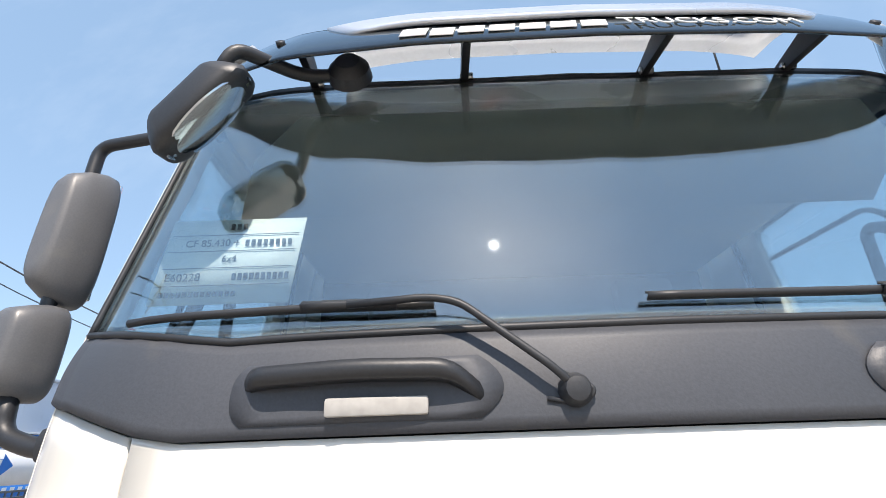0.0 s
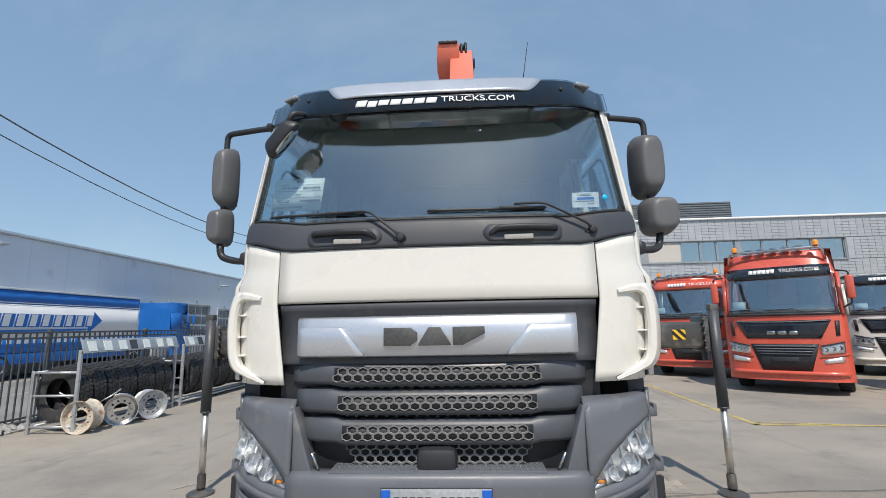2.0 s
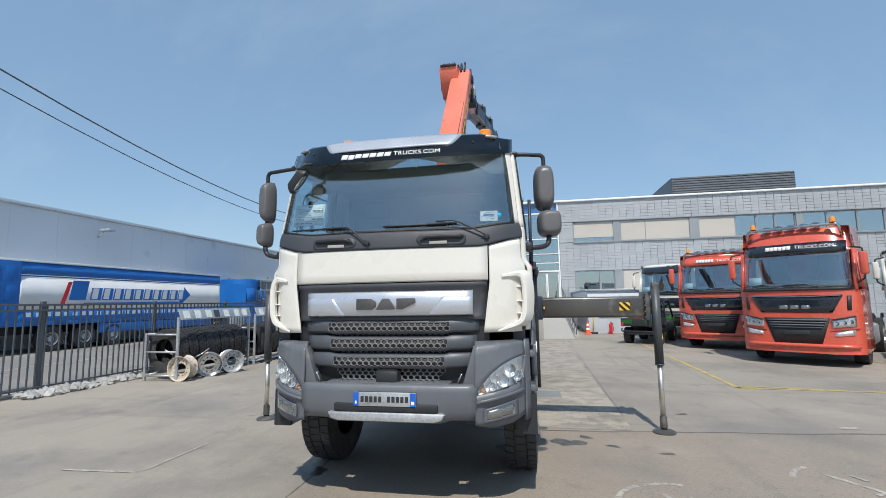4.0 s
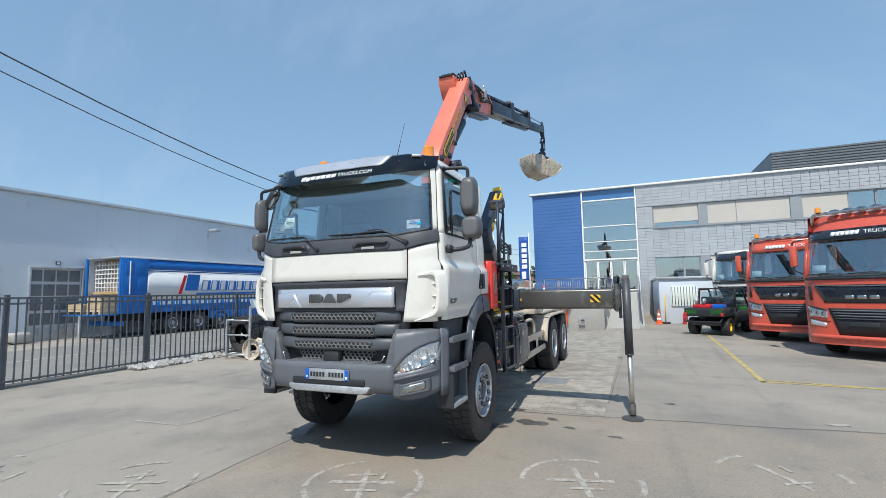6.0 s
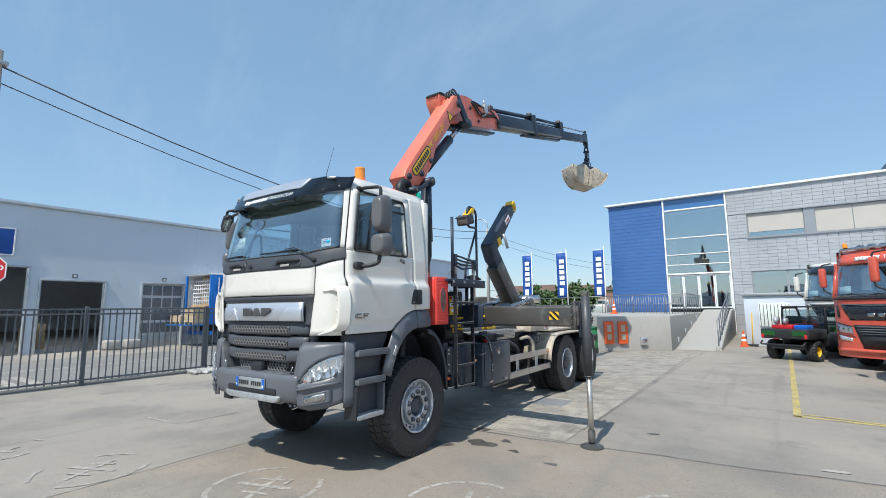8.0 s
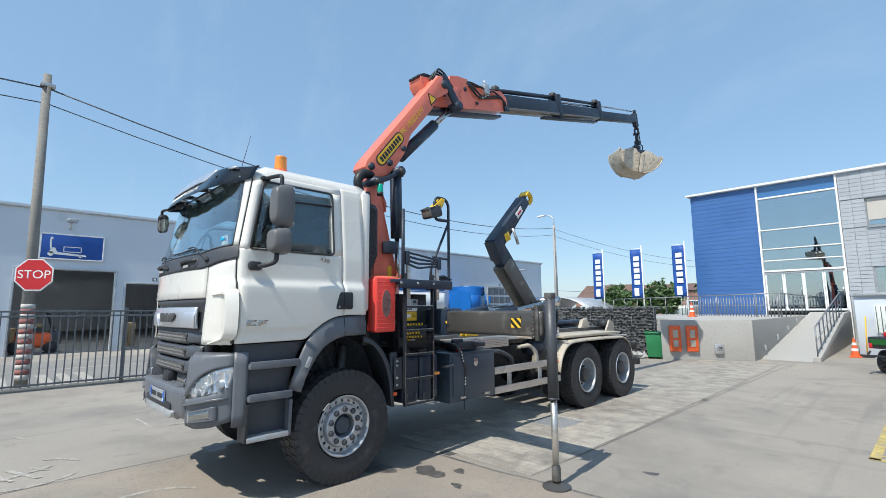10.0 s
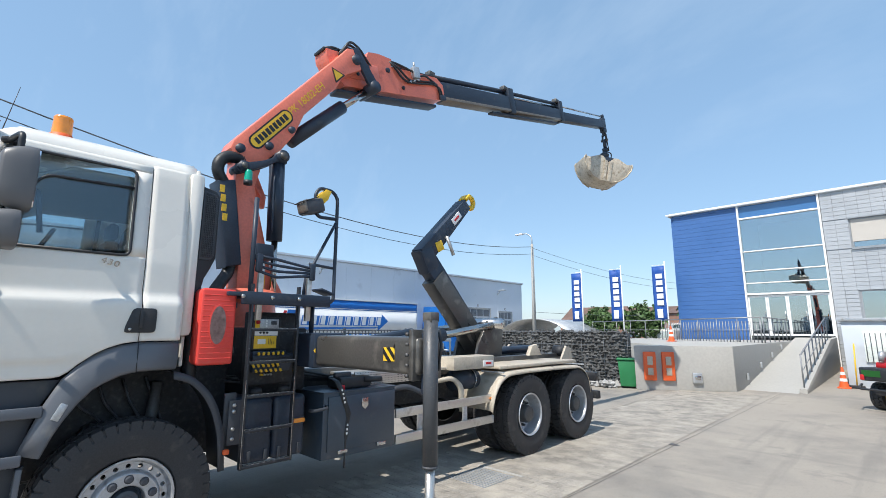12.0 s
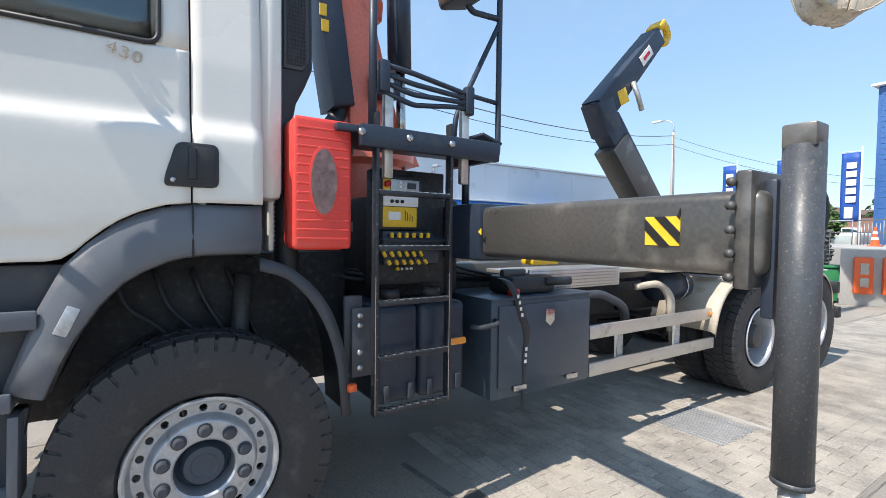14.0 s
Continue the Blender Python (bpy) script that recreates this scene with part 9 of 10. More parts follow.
        for x in (-0.82, 0.86):
            part("beacon", lathe(B(), [(0, 0.065), (0.10, 0.06), (0.13, 0.04), (0.135, 0)], (x, 0.42, h + 0.09), (0, 0, 1), 14), AMBER, lb, "orange beacon")
    pp2 = part("paper", sheet(B(), [[fr(x, z, -0.02) for x in (-0.98, -0.68)] for z in (2.0, 2.2)], 0.003), PAPER, tr)
    return tr


tractor(pose(7.6, 9.35, 0, 0, 0, -37), TRUCKRED, "red tractor unit with black visor and chrome light bar", 3.42)
tractor(pose(7.1, 13.0, 0, 0, 0, -33), TRUCKRED, "red tractor unit with roof light bar beside another", 3.18, True, True, False)
tractor(pose(6.75, 17.3, 0, 0, 0, -30), WHITE, "white tractor unit at the row's far end", 3.15, False, False, True)
tractor(pose(12.95, 12.3, 0, 0, 0, -30), WHITE, "white tractor unit behind the red ones", 3.1, False, True, True)
tractor(pose(15.2, 15.6, 0, 0, 0, -30), WHITE, "white tractor unit in the second row", 3.1, False, True, True)
tractor(pose(-18.65, 26.35, 0, 0, 0, 180), TRAILBLUE, "blue tractor unit coupled to the curtain-side trailer", 3.45, False, False, True)
tractor(pose(11.35, 7.5, 0, 0, 0, -30), TRUCKRED, "red tractor unit at the row's near end", 3.4)

# ---- utility vehicle ----
utv = thing("utility_vehicle", "green and black open utility vehicle with a cargo bed", "utility vehicle", pose(5.82, 16.23, 0, 0, 0, 152))
part("bed", box(B(), (0, 1.0, 0.82), (1.35, 1.1, 0.30), 0.03), BLACK, utv)
part("tailgate", box(B(), (0, 1.56, 0.82), (1.3, 0.03, 0.26), 0.02), BLACK, utv, "black tailgate")
for x in (-0.42, 0.42):
    part("side_panel", box(B(), (x, 1.578, 0.84), (0.36, 0.012, 0.14), 0.004, None, 1), UTVGREEN, utv, "green tailgate panel")
part("body", box(B(), (0, -0.3, 0.62), (1.3, 1.6, 0.42), 0.10), BLACK, utv)
part("hood", box(B(), (0, -1.15, 0.85), (1.25, 0.6, 0.30), 0.12), UTVGREEN, utv)
part("frame", box(B(), (0, 0.1, 0.42), (1.0, 2.6, 0.14), 0.03), BLACK, utv)
for s in (1, -1):
    part("roll_bar", tube(B(), [(s * 0.62, 0.35, 0.8), (s * 0.60, 0.30, 1.62), (s * 0.58, -0.55, 1.62), (s * 0.62, -0.95, 0.95)], 0.035, 8, 0.1), BLACK, utv)
    part("tail_lamp", box(B(), (s * 0.6, 1.58, 0.75), (0.08, 0.03, 0.12), 0.01), STOPRED, utv)
    for y in (-0.95, 1.0):
        w_ = part("wheel", lathe(B(), [(0, 0.0), (0.02, 0.14), (0.06, 0.15), (0.02, 0.18)], (s * 0.58, y, 0.30), (s, 0, 0), 18), YELLOW, utv, "yellow wheel rim")
        bm = tyre_mesh(B(), 0, 0.31, 0.26, 22, 1, 0.02)
        bmesh.ops.transform(bm, matrix=Matrix.Translation((s * 0.55, y, 0.31)), verts=bm.verts)
        part("tyre", bm, RUBBER, w_)
part("roof", box(B(), (0, -0.12, 1.65), (1.25, 0.95, 0.05), 0.02), BLACK, utv)
part("windscreen", box(B(), (0, -0.78, 1.28), (1.15, 0.02, 0.62), 0.0, Matrix.Rotation(-0.45, 4, "X")), SCREEN, utv)
part("rear_screen", box(B(), (0, 0.34, 1.30), (1.1, 0.02, 0.5)), SIDEGLASS, utv)
part("seat", box(box(B(), (0, 0.05, 0.95), (1.1, 0.4, 0.14), 0.05), (0, 0.26, 1.15), (1.1, 0.12, 0.4), 0.05), BLACK, utv)
part("cargo", box(box(B(), (0.2, 1.0, 1.02), (0.6, 0.5, 0.14), 0.04), (0.3, 1.1, 1.07), (0.2, 0.2, 0.05), 0.02), STOPRED, utv, "red load in the bed")
part("blue_load", box(B(), (-0.35, 1.1, 1.02), (0.36, 0.4, 0.14), 0.03), PLATEBLUE, utv, "blue load in the bed")
part("cargo_wheel", rod(rod(B(), (0.3, 1.2, 1.22), (0.38, 1.2, 1.22), 0.12, None, 14), (0.05, 1.2, 1.20), (0.12, 1.2, 1.20), 0.11, None, 14), GALV, utv)
part("rear_bar", tube(B(), [(-0.6, 1.62, 0.6), (-0.6, 1.75, 0.5), (0.6, 1.75, 0.5), (0.6, 1.62, 0.6)], 0.025, 8, 0.08), BLACK, utv)


# cones and small things by the ramp
def cone(x, y, label):
    c = thing("traffic_cone", label, "traffic cone", pose(x, y, 0), "traffic cones")
    part("base", box(B(), (0, 0, 0.02), (0.34, 0.34, 0.04), 0.01), ORANGE, c)
    part("body", lathe(B(), [(0.04, 0.13), (0.30, 0.085), (0.55, 0.045), (0.66, 0.03), (0.66, 0)], (0, 0, 0), (0, 0, 1), 18), ORANGE, c)
    for z in (0.22, 0.42):
        part("band", lathe(B(), [(z, 0.104 - 0.17 * (z - 0.22)), (z + 0.09, 0.089 - 0.17 * (z - 0.22))], (0, 0, 0), (0, 0, 1), 18), WHITEFILM, c, "white reflective band")
    return c


cone(3.85, 20.3, "orange and white traffic cone by the ramp")
c2 = cone(-1.8, 22.0, "orange traffic cone on the terrace")
c2.location.z = 1.33
fe = thing("fire_extinguisher", "red fire extinguisher standing by the wing wall", "extinguisher", pose(4.95, 20.4, 0))
part("body", lathe(B(), [(0, 0.08), (0.45, 0.085), (0.52, 0.05), (0.56, 0.03), (0.6, 0.02), (0.6, 0)], (0, 0, 0), (0, 0, 1), 16), STOPRED, fe)
part("hose", tube(B(), [(0, 0, 0.58), (0.1, -0.02, 0.5), (0.11, -0.02, 0.15)], 0.015, 6, 0.05), BLACK, fe)
br = thing("broom", "yellow-handled broom leaning at the wing wall", "broom", pose(4.15, 20.6, 0))
part("handle", rod(B(), (0, -0.1, 0.08), (0.05, 0.08, 1.4), 0.02, None, 8), YELLOW, br)
part("head", box(B(), (0, -0.12, 0.05), (0.4, 0.12, 0.1), 0.02), BLACK, br)

# ---- tyre racks, loose rims, forklift ----
def tyre_rack(x, y0, y1, n, seed, label):
    rk = thing("tyre_rack", label, "tyre rack", pose(x, y0, 0), "tyre racks")
    L = y1 - y0
    for y in (0, L):
        for xx in (0.42, -0.42):
            part("post", box(B(), (xx, y, 0.54 if xx < 0 else 0.72), (0.055, 0.055, 1.08 if xx < 0 else 1.44), 0.006, None, 1), GALV, rk)
        for z in (0.12, 0.65, 1.05):
            part("end_bar", rod(B(), (-0.42, y, z), (0.42, y, z), 0.022, None, 8), GALV, rk)
    for xx, z in ((0.30, 0.14), (-0.30, 0.14), (0.42, 0.10), (-0.42, 1.05), (0.42, 1.40)):
        part("rail", rod(B(), (xx, 0, z), (xx, L, z), 0.025, None, 8), GALV, rk)
    brd = part("board", box(B(), (0.44, L / 2, 1.50), (0.03, L, 0.26), 0.004, Matrix.Rotation(-0.35, 4, "Y")), GALV, rk, "long tilted notice board")
    rn = random.Random(seed)
    for k in range(int(L / 0.36)):
        part("notice", box(B(), (0.462, 0.22 + k * 0.36 + rn.uniform(-.05, .05), 1.50), (0.008, 0.20, 0.19), 0.002, Matrix.Rotation(-0.35, 4, "Y"), 1), PAPER if rn.random() < .75 else COWL, brd)
    first = None
    for k in range(n):
        t = (k + 0.5) / n
        r = 0.50
        m = Matrix.Translation((0, 0.36 + t * (L - 0.5), 0.165 + r + rn.uniform(-.01, .03))) @ Matrix.Rotation(radians(90 + rn.uniform(-4, 4)), 4, "Z")
        ty = tagged(new("tyre", TYRES[k % 2].data), "worn black truck tyre standing in the rack", "tyre", "tyres in the racks")
        ty.matrix_basis = Matrix.Translation((x, y0, 0)) @ m
    return rk


TYRES = []
for lg_, rr_ in ((40, 0.50), (30, 0.49)):
    ob = part("tyre", tyre_mesh(B(), 0, rr_, 0.27, lg_, 1, 0.018), RUBBER)
    TYRES.append(ob)
TYRES[0].matrix_basis = pose(-7.27, 5.98, 0.665, 0, 0, 82)
TYRES[1].matrix_basis = pose(-7.55, 13.4, 0.62, 0, 0, 85)
for ob in TYRES:
    tagged(ob, "worn black truck tyre standing in the rack", "tyre", "tyres in the racks")
tyre_rack(-7.25, 5.75, 8.45, 8, 3, "galvanised tyre rack with tilted notice board")
tyre_rack(-7.15, 8.60, 13.2, 14, 5, "galvanised tyre rack with tilted notice board")
for x, y, rz, material in ((-6.75, 5.85, -25, RUSTY), (-6.60, 6.55, 10, STEEL), (-6.45, 7.15, 30, GALV)):
    rm = thing("loose_rim", "bare truck wheel rim lying beside the rack", "wheel rim", pose(x, y, 0.285, 0, 0, rz - 60), "loose wheel rims")
    bm = B()
    lathe(bm, [(-0.13, 0.285), (-0.145, 0.28), (-0.12, 0.262), (-0.04, 0.235), (0.06, 0.235), (0.11, 0.262), (0.145, 0.285), (0.14, 0.27), (0.10, 0.25), (0.06, 0.225), (-0.02, 0.22), (-0.10, 0.25), (-0.13, 0.285)], (0, 0, 0), (1, 0, 0), 32)
    part("barrel", bm, material, rm)
    bm = disc_with_holes(B(), 0.06, 0.115, 0.165, 0.228, 0.018, 10, 0.02)
    bmesh.ops.remove_doubles(bm, verts=bm.verts, dist=0.0005)
    part("disc", bm, material, rm)
part("chain", tube(B(), [(-7.2 + 0.1 * k, 5.8 + 0.12 * k, 0.7 - 0.25 * math.sin(k * 0.5)) for k in range(7)], 0.015, 5), GALV, None)
tagged(bpy.data.objects["chain"], "steel chain hanging at the tyre rack", "chain")
fk = thing("forklift", "orange forklift parked inside the open hall gate", "forklift", pose(-21.05, 0.10, 0.02) @ Matrix.Scale(0.86, 4))
part("body", box(B(), (0, 0.2, 0.65), (1.0, 1.5, 0.7), 0.15), ORANGE, fk)
part("counterweight", box(B(), (0, 0.95, 0.75), (1.0, 0.5, 0.8), 0.15), COWL, fk)
for s in (1, -1):
    part("cab_post", tube(B(), [(s * 0.45, -0.5, 0.9), (s * 0.42, -0.3, 2.0), (s * 0.42, 0.6, 2.0), (s * 0.45, 0.9, 1.0)], 0.04, 8, 0.1), BLACK, fk)
    part("mast_rail", box(B(), (s * 0.3, -0.85, 1.1), (0.08, 0.12, 2.1), 0.01), BLACK, fk)
    part("fork", box(B(), (s * 0.25, -1.4, 0.1), (0.12, 1.1, 0.05), 0.01), BLACK, fk)
    for y in (-0.5, 0.8):
        part("wheel", rod(B(), (s * 0.42, y, 0.28), (s * 0.58, y, 0.28), 0.28, None, 20), RUBBER, fk)
part("seat", box(B(), (0, 0.3, 1.1), (0.45, 0.4, 0.3), 0.06), BLACK, fk)

# ---- ground markings and joints ----
structure("ground_slab", sheet(B(), [[(-0.93, -25, 0.0025), (10, -25, 0.0025), (40, -25, 0.0025)], [(-0.94, -2.2, 0.0025), (10, -2.2, 0.0025), (40, -2.2, 0.0025)], [(-1.06, 1.8, 0.0025), (10, 2.9, 0.0025), (40, 5.4, 0.0025)], [(-1.10, 2.55, 0.0025), (10, 3.50, 0.0025), (40, 6.05, 0.0025)]]), OLDSLAB, "older brownish concrete slab with pebble speckle")
for p, q in (((-1.06, 1.8), (-0.94, -2.2)),):
    strip(wobble(p, q, 14, 0.012), 0.022, 0.004, "trim_joint", JOINT, "dark slab joint")
strip(wobble((0.6, 2.70), (30.0, 5.2), 60, 0.025), 0.045, 0.004, "trim_joint", JOINT, "wide repaired joint")
strip(wobble((2.43, 3.6), (2.62, 17.5), 30, 0.012), 0.010, 0.0045, "trim_joint", JOINT, "dark slab joint")
strip(wobble((9.5, -2), (9.9, 20), 20, 0.01), 0.02, 0.004, "trim_joint", JOINT, "dark slab joint")
strip([(4.95, 6.12), (5.36, 20.1)], 0.10, 0.005, "trim_line", LINEYELLOW, "worn yellow line")
strip([(4.90, 6.15), (6.9, 5.98), (12.0, 5.5)], 0.10, 0.005, "trim_line", LINEYELLOW, "worn yellow line")
strip([(5.0, 6.35), (12.5, 4.9)], 0.06, 0.0055, "trim_line", LINEYELLOW, "worn yellow line")
for k in range(3):
    strip([(8.2 + 0.3 * k, 7.6 + 3.4 * k), (13.0 + 0.3 * k, 4.9 + 3.4 * k)], 0.09, 0.005, "trim_line", LINEYELLOW, "worn yellow parking line")


def chalk_ring(cx, cy, rx, ry, seed):
    rn = random.Random(seed)
    segs = []
    a = 0.0
    while a < 2 * math.pi:
        da = rn.uniform(0.3, 0.9)
        if rn.random() < 0.62:
            segs.append([(cx + rx * math.cos(t), cy + ry * math.sin(t)) for t in span(a, a + da, 6)])
        a += da + rn.uniform(0.02, 0.12)
    for s_ in segs:
        strip(s_, 0.05, 0.005, "trim_chalk", LINEWHITE, "faded white painted ring")
    turn_ = Matrix.Rotation(radians(rn.uniform(10, 35)), 2)
    for level, (a, b, w) in enumerate((((0.02, -0.62), (-0.02, 0.60), 0.05), ((-0.60, 0.05), (0.55, -0.02), 0.06), ((-0.30, 0.32), (0.20, 0.34), 0.04), ((-0.25, -0.30), (0.28, -0.33), 0.04), ((0.30, 0.12), (0.33, 0.40), 0.035))):
        p, q = (turn_ @ Vector((v[0] * rx, v[1] * ry)) + Vector((cx, cy)) for v in (a, b))
        if rn.random() < 0.85:
            strip([tuple(p), tuple(q)], w, 0.0055 + 0.0008 * level, "trim_chalk", LINEWHITE, "faded white painted mark")


for cx, cy, r, seed in ((0.50, -0.13, 0.53, 1), (2.36, 0.58, 0.53, 2), (4.05, 1.30, 0.52, 3), (-1.55, -0.88, 0.53, 4), (-3.38, -1.32, 0.52, 5)):
    chalk_ring(cx, cy, r, r, seed)
strip([(-3.75, 0.60), (-2.90, 0.645)], 0.04, 0.005, "trim_chalk", LINEWHITE, "faded white painted dash")
strip([(-2.85, 0.70), (-2.83, 1.64)], 0.03, 0.005, "trim_chalk", LINEWHITE, "faded white painted dash")
strip([(-3.2, 3.0), (-2.4, 4.0)], 0.04, 0.005, "trim_chalk", LINEWHITE, "faded white painted dash")
strip([(5.0, 3.35), (5.25, 3.38)], 0.08, 0.006, "trim_chalk", LINEWHITE, "faded white painted dash")


def blot(cx, cy, r, seed, z, material, label, name="trim_stain"):
    rn = random.Random(seed)
    bm = B()
    n = 26
    ph = [rn.uniform(0, 6.28) for _ in range(4)]
    vs = []
    for k in range(n):
        a = 2 * math.pi * k / n
        rr = r * (1 + 0.22 * math.sin(2 * a + ph[0]) + 0.16 * math.sin(3 * a + ph[1]) + 0.10 * math.sin(5 * a + ph[2]) + 0.06 * math.sin(9 * a + ph[3]))
        vs.append(bm.verts.new((cx + 1.3 * rr * math.cos(a), cy + rr * math.sin(a), z)))
    bm.faces.new(vs)
    return structure(name, bm, material, label)


for k, (x, y, r) in enumerate(((1.45, 3.35, 0.10), (1.7, 3.1, 0.06), (1.25, 2.95, 0.12), (2.0, 7.9, 0.16), (2.35, 8.6, 0.12), (1.6, 4.2, 0.07), (1.2, 5.1, 0.2), (1.55, 2.28, 0.14), (1.0, 1.95, 0.18), (1.92, 3.75, 0.07), (1.78, 2.52, 0.06), (1.15, 3.9, 0.12), (2.05, 2.2, 0.05), (2.6, 2.0, 0.05), (3.3, 3.9, 0.05))):
    blot(x, y, r, k, 0.004, WETSTAIN, "dark oil stain on the concrete")
blot(-1.09, 0.97, 0.12, 40, 0.0045, mat("standing_water", (0.05, 0.047, 0.043), 0.32, 0, 0.1, 10, 2), "small glossy puddle beside the truck", "trim_puddle")
# drain grate under the truck
grate = structure("drain_grate", box(B(), (1.35, 5.15, 0.004), (0.62, 0.62, 0.008)), WETSTAIN, "dark iron drain grate")
for k in range(12):
    part("bar", box(B(), (1.35, 4.88 + k * 0.05, 0.011), (0.58, 0.024, 0.008)), JOINTGREY, grate)
part("rim", box(B(), (1.35, 5.52, 0.008), (0.72, 0.05, 0.012)), CONCRETE, grate)
# kerb and road behind the fence
structure("pavement_kerb", box(B(), (-8.75, 3.7, 0.03), (0.12, 20.0, 0.10), 0.01), CONCRETE, "low concrete kerb under the fence")
ROAD = mat("grey_road_asphalt", (0.215, 0.208, 0.195), 0.85, 0, 0.15, 60, 0.4, 0.002, 0, (0.28, 0.27, 0.25), 0.35, "World")
structure("road", sheet(B(), [[(x, y, 0.006) for x in (-16.6, -12.5, -9.3)] for y in (-60, 0, 40, 90)]), ROAD, "grey asphalt road behind the fence")
for k in range(9):
    strip([(-11.9 + 0.0 * k, -2.6 + 0.42 * k), (-9.6, -2.6 + 0.42 * k)], 0.24, 0.011, "trim_crossing", LINEWHITE, "white crossing stripes")
strip([(-13.2, -40), (-13.2, 60)], 0.12, 0.011, "trim_line", LINEWHITE, "white road line")

# ---- distance: houses, trees ----
def tree(x, y, h, r, seed, n=420):
    t = thing("tree", "leafy green tree in the distance", "tree", pose(x, y, 0), "distant trees")
    rn = random.Random(seed)
    bm = rod(B(), (0, 0, 0), (0.05, 0, h * 0.5), 0.16, 0.09, 8)
    for k in range(6):
        a = rn.uniform(0, 6.28)
        rod(bm, (0.03, 0, h * (0.3 + 0.04 * k)), (r * 0.6 * math.cos(a), r * 0.6 * math.sin(a), h * (0.55 + 0.06 * k)), 0.06, 0.02, 6)
    part("trunk", bm, BARK, t)
    verts, faces = [], []
    lobes = [(rn.uniform(-.5, .5) * r, rn.uniform(-.5, .5) * r, h * rn.uniform(0.45, 0.85), r * rn.uniform(0.45, 0.7)) for _ in range(9)]
    for _ in range(n):
        cx, cy, cz, cr = rn.choice(lobes)
        d = Vector((rn.gauss(0, 1), rn.gauss(0, 1), rn.gauss(0, 1))).normalized() * cr * rn.uniform(0.55, 1.05)
        c = Vector((cx, cy, cz)) + d
        for _ in range(3):
            s = rn.uniform(0.10, 0.22)
            u = Vector((rn.gauss(0, 1), rn.gauss(0, 1), rn.gauss(0, 1))).normalized()
            v = u.orthogonal().normalized()
            o = c + Vector((rn.uniform(-.15, .15), rn.uniform(-.15, .15), rn.uniform(-.15, .15)))
            i = len(verts)
            verts += [tuple(o - u * s), tuple(o + v * s * .6), tuple(o + u * s), tuple(o - v * s * .6)]
            faces.append((i, i + 1, i + 2, i + 3))
    me = bpy.data.meshes.new("crown")
    me.from_pydata(verts, [], faces)
    me.materials.append(LEAF)
    ob = new("crown", me)
    ob.parent = t
    return t


for k, (x, y, h, r) in enumerate(((-12.5, 38, 4.8, 1.9), (-10.3, 39, 5.0, 2.0), (-14.8, 42, 4.2, 1.6), (-7.6, 36, 4.3, 1.5), (-3.6, 34, 5.3, 1.6), (-20, 56, 4.6, 2.2), (-22.8, 60, 6.0, 2.4), (-27, 66, 5.0, 2.6))):
    tree(x, y, h * 0.82, r * 0.72, 20 + k)


def house(x, y, w, d, h, roofh, label):
    hs = thing("house", label, "house", pose(x, y, 0), "distant houses")
    part("wall", box(B(), (0, 0, h / 2), (w, d, h)), BRICKFAR, hs)
    part("roof", prism(B(), [(-d / 2 - 0.2, h), (d / 2 + 0.2, h), (0, h + roofh)], "x", -w / 2 - 0.2, w / 2 + 0.2), ROOFTILE, hs)
    for k in range(3):
        wn_ = part("window", box(B(), (-w / 3 + k * w / 3, -d / 2 - 0.02, h * 0.55), (w * 0.16, 0.06, h * 0.3), 0.01), WHITEFILM, hs)
        part("pane", box(B(), (-w / 3 + k * w / 3, -d / 2 - 0.06, h * 0.55), (w * 0.13, 0.02, h * 0.25)), PANE, wn_)


house(-16.5, 58, 8, 7, 2.6, 2.0, "low brick house behind the road")
house(-7.8, 56, 9, 8, 3.6, 0.6, "flat brick building behind the banners")
house(-28, 70, 9, 8, 3.0, 2.4, "brick house with brown roof far off")
shed = thing("canopy_shed", "pale arched canopy behind the gabion wall", "canopy")
part("canopy", sheet(B(), [[Vector((-15.5 + 3.2 * math.cos(a), y, 1.2 + 1.5 * math.sin(a))) for a in (radians(d) for d in range(0, 181, 15))] for y in (32, 40)], 0.05), GALV, shed)
for x in (-18.6, -12.4):
    part("post", rod(B(), (x, 32, 0), (x, 32, 1.3), 0.06, None, 8), GALV, shed)
van = thing("parked_van", "white van parked beyond the banners", "van", pose(-7.0, 38, 0))
part("body", box(B(), (0, 0, 1.15), (2.0, 4.8, 1.6), 0.25, None, 3), WHITE, van)
part("window", box(B(), (0, -2.35, 1.5), (1.6, 0.15, 0.5), 0.05), SIDEGLASS, van)
for s in (1, -1):
    for y in (-1.5, 1.5):
        part("wheel", rod(B(), (s * 0.8, y, 0.33), (s * 1.0, y, 0.33), 0.33, None, 18), RUBBER, van)

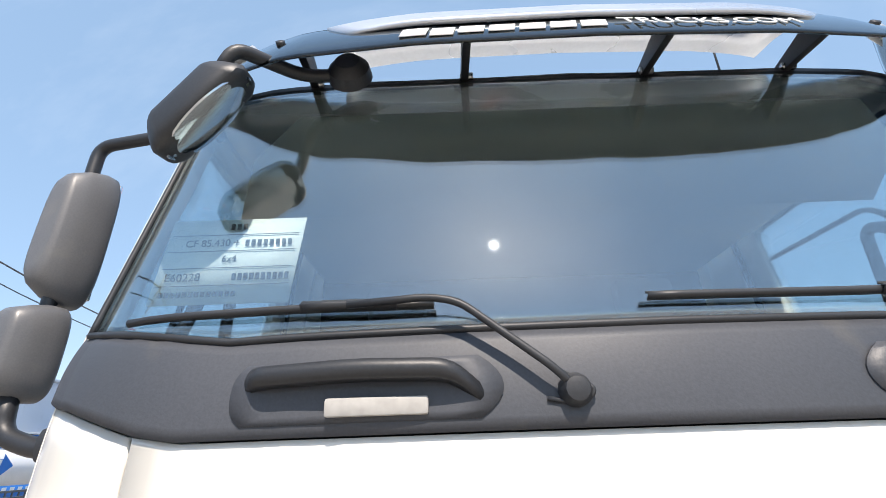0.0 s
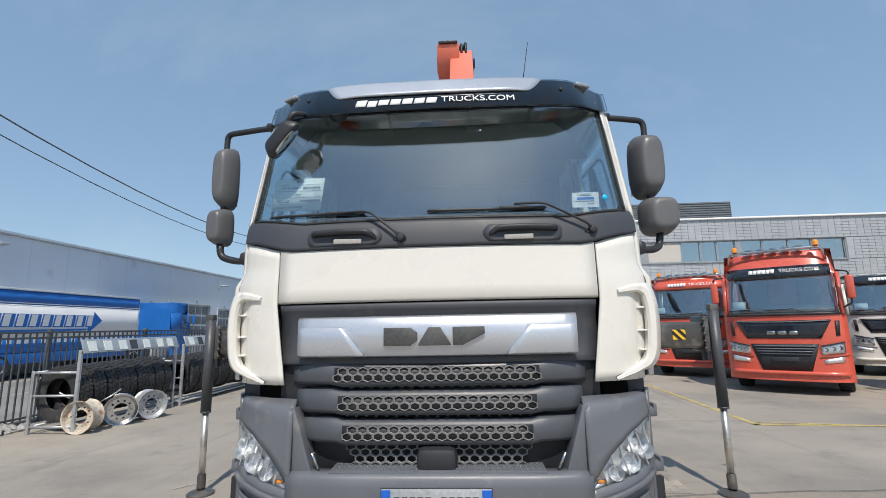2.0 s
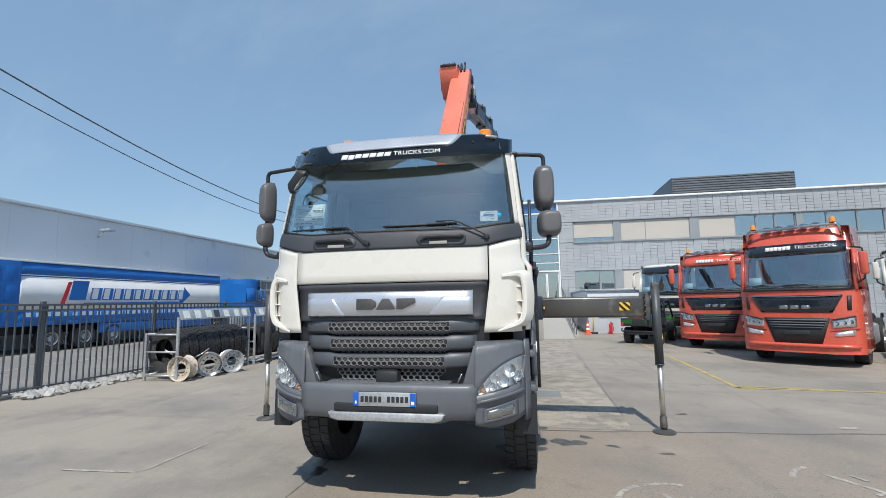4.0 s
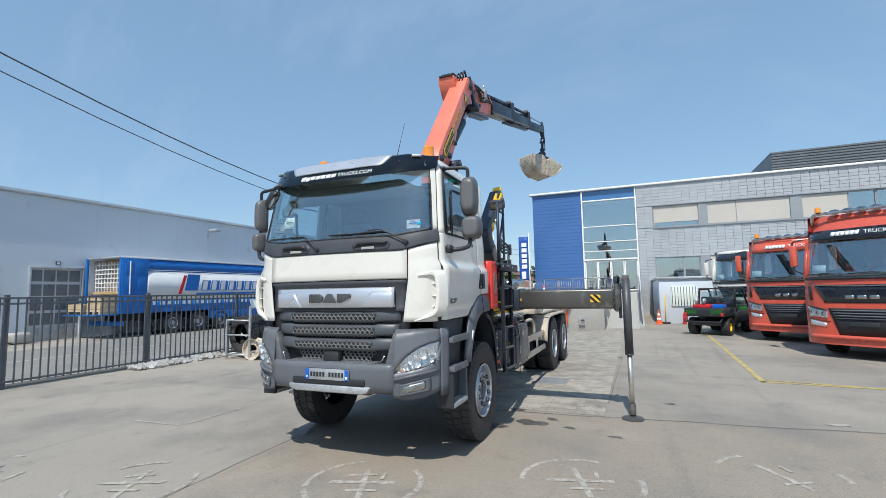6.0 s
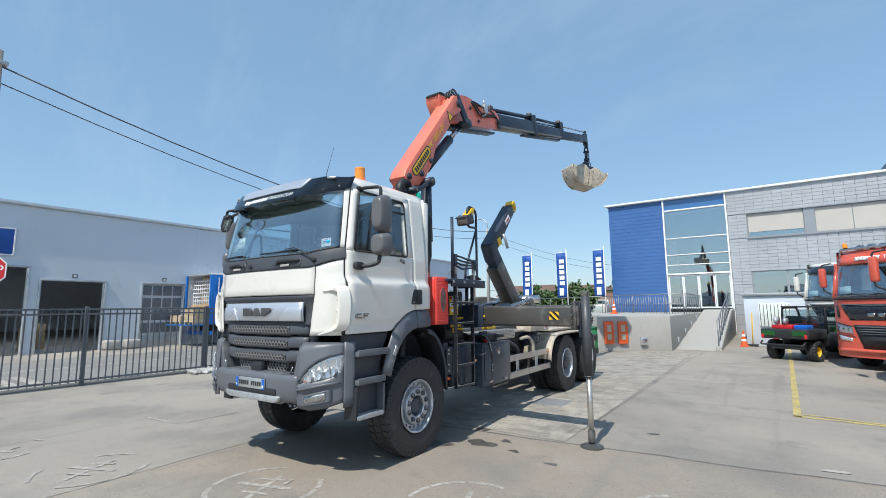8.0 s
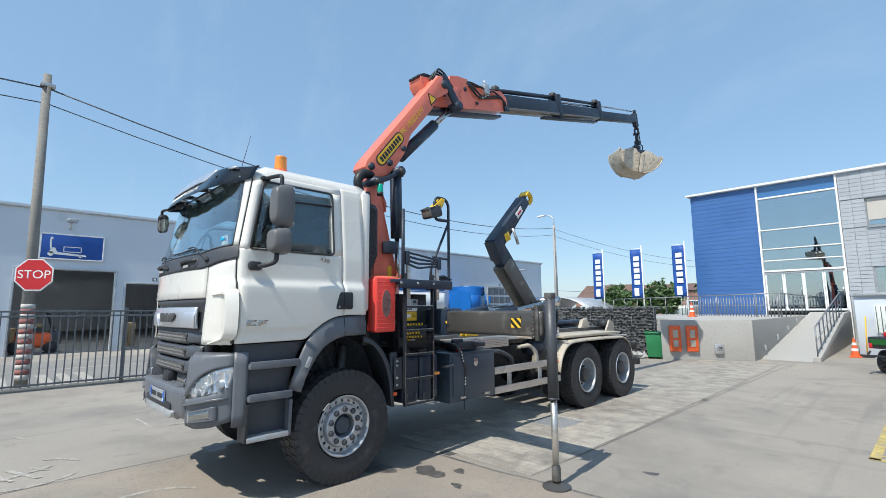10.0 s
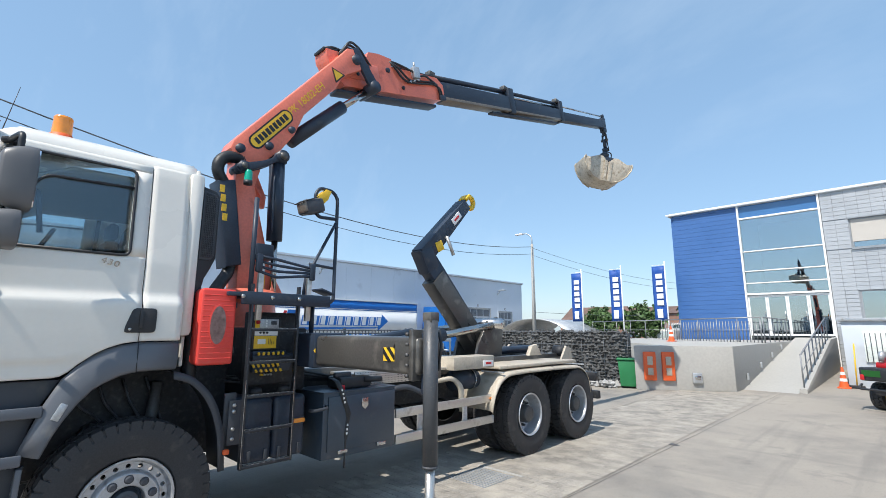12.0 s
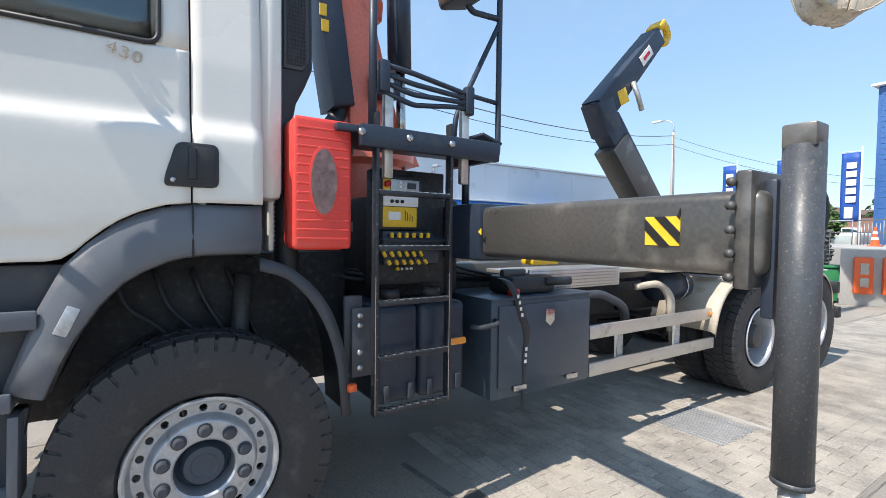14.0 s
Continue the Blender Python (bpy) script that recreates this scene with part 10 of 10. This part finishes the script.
# ---- cassette tiles of the facade, paving bricks ----
tile = None
count = 0
rest_v, rest_f = [], []
TW, TH = 0.46, 0.20
for z0, z1, x0, x1 in ((0.0, 2.35, 3.25, RX), (2.35, 3.7, 3.25, 4.2), (3.7, 5.66, 3.25, RX), (5.7, 7.12, 3.25, 4.2), (5.7, 7.12, 25.4, RX), (7.16, 8.6, 3.25, RX)):
    nz = max(1, round((z1 - z0) / TH))
    hh = (z1 - z0) / nz
    nx = max(1, round((x1 - x0) / TW))
    ww = (x1 - x0) / nx
    for j in range(nz):
        for i in range(nx):
            x, z = x0 + (i + 0.5) * ww, z0 + (j + 0.5) * hh
            if count < 300 and x < 9 and z > 3.7:
                if tile is None:
                    tile = part("tile", box(B(), (0, 0, 0), (TW - 0.012, 0.04, TH - 0.010), 0.003, None, 1), TILEGREY, office)
                    tile.location, tile.scale = (x, FY + 0.085, z), (ww / TW, 1, hh / TH)
                else:
                    share("tile", tile, office, Matrix.Translation((x, FY + 0.085, z)) @ Matrix.Diagonal((ww / TW, 1, hh / TH, 1)))
                count += 1
            else:
                k = len(rest_v)
                a, b_ = ww / 2 - 0.006, hh / 2 - 0.005
                for yy, c_ in ((FY + 0.065, 0.004), (FY + 0.105, 0.0)):
                    rest_v += [(x - a + c_, yy, z - b_ + c_), (x + a - c_, yy, z - b_ + c_), (x + a - c_, yy, z + b_ - c_), (x - a + c_, yy, z + b_ - c_)]
                rest_f += [(k, k + 1, k + 2, k + 3), (k, k + 4, k + 5, k + 1), (k + 1, k + 5, k + 6, k + 2), (k + 2, k + 6, k + 7, k + 3), (k + 3, k + 7, k + 4, k)]
me = bpy.data.meshes.new("tiles")
me.from_pydata(rest_v, [], rest_f)
me.materials.append(TILEREST)
ob = new("tiles", me)
ob.parent = office
tagged(ob, "", "", "", "stuff")
paving = structure("pavement", sheet(B(), [[(x, y, 0.003) for x in (0.2, 2.43)] for y in (2.9, 16.0)]), GROUND, "grey paving brick strip beside the truck")
brick = None
for j in range(27):
    for i in range(11):
        x, y = 0.32 + i * 0.2 + (0.1 if j % 2 else 0), 3.0 + j * 0.105
        half = x > 2.36
        if brick is None:
            brick = part("brick", box(B(), (0, 0, 0.0), (0.1965, 0.1015, 0.010), 0.0025, None, 1), PAVER, paving)
            brick.location = (x, y, 0.004)
        else:
            share("brick", brick, paving, pose(x - (0.05 if half else 0.0), y, 0.004) @ Matrix.Diagonal((0.5 if half else 1.0, 1, 1, 1)))
bv, bf = [], []
for j in range(98):
    for i in range(11):
        x, y = 0.32 + i * 0.2 + (0.1 if j % 2 else 0), 3.0 + (27 + j) * 0.105
        k, e = len(bv), -0.0017 if x > 2.36 else 0.0983
        bv += [(x - .0983, y - .0508, 0.0085), (x + e, y - .0508, 0.0085), (x + e, y + .0508, 0.0085), (x - .0983, y + .0508, 0.0085)]
        bf.append((k, k + 1, k + 2, k + 3))
me = bpy.data.meshes.new("bricks")
me.from_pydata(bv, [], bf)
me.materials.append(mat("grey_paving_bricks", (0.285, 0.262, 0.228), 0.85, 0, 0.24, 70, 1.1, 0.001, 0, (0.42, 0.38, 0.32), 0.8, "World", -0.16))
ob = new("bricks", me)
ob.parent = paving
tagged(ob, "", "", "", "stuff")
